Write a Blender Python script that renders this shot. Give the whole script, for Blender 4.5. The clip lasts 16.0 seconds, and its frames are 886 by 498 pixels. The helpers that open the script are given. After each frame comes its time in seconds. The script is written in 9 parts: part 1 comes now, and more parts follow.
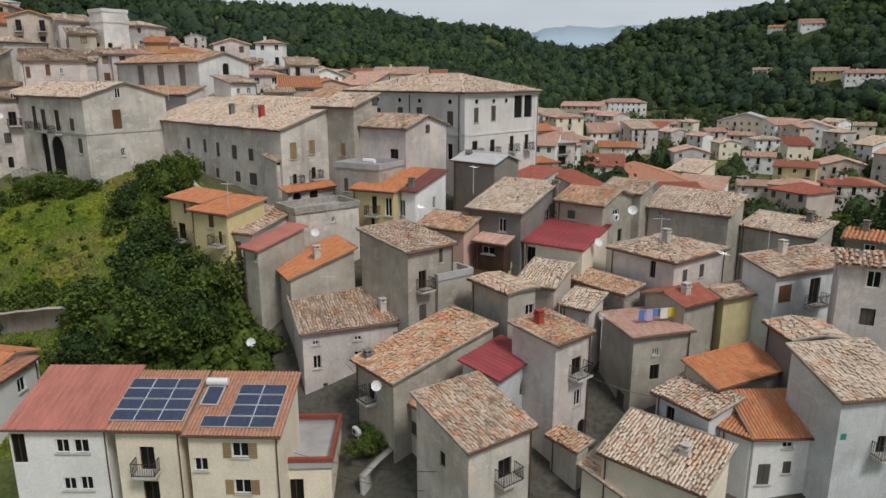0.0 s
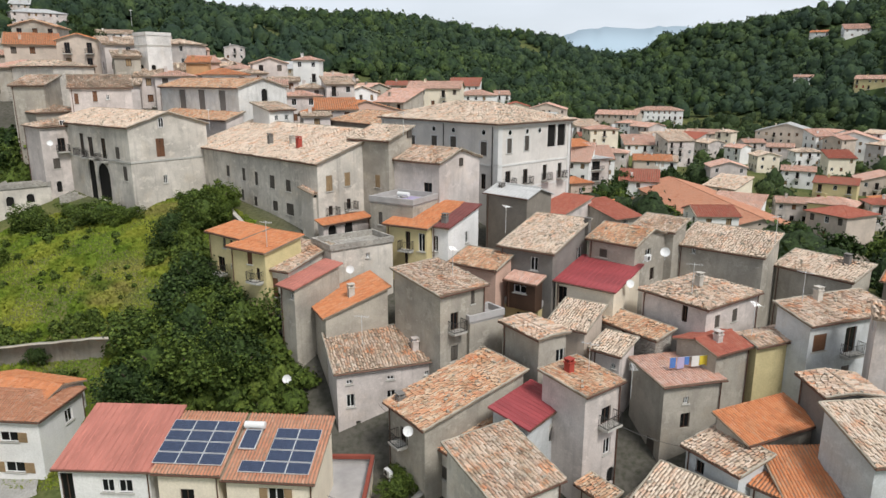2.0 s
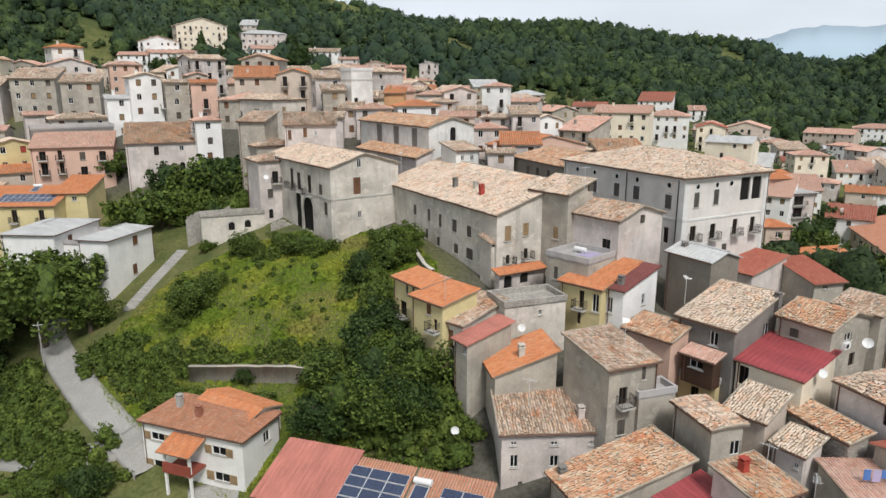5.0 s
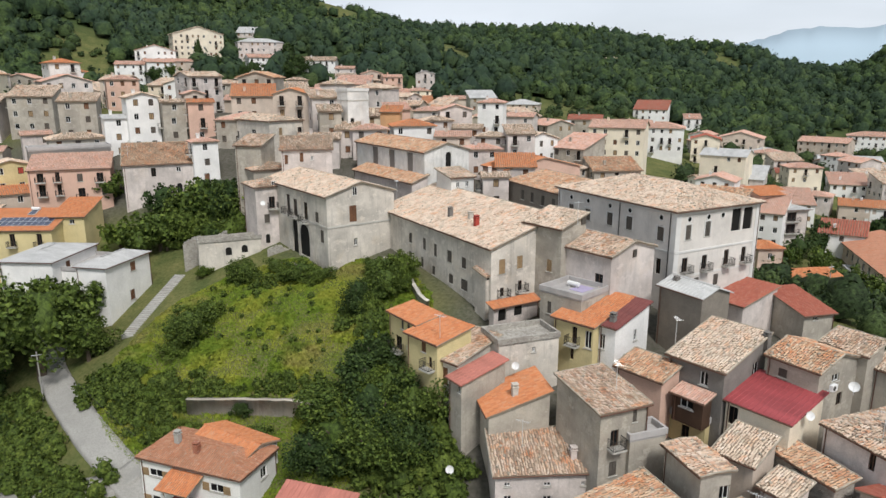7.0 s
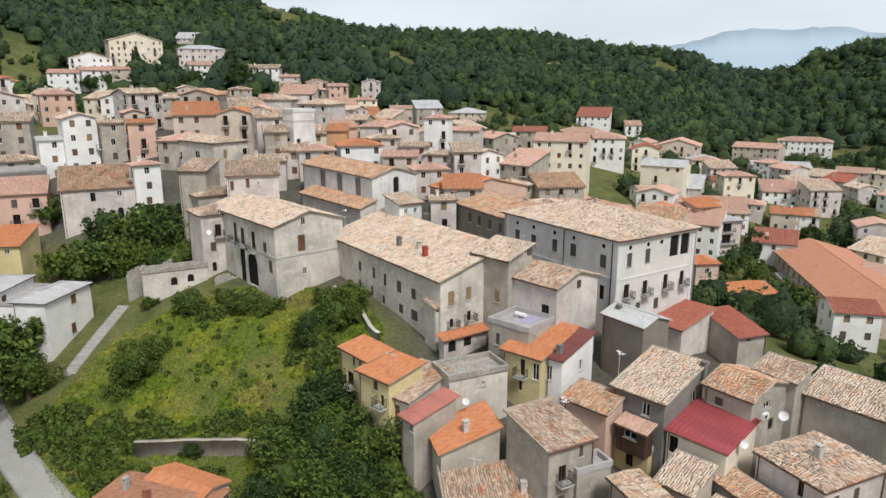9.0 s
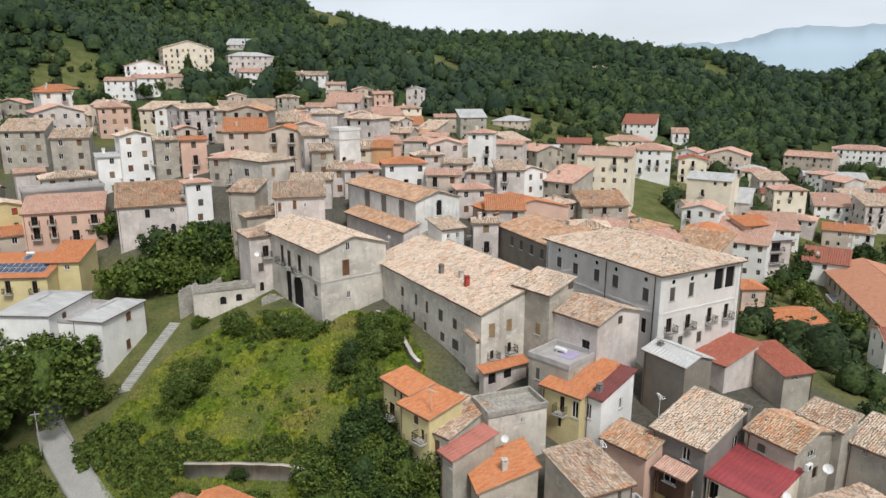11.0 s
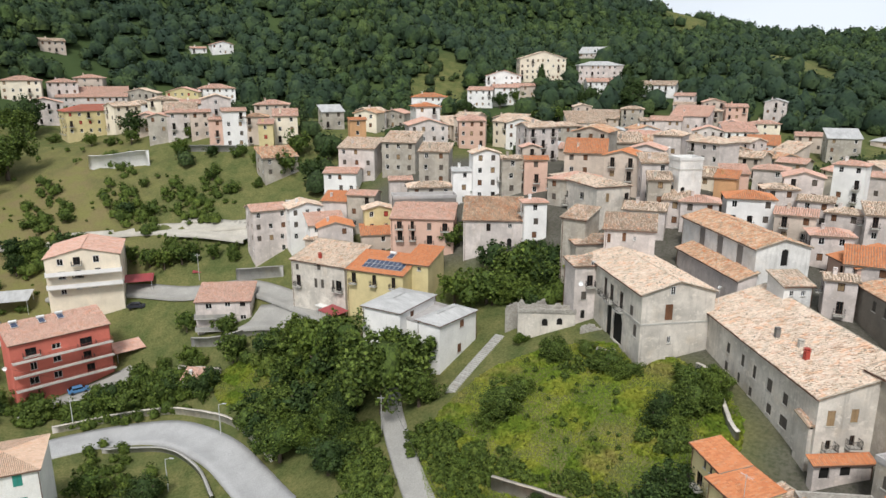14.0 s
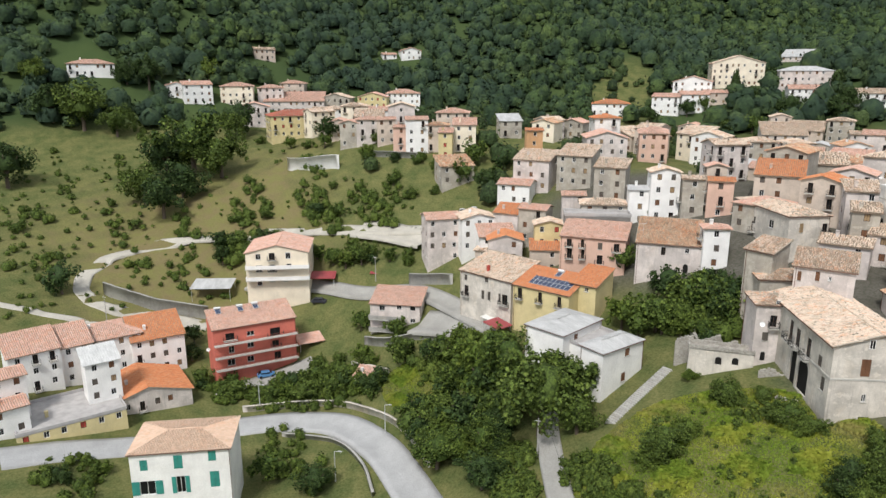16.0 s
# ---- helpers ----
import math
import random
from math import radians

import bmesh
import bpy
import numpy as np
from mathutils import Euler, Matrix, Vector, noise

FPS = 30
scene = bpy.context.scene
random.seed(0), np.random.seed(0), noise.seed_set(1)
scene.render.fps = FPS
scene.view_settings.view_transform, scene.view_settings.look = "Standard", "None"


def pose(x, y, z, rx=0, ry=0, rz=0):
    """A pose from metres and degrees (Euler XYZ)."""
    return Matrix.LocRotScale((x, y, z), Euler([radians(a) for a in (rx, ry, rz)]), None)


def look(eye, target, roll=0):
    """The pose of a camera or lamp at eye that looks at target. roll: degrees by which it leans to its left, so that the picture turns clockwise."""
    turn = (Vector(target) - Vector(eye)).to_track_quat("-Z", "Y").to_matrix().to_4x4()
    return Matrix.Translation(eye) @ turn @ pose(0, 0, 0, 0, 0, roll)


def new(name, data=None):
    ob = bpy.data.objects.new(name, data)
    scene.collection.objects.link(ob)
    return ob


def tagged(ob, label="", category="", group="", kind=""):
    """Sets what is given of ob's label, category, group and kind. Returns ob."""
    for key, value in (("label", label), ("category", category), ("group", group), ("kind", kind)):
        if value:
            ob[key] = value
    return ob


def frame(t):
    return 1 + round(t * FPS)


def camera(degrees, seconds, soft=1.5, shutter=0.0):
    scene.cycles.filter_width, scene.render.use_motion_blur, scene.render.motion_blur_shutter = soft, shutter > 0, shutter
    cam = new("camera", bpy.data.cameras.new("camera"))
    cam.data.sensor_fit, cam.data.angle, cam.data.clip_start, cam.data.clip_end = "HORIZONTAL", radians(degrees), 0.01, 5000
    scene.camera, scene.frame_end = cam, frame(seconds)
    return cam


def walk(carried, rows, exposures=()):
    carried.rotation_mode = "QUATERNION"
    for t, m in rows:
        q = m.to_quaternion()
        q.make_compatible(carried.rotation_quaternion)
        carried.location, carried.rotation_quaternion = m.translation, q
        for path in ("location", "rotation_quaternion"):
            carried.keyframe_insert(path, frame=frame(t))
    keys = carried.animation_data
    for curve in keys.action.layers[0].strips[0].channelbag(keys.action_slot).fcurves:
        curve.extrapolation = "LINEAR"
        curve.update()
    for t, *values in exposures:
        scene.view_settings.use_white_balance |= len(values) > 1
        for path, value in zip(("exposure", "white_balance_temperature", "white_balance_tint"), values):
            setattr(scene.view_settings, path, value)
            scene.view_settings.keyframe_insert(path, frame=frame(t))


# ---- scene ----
cam = camera(65.91, 16.0)
# seconds, x, y, z in metres, yaw and pitch in degrees: a drone that climbs straight up and pans to its left
ROWS = [
    (0, 0.00, 0.00, 43.50, -0.04, -14.16),
    (0.5, 0.00, -0.00, 44.44, -0.05, -14.13),
    (1, 0.01, -0.00, 45.34, -0.04, -14.13),
    (1.5, 0.01, 0.00, 46.26, -0.06, -14.10),
    (2, -0.03, -0.02, 47.23, 2.73, -14.07),
    (2.5, -0.04, -0.08, 48.26, 4.98, -14.02),
    (3, -0.07, -0.15, 49.24, 7.47, -13.99),
    (3.5, -0.02, -0.21, 50.17, 13.80, -13.93),
    (4, 0.07, -0.19, 51.13, 16.35, -13.90),
    (6.5, 0.41, -0.02, 56.17, 18.57, -13.86),
    (7, 0.46, -0.02, 57.21, 17.71, -13.85),
    (7.5, 0.49, -0.07, 58.27, 13.30, -13.86),
    (8, 0.50, -0.12, 59.32, 13.29, -13.88),
    (8.5, 0.49, -0.14, 60.39, 13.27, -13.90),
    (11, 0.45, -0.15, 65.86, 16.91, -14.07),
    (11.5, 0.53, -0.20, 66.93, 24.33, -14.06),
    (12, 0.73, -0.28, 67.91, 30.92, -14.08),
    (12.5, 0.82, -0.29, 68.82, 32.90, -14.15),
    (13, 0.74, -0.19, 69.72, 38.24, -14.20),
    (13.5, 0.63, 0.02, 70.64, 42.56, -14.20),
    (14, 0.53, 0.23, 71.60, 44.69, -14.23),
    (14.5, 0.45, 0.43, 72.61, 47.58, -14.26),
    (15, 0.41, 0.58, 73.58, 51.06, -14.31),
    (15.5, 0.48, 0.72, 74.54, 59.26, -14.29),
    (16, 0.64, 0.84, 75.40, 59.41, -14.37),
]
walk(cam, [(t, pose(x, y, z, 90 + pitch, 0, yaw)) for t, x, y, z, yaw, pitch in ROWS],
     exposures=[(0, -0.45), (0.5, -0.05), (1.0, 0.03), (1.5, 0.04), (4, 0.04), (11, 0.02), (16, 0.20)])

# ---- sky and light ----
world = bpy.data.worlds.new("world")
scene.world = world
world.use_nodes = True
wn, wl = world.node_tree.nodes, world.node_tree.links
wn.clear()
SUN_AZ, SUN_EL = radians(143), radians(52)      # azimuth clockwise from +y
sky = wn.new("ShaderNodeTexSky")
sky.sky_type, sky.sun_disc = "NISHITA", False
sky.sun_elevation, sky.sun_rotation, sky.dust_density = SUN_EL, SUN_AZ, 3.0
sky_scale = wn.new("ShaderNodeVectorMath")
sky_scale.operation = "SCALE"
sky_scale.inputs["Scale"].default_value = 0.11
wl.new(sky.outputs["Color"], sky_scale.inputs[0])
coords = wn.new("ShaderNodeTexCoord")
stretch = wn.new("ShaderNodeMapping")
stretch.inputs["Scale"].default_value = (1.2, 1.2, 4.5)
wl.new(coords.outputs["Generated"], stretch.inputs["Vector"])
clouds = wn.new("ShaderNodeTexNoise")
clouds.inputs["Scale"].default_value, clouds.inputs["Detail"].default_value = 2.2, 6
wl.new(stretch.outputs["Vector"], clouds.inputs["Vector"])
cover = wn.new("ShaderNodeMapRange")
for key, value in (("From Min", 0.25), ("From Max", 0.62), ("To Min", 0.72), ("To Max", 0.98)):
    cover.inputs[key].default_value = value
wl.new(clouds.outputs["Fac"], cover.inputs["Value"])
mixed = wn.new("ShaderNodeMix")
mixed.data_type = "RGBA"
mixed.inputs["B"].default_value = (0.87, 0.94, 1.03, 1)
wl.new(cover.outputs["Result"], mixed.inputs["Factor"])
wl.new(sky_scale.outputs["Vector"], mixed.inputs["A"])
background = wn.new("ShaderNodeBackground")
background.inputs["Strength"].default_value = 0.96
split = wn.new("ShaderNodeSeparateXYZ")
wl.new(coords.outputs["Generated"], split.inputs["Vector"])
height = wn.new("ShaderNodeMapRange")
for key, value in (("From Min", 0.0), ("From Max", 0.8), ("To Min", 1.0), ("To Max", 0.62)):
    height.inputs[key].default_value = value
wl.new(split.outputs["Z"], height.inputs["Value"])
graded = wn.new("ShaderNodeVectorMath")
graded.operation = "SCALE"
wl.new(mixed.outputs["Result"], graded.inputs[0])
wl.new(height.outputs["Result"], graded.inputs["Scale"])
wl.new(graded.outputs["Vector"], background.inputs["Color"])
wl.new(background.outputs["Background"], wn.new("ShaderNodeOutputWorld").inputs["Surface"])

sun = new("sun", bpy.data.lights.new("sun", "SUN"))
sun.data.energy, sun.data.angle, sun.data.color = 2.9, radians(15), (1.0, 0.97, 0.925)
sun.matrix_basis = look((0, 0, 300), (-math.sin(SUN_AZ) * math.cos(SUN_EL), -math.cos(SUN_AZ) * math.cos(SUN_EL), 300 - math.sin(SUN_EL)))


# ---- materials ----
class Nodes:
    """A small builder of node materials."""

    def __init__(self, name, roughness=0.85, metallic=0.0, specular=0.3):
        self.mat = bpy.data.materials.new(name)
        self.mat.use_nodes = True
        self.tree = self.mat.node_tree
        self.bsdf = self.tree.nodes["Principled BSDF"]
        self.bsdf.inputs["Roughness"].default_value = roughness
        self.bsdf.inputs["Metallic"].default_value = metallic
        self.bsdf.inputs["Specular IOR Level"].default_value = specular

    def add(self, kind, **values):
        node = self.tree.nodes.new("ShaderNode" + kind)
        for key, value in values.items():
            node.inputs[key.replace("_", " ")].default_value = value
        return node

    def link(self, a, b):
        self.tree.links.new(a, b)

    def place(self, scale=(1, 1, 1), shift=True):
        """Object coordinates, stretched, and moved by the object's own random number."""
        where = self.add("TexCoord")
        size = self.add("Mapping")
        size.inputs["Scale"].default_value = scale
        self.link(where.outputs["Object"], size.inputs["Vector"])
        if shift:
            info = self.add("ObjectInfo")
            times = self.add("VectorMath")
            times.operation = "SCALE"
            times.inputs[0].default_value = (37.0, 53.0, 11.0)
            self.link(info.outputs["Random"], times.inputs["Scale"])
            self.link(times.outputs["Vector"], size.inputs["Location"])
        return size.outputs["Vector"]

    def noise(self, scale, detail=4.0, vector=None, rough=0.55):
        node = self.add("TexNoise", Scale=scale, Detail=detail, Roughness=rough)
        if vector is not None:
            self.link(vector, node.inputs["Vector"])
        return node.outputs["Fac"]

    def ramp(self, fac, stops, mode="LINEAR"):
        node = self.add("ValToRGB")
        band = node.color_ramp
        band.interpolation = mode
        while len(band.elements) < len(stops):
            band.elements.new(0.5)
        for element, (at, color) in zip(band.elements, stops):
            element.position, element.color = at, (*color, 1)
        self.link(fac, node.inputs["Fac"])
        return node.outputs["Color"]

    def mix(self, fac, a, b, mode="MIX"):
        node = self.add("Mix")
        node.data_type, node.blend_type = "RGBA", mode
        for key, value in (("Factor", fac), ("A", a), ("B", b)):
            socket = node.inputs[0] if key == "Factor" else node.inputs[6 if key == "A" else 7]
            if isinstance(value, (int, float)):
                socket.default_value = value
            elif isinstance(value, tuple):
                socket.default_value = (*value, 1)
            else:
                self.link(value, socket)
        return node.outputs[2]

    def span(self, fac, low, high, to_low=0.0, to_high=1.0):
        node = self.add("MapRange")
        for key, value in (("From Min", low), ("From Max", high), ("To Min", to_low), ("To Max", to_high)):
            node.inputs[key].default_value = value
        self.link(fac, node.inputs["Value"])
        return node.outputs["Result"]

    def bump(self, fac, strength=0.3, distance=0.02):
        node = self.add("Bump", Strength=strength, Distance=distance)
        self.link(fac, node.inputs["Height"])
        self.link(node.outputs["Normal"], self.bsdf.inputs["Normal"])

    def done(self, color):
        if isinstance(color, tuple):
            self.bsdf.inputs["Base Color"].default_value = (*color, 1)
        else:
            self.link(color, self.bsdf.inputs["Base Color"])
        return self.mat


def shade(color, k):
    return tuple(min(1.0, c * k) for c in color)


def plaster(name, color, dirt=0.5, patch=None):
    """Old render: broad stains, rain streaks, flaked patches and fine grain."""
    n = Nodes(name, 0.92, specular=0.15)
    wide = n.noise(0.28, 5, n.place())
    streak = n.noise(1.0, 6, n.place((2.2, 2.2, 0.12)))
    damp = n.noise(0.9, 6, n.place((1, 1, 0.7)), 0.62)
    grain = n.noise(8.0, 6, n.place())
    c = n.mix(n.span(wide, 0.34, 0.66), shade(color, 1.12), shade(color, 1 - 0.36 * dirt))
    c = n.mix(n.span(damp, 0.52, 0.72, 0, 0.8 * dirt), c, shade(color, 0.66))
    c = n.mix(n.span(streak, 0.56, 0.80, 0, 0.6 * dirt), c, (0.19, 0.175, 0.155))
    flake = n.noise(0.7, 7, n.place((1, 1, 1.3)), 0.7)
    c = n.mix(n.span(flake, 0.565, 0.60, 0, 0.6 * dirt), c, patch or shade(color, 1.25))
    soot = n.noise(0.55, 8, n.place((1, 1, 0.45)), 0.72)
    c = n.mix(n.span(soot, 0.55, 0.74, 0, 0.75 * dirt), c, shade(color, 0.42))
    ochre = n.noise(0.35, 5, n.place((1, 1, 0.8)), 0.6)
    c = n.mix(n.span(ochre, 0.54, 0.70, 0, 0.35 * dirt), c, tuple(a * b for a, b in zip(color, (1.06, 0.93, 0.76))))
    c = n.mix(n.span(grain, 0.3, 0.7), c, n.mix(1.0, c, (0.84, 0.84, 0.83), "MULTIPLY"))
    n.bump(grain, 0.35, 0.03)
    return n.done(c)


def rubble(name, a, b, mortar):
    """Rough stone walling."""
    n = Nodes(name, 0.95, specular=0.1)
    cells = n.add("TexVoronoi", Scale=3.2)
    n.link(n.place((1, 1, 1.7)), cells.inputs["Vector"])
    edge = n.add("TexVoronoi", Scale=3.2)
    edge.feature = "DISTANCE_TO_EDGE"
    n.link(n.place((1, 1, 1.7)), edge.inputs["Vector"])
    tint = n.ramp(cells.outputs["Color"], [(0.2, a), (0.8, b)])
    c = n.mix(n.span(edge.outputs["Distance"], 0.02, 0.1), mortar, tint)
    c = n.mix(n.span(n.noise(0.5, 5, n.place()), 0.4, 0.75, 0, 0.6), c, shade(a, 0.55))
    n.bump(n.span(edge.outputs["Distance"], 0.0, 0.15), 0.8, 0.06)
    return n.done(c)


def clay(name, stops, lichen=0.4, dark=(0.09, 0.08, 0.065)):
    """Clay tiles: one tint for each tile, lichen and soot in patches."""
    n = Nodes(name, 0.93, specular=0.12)
    geo = n.add("NewGeometry")
    c = n.ramp(geo.outputs["Random Per Island"], stops, "CONSTANT")
    mean = tuple(sum(st[1][k] for st in stops) / len(stops) * 1.04 for k in range(3))
    c = n.mix(0.32, c, mean)
    patch = n.noise(0.45, 4, n.place())
    c = n.mix(n.span(patch, 0.42, 0.72, 0, 0.55), c, n.ramp(geo.outputs["Random Per Island"], [(0, shade(stops[0][1], 1.1)), (1, shade(stops[-1][1], 0.95))]))
    fine = n.noise(5.0, 5, n.place())
    c = n.mix(n.span(fine, 0.55, 0.78, 0, lichen * 0.8), c, dark)
    c = n.mix(n.span(n.noise(0.8, 6, n.place(), 0.7), 0.50, 0.60, 0, lichen * 1.4), c, n.mix(1.0, c, (0.58, 0.60, 0.57), "MULTIPLY"))
    c = n.mix(n.span(n.noise(0.6, 6, n.place((1, 1.3, 1)), 0.7), 0.53, 0.61, 0, lichen * 1.6), c, n.mix(1.0, c, (1.05, 0.70, 0.50), "MULTIPLY"))
    c = n.mix(n.span(n.noise(2.2, 5, n.place(), 0.7), 0.56, 0.66, 0, lichen * 1.3), c, (0.60, 0.57, 0.49))
    c = n.mix(n.span(n.noise(1.3, 4, n.place()), 0.56, 0.76, 0, lichen * 0.6), c, (0.40, 0.37, 0.26))
    n.bump(fine, 0.3, 0.02)
    return n.done(c)


def flat_paint(name, color, rough=0.6, vary=0.2, metal=0.0):
    n = Nodes(name, rough, metal, 0.35)
    wide = n.noise(0.7, 5, n.place())
    fine = n.noise(9.0, 4, n.place())
    c = n.mix(n.span(wide, 0.35, 0.7), color, shade(color, 1 - vary))
    c = n.mix(n.span(fine, 0.5, 0.8, 0, vary), c, shade(color, 0.6))
    return n.done(c)


def sheet(name, color, rough=0.5):
    """Painted ribbed sheet, faded and streaked down the slope."""
    n = Nodes(name, rough, 0.0, 0.4)
    wide = n.noise(0.8, 5, n.place((1, 0.3, 1)))
    c = n.mix(n.span(wide, 0.35, 0.7), shade(color, 1.1), shade(color, 0.72))
    c = n.mix(n.span(n.noise(3.0, 5, n.place((3, 0.4, 1))), 0.55, 0.8, 0, 0.5), c, shade(color, 1.7))
    return n.done(c)


def leafy(name, stops, fine=14.0):
    n = Nodes(name, 0.75, specular=0.25)
    geo = n.add("NewGeometry")
    c = n.ramp(geo.outputs["Random Per Island"], stops)
    info = n.add("ObjectInfo")
    c = n.mix(n.span(info.outputs["Random"], 0, 1, 0, 0.35), c, shade(stops[-1][1], 0.8))
    if not fine:
        return n.done(c)
    grain = n.noise(fine, 5, n.place(), 0.7)
    c = n.mix(n.span(grain, 0.36, 0.60), n.mix(1.0, c, (0.20, 0.23, 0.21), "MULTIPLY"), c)
    n.bump(grain, 0.8, 0.6 / fine)
    return n.done(c)


M = {}
M["grey"] = plaster("cement_render", (0.475, 0.435, 0.375), 0.75)
M["light"] = plaster("pale_grey_render", (0.683, 0.614, 0.581), 0.65)
M["stonegrey"] = plaster("weathered_lime_render", (0.675, 0.625, 0.560), 0.8)
M["dark"] = plaster("dark_cement_render", (0.235, 0.22, 0.205), 0.5)
M["brown"] = plaster("brown_cement_render", (0.27, 0.24, 0.205), 0.4)
M["white"] = plaster("white_render", (0.844, 0.830, 0.815), 0.16)
M["chalk"] = plaster("stained_white_render", (0.76, 0.745, 0.72), 0.55)
M["bluewhite"] = plaster("bluish_white_render", (0.62, 0.64, 0.65), 0.55)
M["yellow"] = plaster("yellow_render", (0.66, 0.56, 0.31), 0.25)
M["cream"] = plaster("cream_render", (0.84, 0.75, 0.61), 0.2)
M["pink"] = plaster("pink_render", (0.68, 0.46, 0.37), 0.2)
M["orange"] = plaster("orange_render", (0.62, 0.36, 0.19), 0.25)
M["redwall"] = plaster("red_render", (0.62, 0.18, 0.135), 0.2)
M["beige"] = plaster("beige_render", (0.612, 0.517, 0.439), 0.4)
M["palazzo"] = plaster("palace_render", (0.74, 0.70, 0.66), 0.3)
M["rubble"] = rubble("rubble_stone", (0.34, 0.315, 0.28), (0.52, 0.49, 0.44), (0.44, 0.42, 0.38))
M["concrete"] = plaster("concrete_wall", (0.42, 0.41, 0.385), 0.6)
M["stone_trim"] = plaster("stone_trim", (0.55, 0.53, 0.49), 0.35)
M["white_trim"] = flat_paint("white_trim", (0.72, 0.71, 0.69), 0.7, 0.15)
OLD = [(0.0, (0.680, 0.535, 0.414)), (0.18, (0.484, 0.356, 0.269)), (0.32, (0.639, 0.465, 0.341)), (0.48, (0.433, 0.248, 0.165)), (0.58, (0.577, 0.455, 0.373)), (0.72, (0.278, 0.198, 0.156)), (0.80, (0.556, 0.297, 0.185)), (0.88, (0.742, 0.614, 0.508))]
PALE = [(0.0, (0.732, 0.600, 0.477)), (0.22, (0.606, 0.468, 0.358)), (0.40, (0.773, 0.651, 0.531)), (0.58, (0.586, 0.376, 0.272)), (0.68, (0.690, 0.549, 0.433)), (0.86, (0.440, 0.336, 0.260)), (0.93, (0.795, 0.681, 0.585))]
MIXED = [(0.0, (0.572, 0.318, 0.187)), (0.2, (0.638, 0.445, 0.302)), (0.4, (0.517, 0.223, 0.125)), (0.55, (0.660, 0.509, 0.364)), (0.7, (0.594, 0.297, 0.166)), (0.85, (0.418, 0.276, 0.187)), (0.93, (0.704, 0.572, 0.437))]
NEWT = [(0.0, (0.60, 0.235, 0.105)), (0.3, (0.54, 0.20, 0.09)), (0.6, (0.63, 0.27, 0.13)), (0.85, (0.48, 0.18, 0.085)), (0.95, (0.58, 0.30, 0.17))]
FADED = [(0.0, (0.644, 0.393, 0.309)), (0.3, (0.578, 0.333, 0.253)), (0.6, (0.678, 0.452, 0.365)), (0.85, (0.511, 0.309, 0.253)), (0.95, (0.667, 0.499, 0.436))]
M["old"] = clay("old_clay_tiles", OLD, 0.5)
M["pale"] = clay("bleached_clay_tiles", PALE, 0.34)
M["mixed"] = clay("mottled_clay_tiles", MIXED, 0.45)
M["newt"] = clay("new_orange_tiles", NEWT, 0.12)
M["faded"] = clay("faded_orange_tiles", FADED, 0.25)
M["terracotta"] = clay("terracotta_tiles", [(0.0, (0.52, 0.25, 0.16)), (0.4, (0.47, 0.22, 0.14)), (0.75, (0.56, 0.29, 0.19))], 0.2)
M["buff"] = clay("buff_tiles", [(0.0, (0.66, 0.47, 0.35)), (0.4, (0.60, 0.42, 0.31)), (0.75, (0.70, 0.52, 0.40))], 0.15)
M["brownt"] = clay("red_brown_tiles", [(0.0, (0.42, 0.20, 0.12)), (0.4, (0.36, 0.165, 0.10)), (0.75, (0.47, 0.25, 0.16))], 0.2)
M["redsheet"] = sheet("red_roof_sheet", (0.34, 0.068, 0.074))
M["maroonsheet"] = sheet("maroon_roof_sheet", (0.20, 0.062, 0.056))
M["mortar"] = flat_paint("verge_mortar", (0.47, 0.42, 0.34), 0.95, 0.45)
M["redtile"] = clay("red_tiles", [(0.0, (0.40, 0.13, 0.09)), (0.5, (0.36, 0.11, 0.08)), (0.8, (0.44, 0.17, 0.12))], 0.1)
M["pinksheet"] = sheet("salmon_roof_membrane", (0.46, 0.175, 0.135), 0.7)
M["whitesheet"] = sheet("white_roof_sheet", (0.58, 0.58, 0.57), 0.5)
M["greysheet"] = sheet("grey_roof_sheet", (0.47, 0.47, 0.465), 0.6)
M["underlay"] = flat_paint("channel_tiles", (0.34, 0.265, 0.195), 0.95, 0.4)
M["terrace"] = flat_paint("terrace_paving", (0.46, 0.44, 0.43), 0.85, 0.25)
M["pane"] = Nodes("window_glass", 0.12, 0.0, 0.22).done((0.012, 0.013, 0.014))
# Near-black: the unlit depth of an opening, painted onto a flat plate.
M["opening_dark"] = Nodes("opening_painted_dark", 0.9, 0.0, 0.1).done((0.02, 0.019, 0.018))
M["wood"] = flat_paint("brown_wood", (0.20, 0.095, 0.05), 0.7, 0.4)
M["darkwood"] = flat_paint("dark_wood", (0.09, 0.05, 0.032), 0.7, 0.4)
M["greenwood"] = flat_paint("green_shutters", (0.05, 0.30, 0.25), 0.6, 0.3)
M["oakwood"] = flat_paint("pale_wood", (0.36, 0.25, 0.14), 0.7, 0.35)
M["greywood"] = flat_paint("grey_shutters", (0.12, 0.105, 0.09), 0.7, 0.35)
M["iron"] = flat_paint("dark_iron", (0.045, 0.043, 0.042), 0.5, 0.2, 0.3)
M["whitemetal"] = flat_paint("white_enamel", (0.78, 0.78, 0.77), 0.4, 0.08)
M["gutter"] = flat_paint("copper_gutter", (0.16, 0.085, 0.06), 0.5, 0.3, 0.3)
M["brick"] = clay("brick_chimney", [(0, (0.42, 0.17, 0.11)), (0.5, (0.36, 0.15, 0.10))], 0.3)
M["redpaint"] = flat_paint("red_chimney_paint", (0.45, 0.07, 0.05), 0.7, 0.3)
M["asphalt"] = None
M["bark"] = flat_paint("bark", (0.13, 0.10, 0.075), 0.95, 0.4)
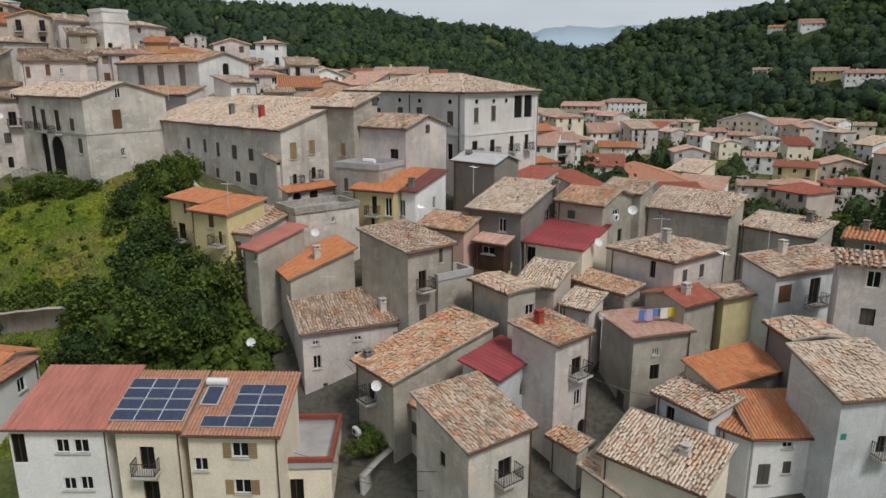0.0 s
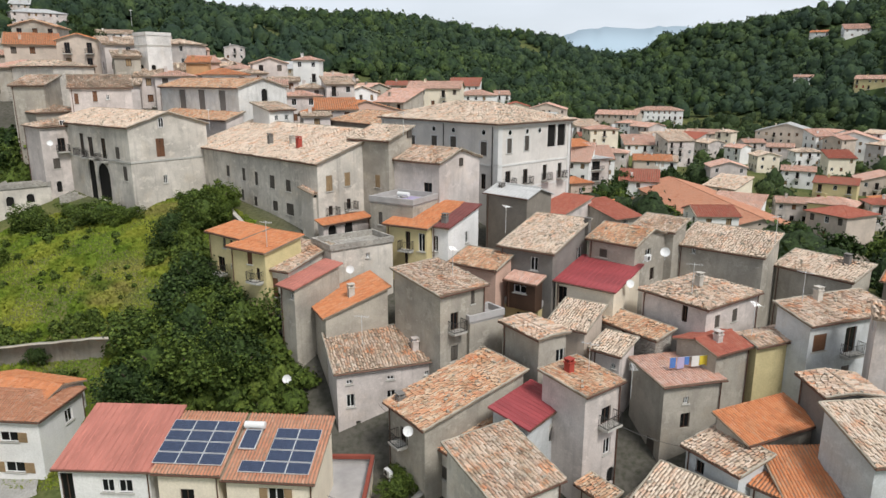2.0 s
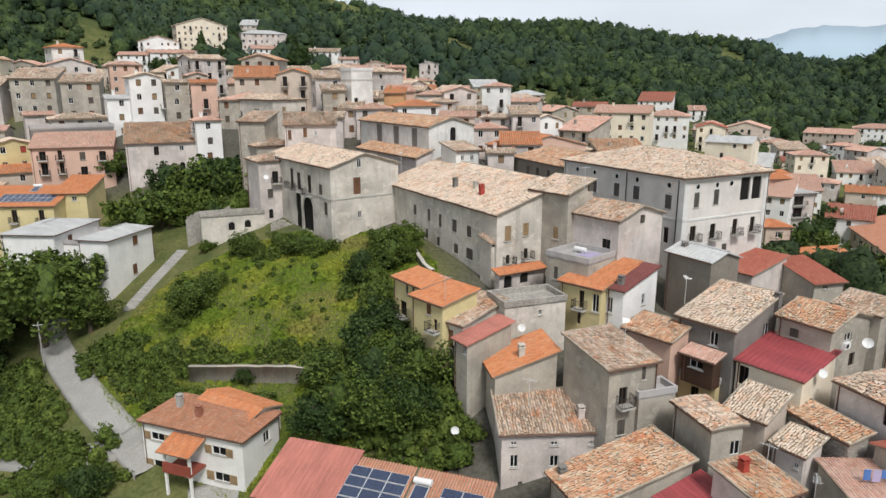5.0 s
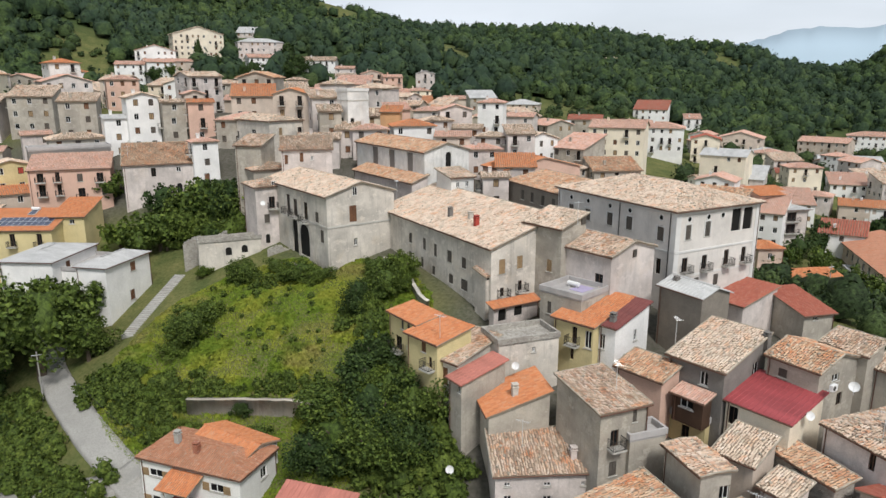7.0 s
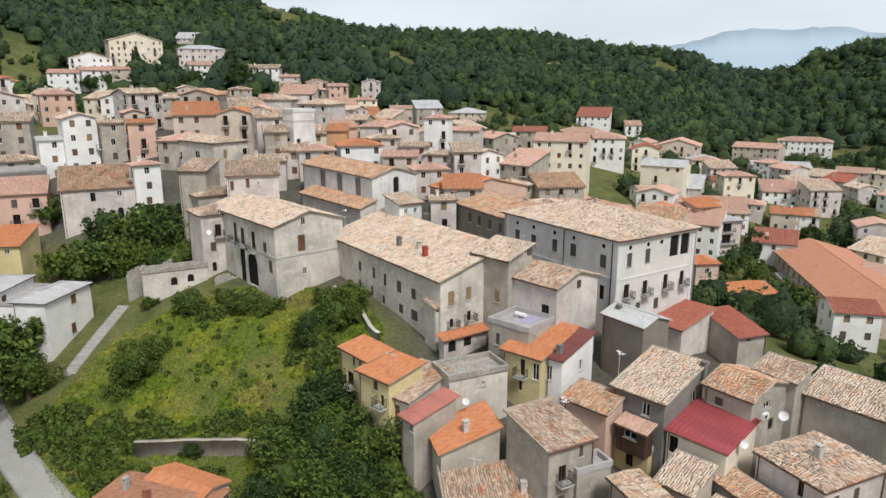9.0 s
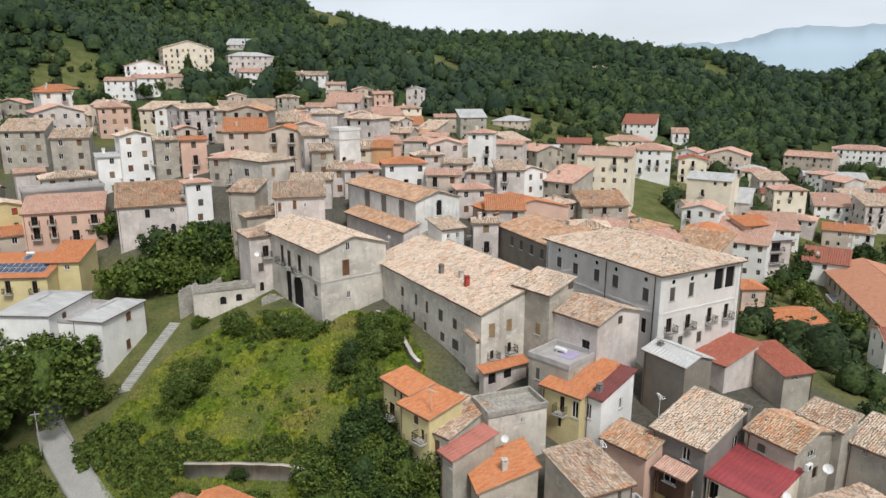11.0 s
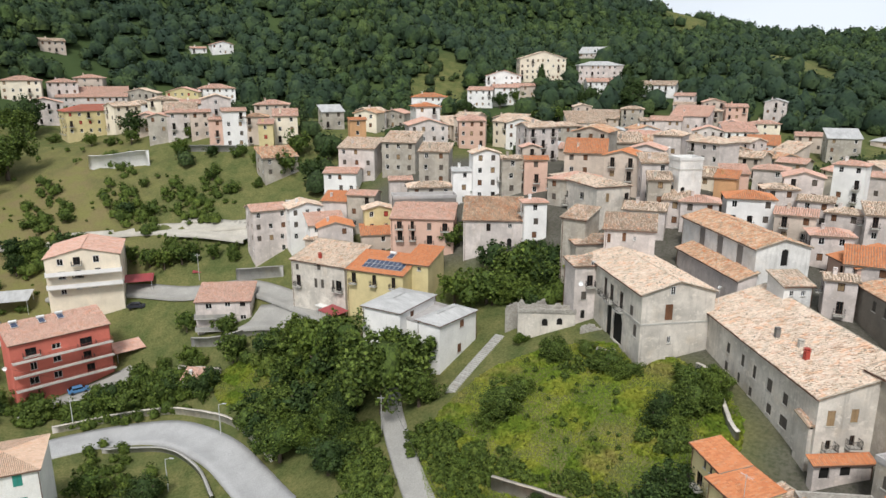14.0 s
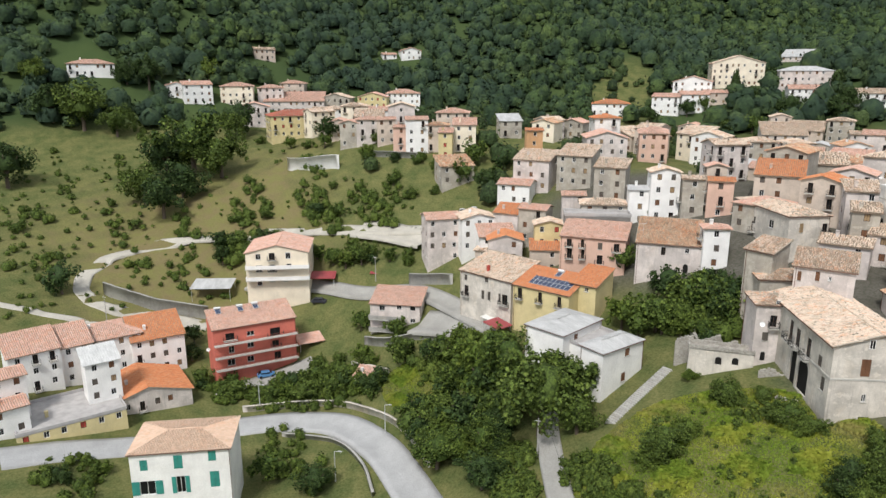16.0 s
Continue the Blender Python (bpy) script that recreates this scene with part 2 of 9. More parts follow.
# The air's haze is put straight into this flat pale blue base colour.
M["painted_haze"] = Nodes("far_mountain_painted_haze", 1.0, 0.0, 0.0).done((0.40, 0.50, 0.58))
M["leaf"] = leafy("broad_leaves", [(0, (0.039, 0.071, 0.014)), (0.5, (0.093, 0.147, 0.024)), (1, (0.178, 0.236, 0.043))])
M["leaf_light"] = leafy("light_leaves", [(0, (0.060, 0.105, 0.014)), (0.5, (0.116, 0.176, 0.024)), (1, (0.187, 0.242, 0.040))])
M["leaf_dark"] = leafy("dark_leaves", [(0, (0.022, 0.046, 0.012)), (0.5, (0.045, 0.084, 0.019)), (1, (0.086, 0.134, 0.031))])
M["weeds"] = leafy("weed_leaves", [(0, (0.046, 0.082, 0.014)), (0.5, (0.092, 0.145, 0.022)), (1, (0.165, 0.215, 0.037))], 3.2)
M["garden"] = leafy("garden_tree_leaves", [(0, (0.024, 0.045, 0.016)), (0.5, (0.050, 0.084, 0.026)), (1, (0.095, 0.138, 0.040))], 1.6)


def meadow_grass():
    """Blades: one tint each, in lush, yellowed, dry and dark patches."""
    n = Nodes("grass_blades", 0.8, specular=0.2)
    p = n.place(shift=False)
    geo = n.add("NewGeometry")
    pick = geo.outputs["Random Per Island"]
    c = n.ramp(pick, [(0, (0.127, 0.198, 0.022)), (1, (0.192, 0.267, 0.032))])
    c = n.mix(n.span(n.noise(0.16, 4, p, 0.6), 0.44, 0.60), c, n.ramp(pick, [(0, (0.251, 0.290, 0.036)), (1, (0.313, 0.328, 0.051))]))
    c = n.mix(n.span(n.noise(0.11, 5, n.place((0.5, 1.4, 1), False), 0.6), 0.54, 0.66, 0, 0.9), c, n.ramp(pick, [(0, (0.243, 0.218, 0.061)), (1, (0.335, 0.297, 0.102))]))
    c = n.mix(n.span(n.noise(0.3, 5, p, 0.65), 0.53, 0.66, 0, 0.75), c, (0.067, 0.115, 0.015))
    return n.done(c)


M["grass"] = meadow_grass()


def woods_material():
    """Leaves of the hill woods: one tint a clump, stands of lighter and darker trees, and haze painted in as a bluish
    tint.
    """
    n = Nodes("wooded_slope", 0.8, specular=0.2)
    geo = n.add("NewGeometry")
    p = n.place(shift=False)
    c = n.ramp(geo.outputs["Random Per Island"], [(0, (0.027, 0.052, 0.023)), (1, (0.050, 0.086, 0.034))])
    light = n.ramp(geo.outputs["Random Per Island"], [(0, (0.064, 0.108, 0.032)), (1, (0.112, 0.158, 0.046))])
    c = n.mix(n.span(n.noise(0.10, 3, p, 0.6), 0.44, 0.60), c, light)
    c = n.mix(n.span(n.noise(0.17, 2, p), 0.50, 0.64, 0, 0.6), c, (0.020, 0.038, 0.026))
    fine = n.noise(0.8, 5, p, 0.7)
    c = n.mix(n.span(fine, 0.35, 0.62), n.mix(1.0, c, (0.40, 0.44, 0.42), "MULTIPLY"), c)
    n.bump(fine, 0.9, 0.8)
    # Wide bluish patches put the far slopes' haze into the leaf colour.
    c = n.mix(n.span(n.noise(0.008, 4, p), 0.42, 0.62, 0, 0.5), c, (0.030, 0.054, 0.040))
    return n.done(c)


M["wood_far"] = woods_material()


def ground_material():
    n = Nodes("meadow_and_earth", 0.97, specular=0.08)
    p = n.place(shift=False)
    wide, mid, fine = n.noise(0.035, 5, p), n.noise(0.22, 5, p), n.noise(2.2, 6, p)
    grass = n.mix(n.span(mid, 0.35, 0.65), (0.102, 0.122, 0.045), (0.182, 0.174, 0.072))
    grass = n.mix(n.span(fine, 0.35, 0.7), grass, n.mix(1.0, grass, (0.55, 0.62, 0.5), "MULTIPLY"))
    dry = n.mix(n.span(mid, 0.38, 0.62), (0.215, 0.17, 0.085), (0.19, 0.185, 0.065))
    dry = n.mix(n.span(fine, 0.35, 0.75, 0, 0.6), dry, (0.13, 0.11, 0.055))
    torn = n.noise(0.06, 6, p, 0.65)
    # Paving tones are set dark, painting in the shade of the narrow alleys.
    paved = n.mix(n.span(mid, 0.3, 0.7), (0.135, 0.125, 0.108), (0.085, 0.080, 0.066))
    paved = n.mix(n.span(fine, 0.4, 0.75), paved, (0.060, 0.062, 0.045))
    mask = n.add("Attribute")
    mask.attribute_name = "cover"
    parts = n.add("SeparateColor")
    n.link(mask.outputs["Color"], parts.inputs["Color"])
    edge = n.add("Math")
    edge.operation = "ADD"
    n.link(parts.outputs["Red"], edge.inputs[0])
    n.link(torn, edge.inputs[1])
    c = n.mix(n.span(edge.outputs[0], 0.80, 1.15, 0, 0.85), grass, dry)
    c = n.mix(parts.outputs["Green"], c, paved)
    c = n.mix(parts.outputs["Blue"], c, n.mix(n.span(wide, 0.3, 0.7), (0.042, 0.066, 0.026), (0.062, 0.09, 0.032)))
    n.bump(fine, 0.6, 0.15)
    return n.done(c)


def road_material(name, color):
    n = Nodes(name, 0.9, specular=0.2)
    p = n.place(shift=False)
    c = n.mix(n.span(n.noise(0.25, 5, p), 0.35, 0.7), shade(color, 1.1), shade(color, 0.82))
    c = n.mix(n.span(n.noise(6.0, 5, p), 0.4, 0.75), c, shade(color, 0.7))
    n.bump(n.noise(30.0, 3, p), 0.2, 0.01)
    return n.done(c)


M["ground"] = ground_material()
M["asphalt"] = road_material("worn_asphalt", (0.42, 0.42, 0.42))
M["lane"] = road_material("pale_concrete_lane", (0.36, 0.35, 0.325))
M["track"] = road_material("gravel_track", (0.50, 0.47, 0.41))


# ---- mesh helpers ----
def mesh_of(name, verts, faces, mat, mats=None, idx=None, smooth=False):
    me = bpy.data.meshes.new(name)
    me.from_pydata([tuple(v) for v in verts], [], faces)
    for m in (mats or [mat]):
        me.materials.append(m)
    if idx:
        me.polygons.foreach_set("material_index", idx)
    if smooth:
        me.polygons.foreach_set("use_smooth", [True] * len(me.polygons))
    me.update()
    return me


def quads_mesh(name, verts, quads, mat):
    """A mesh from arrays: verts (n, 3), quads (m, 4). Quick for many faces."""
    me = bpy.data.meshes.new(name)
    verts, quads = np.asarray(verts, np.float32), np.asarray(quads, np.int32)
    me.vertices.add(len(verts))
    me.vertices.foreach_set("co", verts.ravel())
    me.loops.add(quads.size)
    me.loops.foreach_set("vertex_index", quads.ravel())
    me.polygons.add(len(quads))
    me.polygons.foreach_set("loop_start", np.arange(0, quads.size, 4, dtype=np.int32))
    me.materials.append(mat)
    me.update(calc_edges=True)
    me.validate()
    return me


def put(name, me, parent=None, m=None, label=""):
    """Links a mesh as one object, under a thing or a part where one is given."""
    ob = new(name, me)
    if parent is not None:
        ob.parent = parent
    if m is not None:
        ob.matrix_basis = m
    if label:
        tagged(ob, label)
    return ob


def thing(name, m, label, category, group="", kind=""):
    ob = new(name)
    ob.empty_display_size = 0.3
    ob.matrix_basis = m
    return tagged(ob, label, category, group, kind)


class Solid:
    """Collects boxes, prisms and tubes into one mesh."""

    def __init__(self):
        self.v, self.f, self.i = [], [], []

    def face(self, *points, mat=0):
        k = len(self.v)
        self.v += [tuple(p) for p in points]
        self.f.append(tuple(range(k, k + len(points))))
        self.i.append(mat)

    def box(self, x0, y0, z0, x1, y1, z1, mat=0, m=None):
        p = [(x0, y0, z0), (x1, y0, z0), (x1, y1, z0), (x0, y1, z0), (x0, y0, z1), (x1, y0, z1), (x1, y1, z1), (x0, y1, z1)]
        if m is not None:
            p = [m @ Vector(q) for q in p]
        k = len(self.v)
        self.v += [tuple(q) for q in p]
        for f in ((0, 3, 2, 1), (4, 5, 6, 7), (0, 1, 5, 4), (1, 2, 6, 5), (2, 3, 7, 6), (3, 0, 4, 7)):
            self.f.append(tuple(k + n for n in f))
            self.i.append(mat)

    def slab(self, top, thick, mat=0):
        """A plate under a polygon of points, with edges."""
        low = [Vector(p) - Vector((0, 0, thick)) for p in top]
        self.face(*top, mat=mat)
        self.face(*reversed(low), mat=mat)
        for a in range(len(top)):
            b = (a + 1) % len(top)
            self.face(top[a], low[a], low[b], top[b], mat=mat)

    def tube(self, a, b, r0, r1=None, sides=8, mat=0, cap=True):
        a, b = Vector(a), Vector(b)
        r1 = r0 if r1 is None else r1
        q = (b - a).to_track_quat("Z", "Y")
        ring = [[c + q @ Vector((r * math.cos(t), r * math.sin(t), 0)) for t in (2 * math.pi * n / sides for n in range(sides))] for c, r in ((a, r0), (b, r1))]
        for n in range(sides):
            k = (n + 1) % sides
            self.face(ring[0][n], ring[0][k], ring[1][k], ring[1][n], mat=mat)
        if cap:
            self.face(*reversed(ring[0]), mat=mat)
            self.face(*ring[1], mat=mat)

    def mesh(self, name, *mats, smooth=False):
        me = mesh_of(name, self.v, self.f, None, mats, self.i if len(mats) > 1 else None, smooth)
        return me


# ---- the lie of the land ----
RISES = []


def rise(x, y, height, radius):
    RISES.append((x, y, height, radius))


rise(-160, 60, -38, 60)
rise(-100, 60, 2.6, 60)
rise(-40, 60, 9.7, 60)
rise(20, 60, 39.2, 60)
rise(80, 60, -19.4, 60)
rise(-220, 120, 45.9, 60)
rise(-160, 120, -1.3, 60)
rise(-100, 120, 20, 60)
rise(-40, 120, 0.6, 60)
rise(20, 120, -23.8, 60)
rise(-100, 0, -0.6, 60)
rise(-30, 0, -39.4, 60)
rise(40, 0, -18.3, 60)
rise(-220, 30, 6.5, 60)
rise(-60, 75, 2, 22)
rise(-40, 75, -7.8, 22)
rise(-20, 75, 6.5, 22)
rise(-20, 50, -3.1, 22)
rise(0, 60, -6.3, 22)
rise(20, 50, 3, 22)
rise(-60, 50, 5.4, 22)
rise(-42, 50, -5.6, 13)
rise(-28, 52, -1.2, 13)
rise(-80, 60, -8.2, 22)
rise(-100, 75, 1.9, 22)
rise(-120, 55, -4.8, 22)
rise(-90, 100, -13, 22)
rise(-60, 110, -1.3, 22)
rise(-40, 100, -4.8, 22)
rise(-75, 40, -7.3, 22)
rise(-105, 120, 3.9, 22)
rise(10, 85, -2.8, 22)
rise(-170, 70, 2, 25)
rise(-300, 150, -39.4, 110)
rise(-200, 250, 10.4, 110)
rise(0, 250, 20.8, 110)
rise(120, 350, -36.4, 150)
rise(-350, 80, 15.6, 110)
rise(-680, -120, 128.7, 95)
rise(-985, -174, 128.7, 150)
rise(-690, 24, 86.5, 95)
rise(-999, 35, 112.4, 150)
rise(-670, 167, 119.4, 95)
rise(-970, 242, 114, 150)
rise(-620, 302, 104.1, 95)
rise(-899, 438, 107.9, 150)
rise(-544, 425, 109.2, 95)
rise(-788, 616, 119.9, 150)
rise(-444, 529, 83.5, 95)
rise(-643, 766, 78.2, 150)
rise(-324, 609, 31.2, 95)
rise(-469, 883, 49.6, 150)
rise(-190, 663, 37.4, 95)
rise(-276, 961, 12.8, 150)
rise(-48, 688, 42.2, 95)
rise(-70, 998, 32.5, 150)
rise(96, 683, 15.4, 95)
rise(139, 990, 1.6, 150)
rise(236, 648, 24.6, 95)
rise(342, 940, 1, 150)
rise(366, 585, 58.2, 95)
rise(530, 848, 54.4, 150)
rise(479, 496, 57, 95)
rise(695, 719, 35, 150)
rise(-468, -41, 43.1, 90)
rise(-464, 74, 62.6, 90)
rise(-433, 184, 13.1, 90)
rise(-375, 283, 57.7, 90)
rise(-296, 365, 6.4, 90)
rise(-199, 426, 37.8, 90)
rise(-90, 461, 15.7, 90)
rise(25, 469, 21.7, 90)
rise(137, 449, -10, 90)
rise(242, 403, 39.8, 90)
rise(48, 200, -7.5, 42)
rise(12, 47, -2.2, 7)
rise(-40, 58.0, -1.5, 4.5)
rise(-12, 50, -1.6, 6)
rise(110, 205, -3.5, 40)
rise(-345, 598, 3.8, 32)
rise(-319, 612, 7.7, 32)
rise(-292, 625, 7.3, 32)
rise(-264, 637, 3.3, 32)
rise(-149, 674, -1.4, 32)
rise(-90, 684, 2.6, 32)
rise(-30, 689, -2.0, 32)
rise(60, 687, 5.9, 32)
rise(90, 684, 5.3, 32)
rise(120, 680, -10.4, 32)
rise(149, 674, -2.3, 32)
rise(179, 666, 11.1, 32)
rise(207, 658, 3.9, 32)
rise(236, 648, 1.7, 32)
rise(264, 637, 5.0, 32)
rise(292, 625, 1.1, 32)
rise(319, 612, -4.8, 32)
rise(345, 598, -4.6, 32)


def terraces(x, y, z):
    """Old farming terraces: the west slope climbs in steps."""
    mask = np.exp(-(((x + 236) / 52) ** 4 + ((y - 40) / 48) ** 4))
    k = z / 2.6
    part = k - np.floor(k)
    t = np.clip((part - 0.72) / 0.28, 0, 1)
    return z + mask * 0.75 * 2.6 * (np.floor(k) + t * t * (3 - 2 * t) - k + 0.12)




def ground_z(x, y):
    x, y = np.asarray(x, float), np.asarray(y, float)
    z = np.full(x.shape, 30.0)
    for cx, cy, h, r in RISES:
        z = z + h * np.exp(-((x - cx) ** 2 + (y - cy) ** 2) / (2 * r * r))
    return terraces(x, y, z)


def gz(x, y):
    return float(ground_z(x, y))


# ---- houses ----
def tile_rows(poly, fall, pitch=0.27, length=0.45, lift=0.03, over=0.06, rng=None, cover=0.37, rough=0.03):
    """Rows of half-round tiles on a convex sloping polygon; fall points down the slope."""
    rng = rng or np.random.default_rng(len(poly))
    pts = np.array([tuple(p) for p in poly], float)
    f = np.array(fall, float) / np.linalg.norm(fall)
    nrm = np.cross(pts[1] - pts[0], pts[2] - pts[0])
    nrm = nrm / np.linalg.norm(nrm)
    nrm = nrm if nrm[2] > 0 else -nrm
    s = np.cross(f, nrm)
    o = pts.mean(0)
    ps, pf = (pts - o) @ s, (pts - o) @ f
    verts, count = [], 0
    tiles = []
    for si in np.arange(ps.min() + pitch * 0.5, ps.max(), pitch):
        hits = []
        for a in range(len(pts)):
            b = (a + 1) % len(pts)
            if (ps[a] - si) * (ps[b] - si) < 0:
                k = (si - ps[a]) / (ps[b] - ps[a])
                hits.append(pf[a] + k * (pf[b] - pf[a]))
        if len(hits) == 2 and abs(hits[0] - hits[1]) > 0.1:
            lo, hi = min(hits), max(hits) + over
            ends = np.arange(hi, lo, -length)
            if rough > 0.05:
                ends[1:] += length * rng.uniform(-0.1, 0.75)
            tiles.append(np.stack([np.full(len(ends), si), ends, np.maximum(np.append(ends[1:], lo) - length * 0.12, lo)], 1))
    if not tiles:
        return np.zeros((0, 3)), np.zeros((0, 4), int)
    t = np.concatenate(tiles)
    n = len(t)
    si = t[:, 0] + rng.normal(0, pitch * rough, n)
    skew = rng.normal(0, pitch * rough * 1.3, n)
    t[:, 1] += rng.uniform(-1, 1, n) * length * rough
    up = lift + rng.uniform(0, lift * 1.2, n)
    if rough > 0.05:
        sag = np.sin(si * 1.1 + pts[0, 0]) * np.sin(t[:, 1] * 0.9 + pts[0, 1]) + 0.6 * np.sin(si * 2.7 + t[:, 1] * 2.1)
        up = up + 0.035 * (1 + sag) + 0.03 * (rng.random(n) < 0.12)
    r = pitch * cover * rng.uniform(0.88, 1.1, n)
    shape = ((-1.0, 0.0), (-0.55, 0.85), (0.55, 0.85), (1.0, 0.0))
    out = np.zeros((n, 8, 3))
    for k, (a, h) in enumerate(shape):
        low = o + np.outer(si + a * r, s) + np.outer(t[:, 1], f) + np.outer(h * r + up, nrm)
        top = o + np.outer(si + skew + a * r * 0.85, s) + np.outer(t[:, 2], f) + np.outer(h * r * 0.85, nrm)
        out[:, k], out[:, 4 + k] = low, top
    base = np.arange(n)[:, None, None] * 8
    quad = np.array([[0, 1, 5, 4], [1, 2, 6, 5], [2, 3, 7, 6]])[None]
    return out.reshape(-1, 3), (base + quad).reshape(-1, 4)


def ribbed(poly, fall, pitch=0.45, height=0.05):
    """Standing ribs on a sheet roof."""
    v, q = tile_rows(poly, fall, pitch, 60.0, 0.0, 0.0, cover=0.12, rough=0.0)
    return v, q


WINDOWS = {}
KIND_MATS = {"w": "whitemetal", "d": "darkwood", "s": "wood", "g": "greenwood", "b": "darkwood", "a": "stone_trim", "o": "stone_trim", "y": "oakwood", "x": "greywood", "r": "redpaint"}


def window_meshes(w, h, kind, plain=False):
    """Frame, pane and, where they hang there, shutters of one opening; its origin is the opening's lower middle, y pointing in."""
    key = (round(w * 5) / 5, round(h * 5) / 5, kind, plain)
    if key in WINDOWS:
        return WINDOWS[key], key
    w, h = max(key[0], 0.4), max(key[1], 0.4)
    frame, pane, leaves = Solid(), Solid(), Solid()
    b = 0.07
    for x0, x1, z0, z1 in ((-w / 2, w / 2, 0, b), (-w / 2, w / 2, h - b, h), (-w / 2, -w / 2 + b, b, h - b), (w / 2 - b, w / 2, b, h - b), (-b / 2, b / 2, b, h - b)):
        frame.box(x0, 0.12, z0, x1, 0.18, z1)
    pane.box(-w / 2 + b / 2, 0.15, b / 2, w / 2 - b / 2, 0.165, h - b / 2)
    if kind in "sgxyr":
        for x0, x1 in ((-w / 2 + 0.02, -0.015), (0.015, w / 2 - 0.02)):
            leaves.box(x0, 0.03, 0.03, x1, 0.07, h - 0.03)
            for k in range(0 if plain else int(h / 0.16)):
                leaves.box(x0 + 0.07, 0.01, 0.1 + k * 0.16, x1 - 0.07, 0.04, 0.17 + k * 0.16)
    elif kind in "pq":
        for x0, x1 in ((-w / 2 - w / 2, -w / 2 - 0.03), (w / 2 + 0.03, w)):
            leaves.box(x0, -0.06, 0.0, x1, -0.015, h)
            for k in range(int(h / 0.18)):
                leaves.box(x0 + 0.06, -0.08, 0.1 + k * 0.18, x1 - 0.06, -0.05, 0.19 + k * 0.18)
    main = M[KIND_MATS.get(kind, "whitemetal")]
    if plain and kind not in "aopq":
        one, c = Solid(), 0.09
        ring = lambda g, y: [(-w / 2 + g, y, g), (w / 2 - g, y, g), (w / 2 - g, y, h - g), (-w / 2 + g, y, h - g)]
        one.v = ring(0.0, 0.1) + ring(c, 0.1) + ring(c, 0.17)
        one.v += [(-0.03, 0.17, c), (0.03, 0.17, c), (0.03, 0.17, h - c), (-0.03, 0.17, h - c)]
        for k in range(4):
            n = (k + 1) % 4
            one.f += [(k, n, 4 + n, 4 + k), (4 + k, 4 + n, 8 + n, 8 + k)]
            one.i += [0, 0]
        one.f += [(8, 12, 15, 11), (12, 13, 14, 15), (13, 9, 10, 14)]
        one.i += [1, 0, 1]
        shut = kind in "sgxyr"
        WINDOWS[key] = (one.mesh("window", M["darkwood"] if shut or kind in "db" else M["whitemetal"], main if shut else M["pane"]), None, None)
        return WINDOWS[key], key
    if kind == "a":
        arch = Solid()
        r, n = w / 2, 10
        for side in (-1, 1):
            ring = [(side * r * math.cos(t), h - r + r * math.sin(t)) for t in (math.pi / 2 * k / n for k in range(n + 1))]
            for (xa, za), (xb, zb) in zip(ring, ring[1:]):
                q = [(xa, 0.0, za), (side * r, 0.0, za), (side * r, 0.0, zb), (xb, 0.0, zb)]
                arch.face(*(q if side > 0 else reversed(q)))
                arch.face((xa, 0.0, za), (xb, 0.0, zb), (xb, 0.18, zb), (xa, 0.18, za))
            arch.face((0, 0, h), (side * r, 0, h), (side * r, 0, h - 0.001), (0, 0, h - 0.001))
        # The arch is closed by a plate whose near-black paints in the shade.
        me = (arch.mesh("arch", M["stone_trim"]), pane.mesh("opening", M["opening_dark"]), None)
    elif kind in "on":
        # Kind o: near-black plate paints the dark within; kind n: dark grey panel.
        me = (None, pane.mesh("opening", M["opening_dark" if kind == "o" else "dark"]), None)
    else:
        me = (frame.mesh("frame", main if kind in "dby" else M["darkwood"] if kind in "sgxr" else M["whitemetal"]), pane.mesh("pane", M["pane"]),
              leaves.mesh("shutter", M["oakwood"] if kind == "p" else M["greenwood"] if kind == "q" else main) if leaves.v else None)
    WINDOWS[key] = me
    return me, key


TRIM = {}


def balcony(parent, m, w, style="iron", plain=False):
    key = (round(w, 1), style, plain)
    if key not in TRIM:
        slab, rail = Solid(), Solid()
        slab.box(-w / 2, -0.95, -0.16, w / 2, 0.02, 0.0)
        slab.box(-w / 2 + 0.1, -0.6, -0.32, -w / 2 + 0.25, 0.02, -0.16)
        slab.box(w / 2 - 0.25, -0.6, -0.32, w / 2 - 0.1, 0.02, -0.16)
        if style == "iron":
            for z in (0.08, 0.95):
                rail.box(-w / 2 + 0.03, -0.93, z, w / 2 - 0.03, -0.89, z + 0.04)
                rail.box(-w / 2 + 0.03, -0.93, z, -w / 2 + 0.07, 0.0, z + 0.04)
                rail.box(w / 2 - 0.07, -0.93, z, w / 2 - 0.03, 0.0, z + 0.04)
            k = max(4, int(w / (0.4 if plain else 0.16)))
            for n in range(k + 1):
                x = -w / 2 + 0.05 + (w - 0.1) * n / k
                rail.box(x - 0.012, -0.922, 0.0, x + 0.012, -0.898, 0.95)
            for n in range(2 if plain else 6):
                for x in (-w / 2 + 0.05, w / 2 - 0.05):
                    rail.box(x - 0.012, -0.16 * n - 0.03, 0.0, x + 0.012, -0.16 * n, 0.95)
        else:
            rail.box(-w / 2, -0.95, 0.0, w / 2, -0.83, 0.95)
            rail.box(-w / 2, -0.83, 0.0, -w / 2 + 0.1, 0.0, 0.95)
            rail.box(w / 2 - 0.1, -0.83, 0.0, w / 2, 0.0, 0.95)
        TRIM[key] = (slab.mesh("balcony", M["stone_trim"]), rail.mesh("railing", M["iron"] if style == "iron" else M[style]))
    a, b = TRIM[key]
    ob = put("balcony", a, parent, m)
    tagged(put("railing", b, ob), kind="stuff")
    return ob


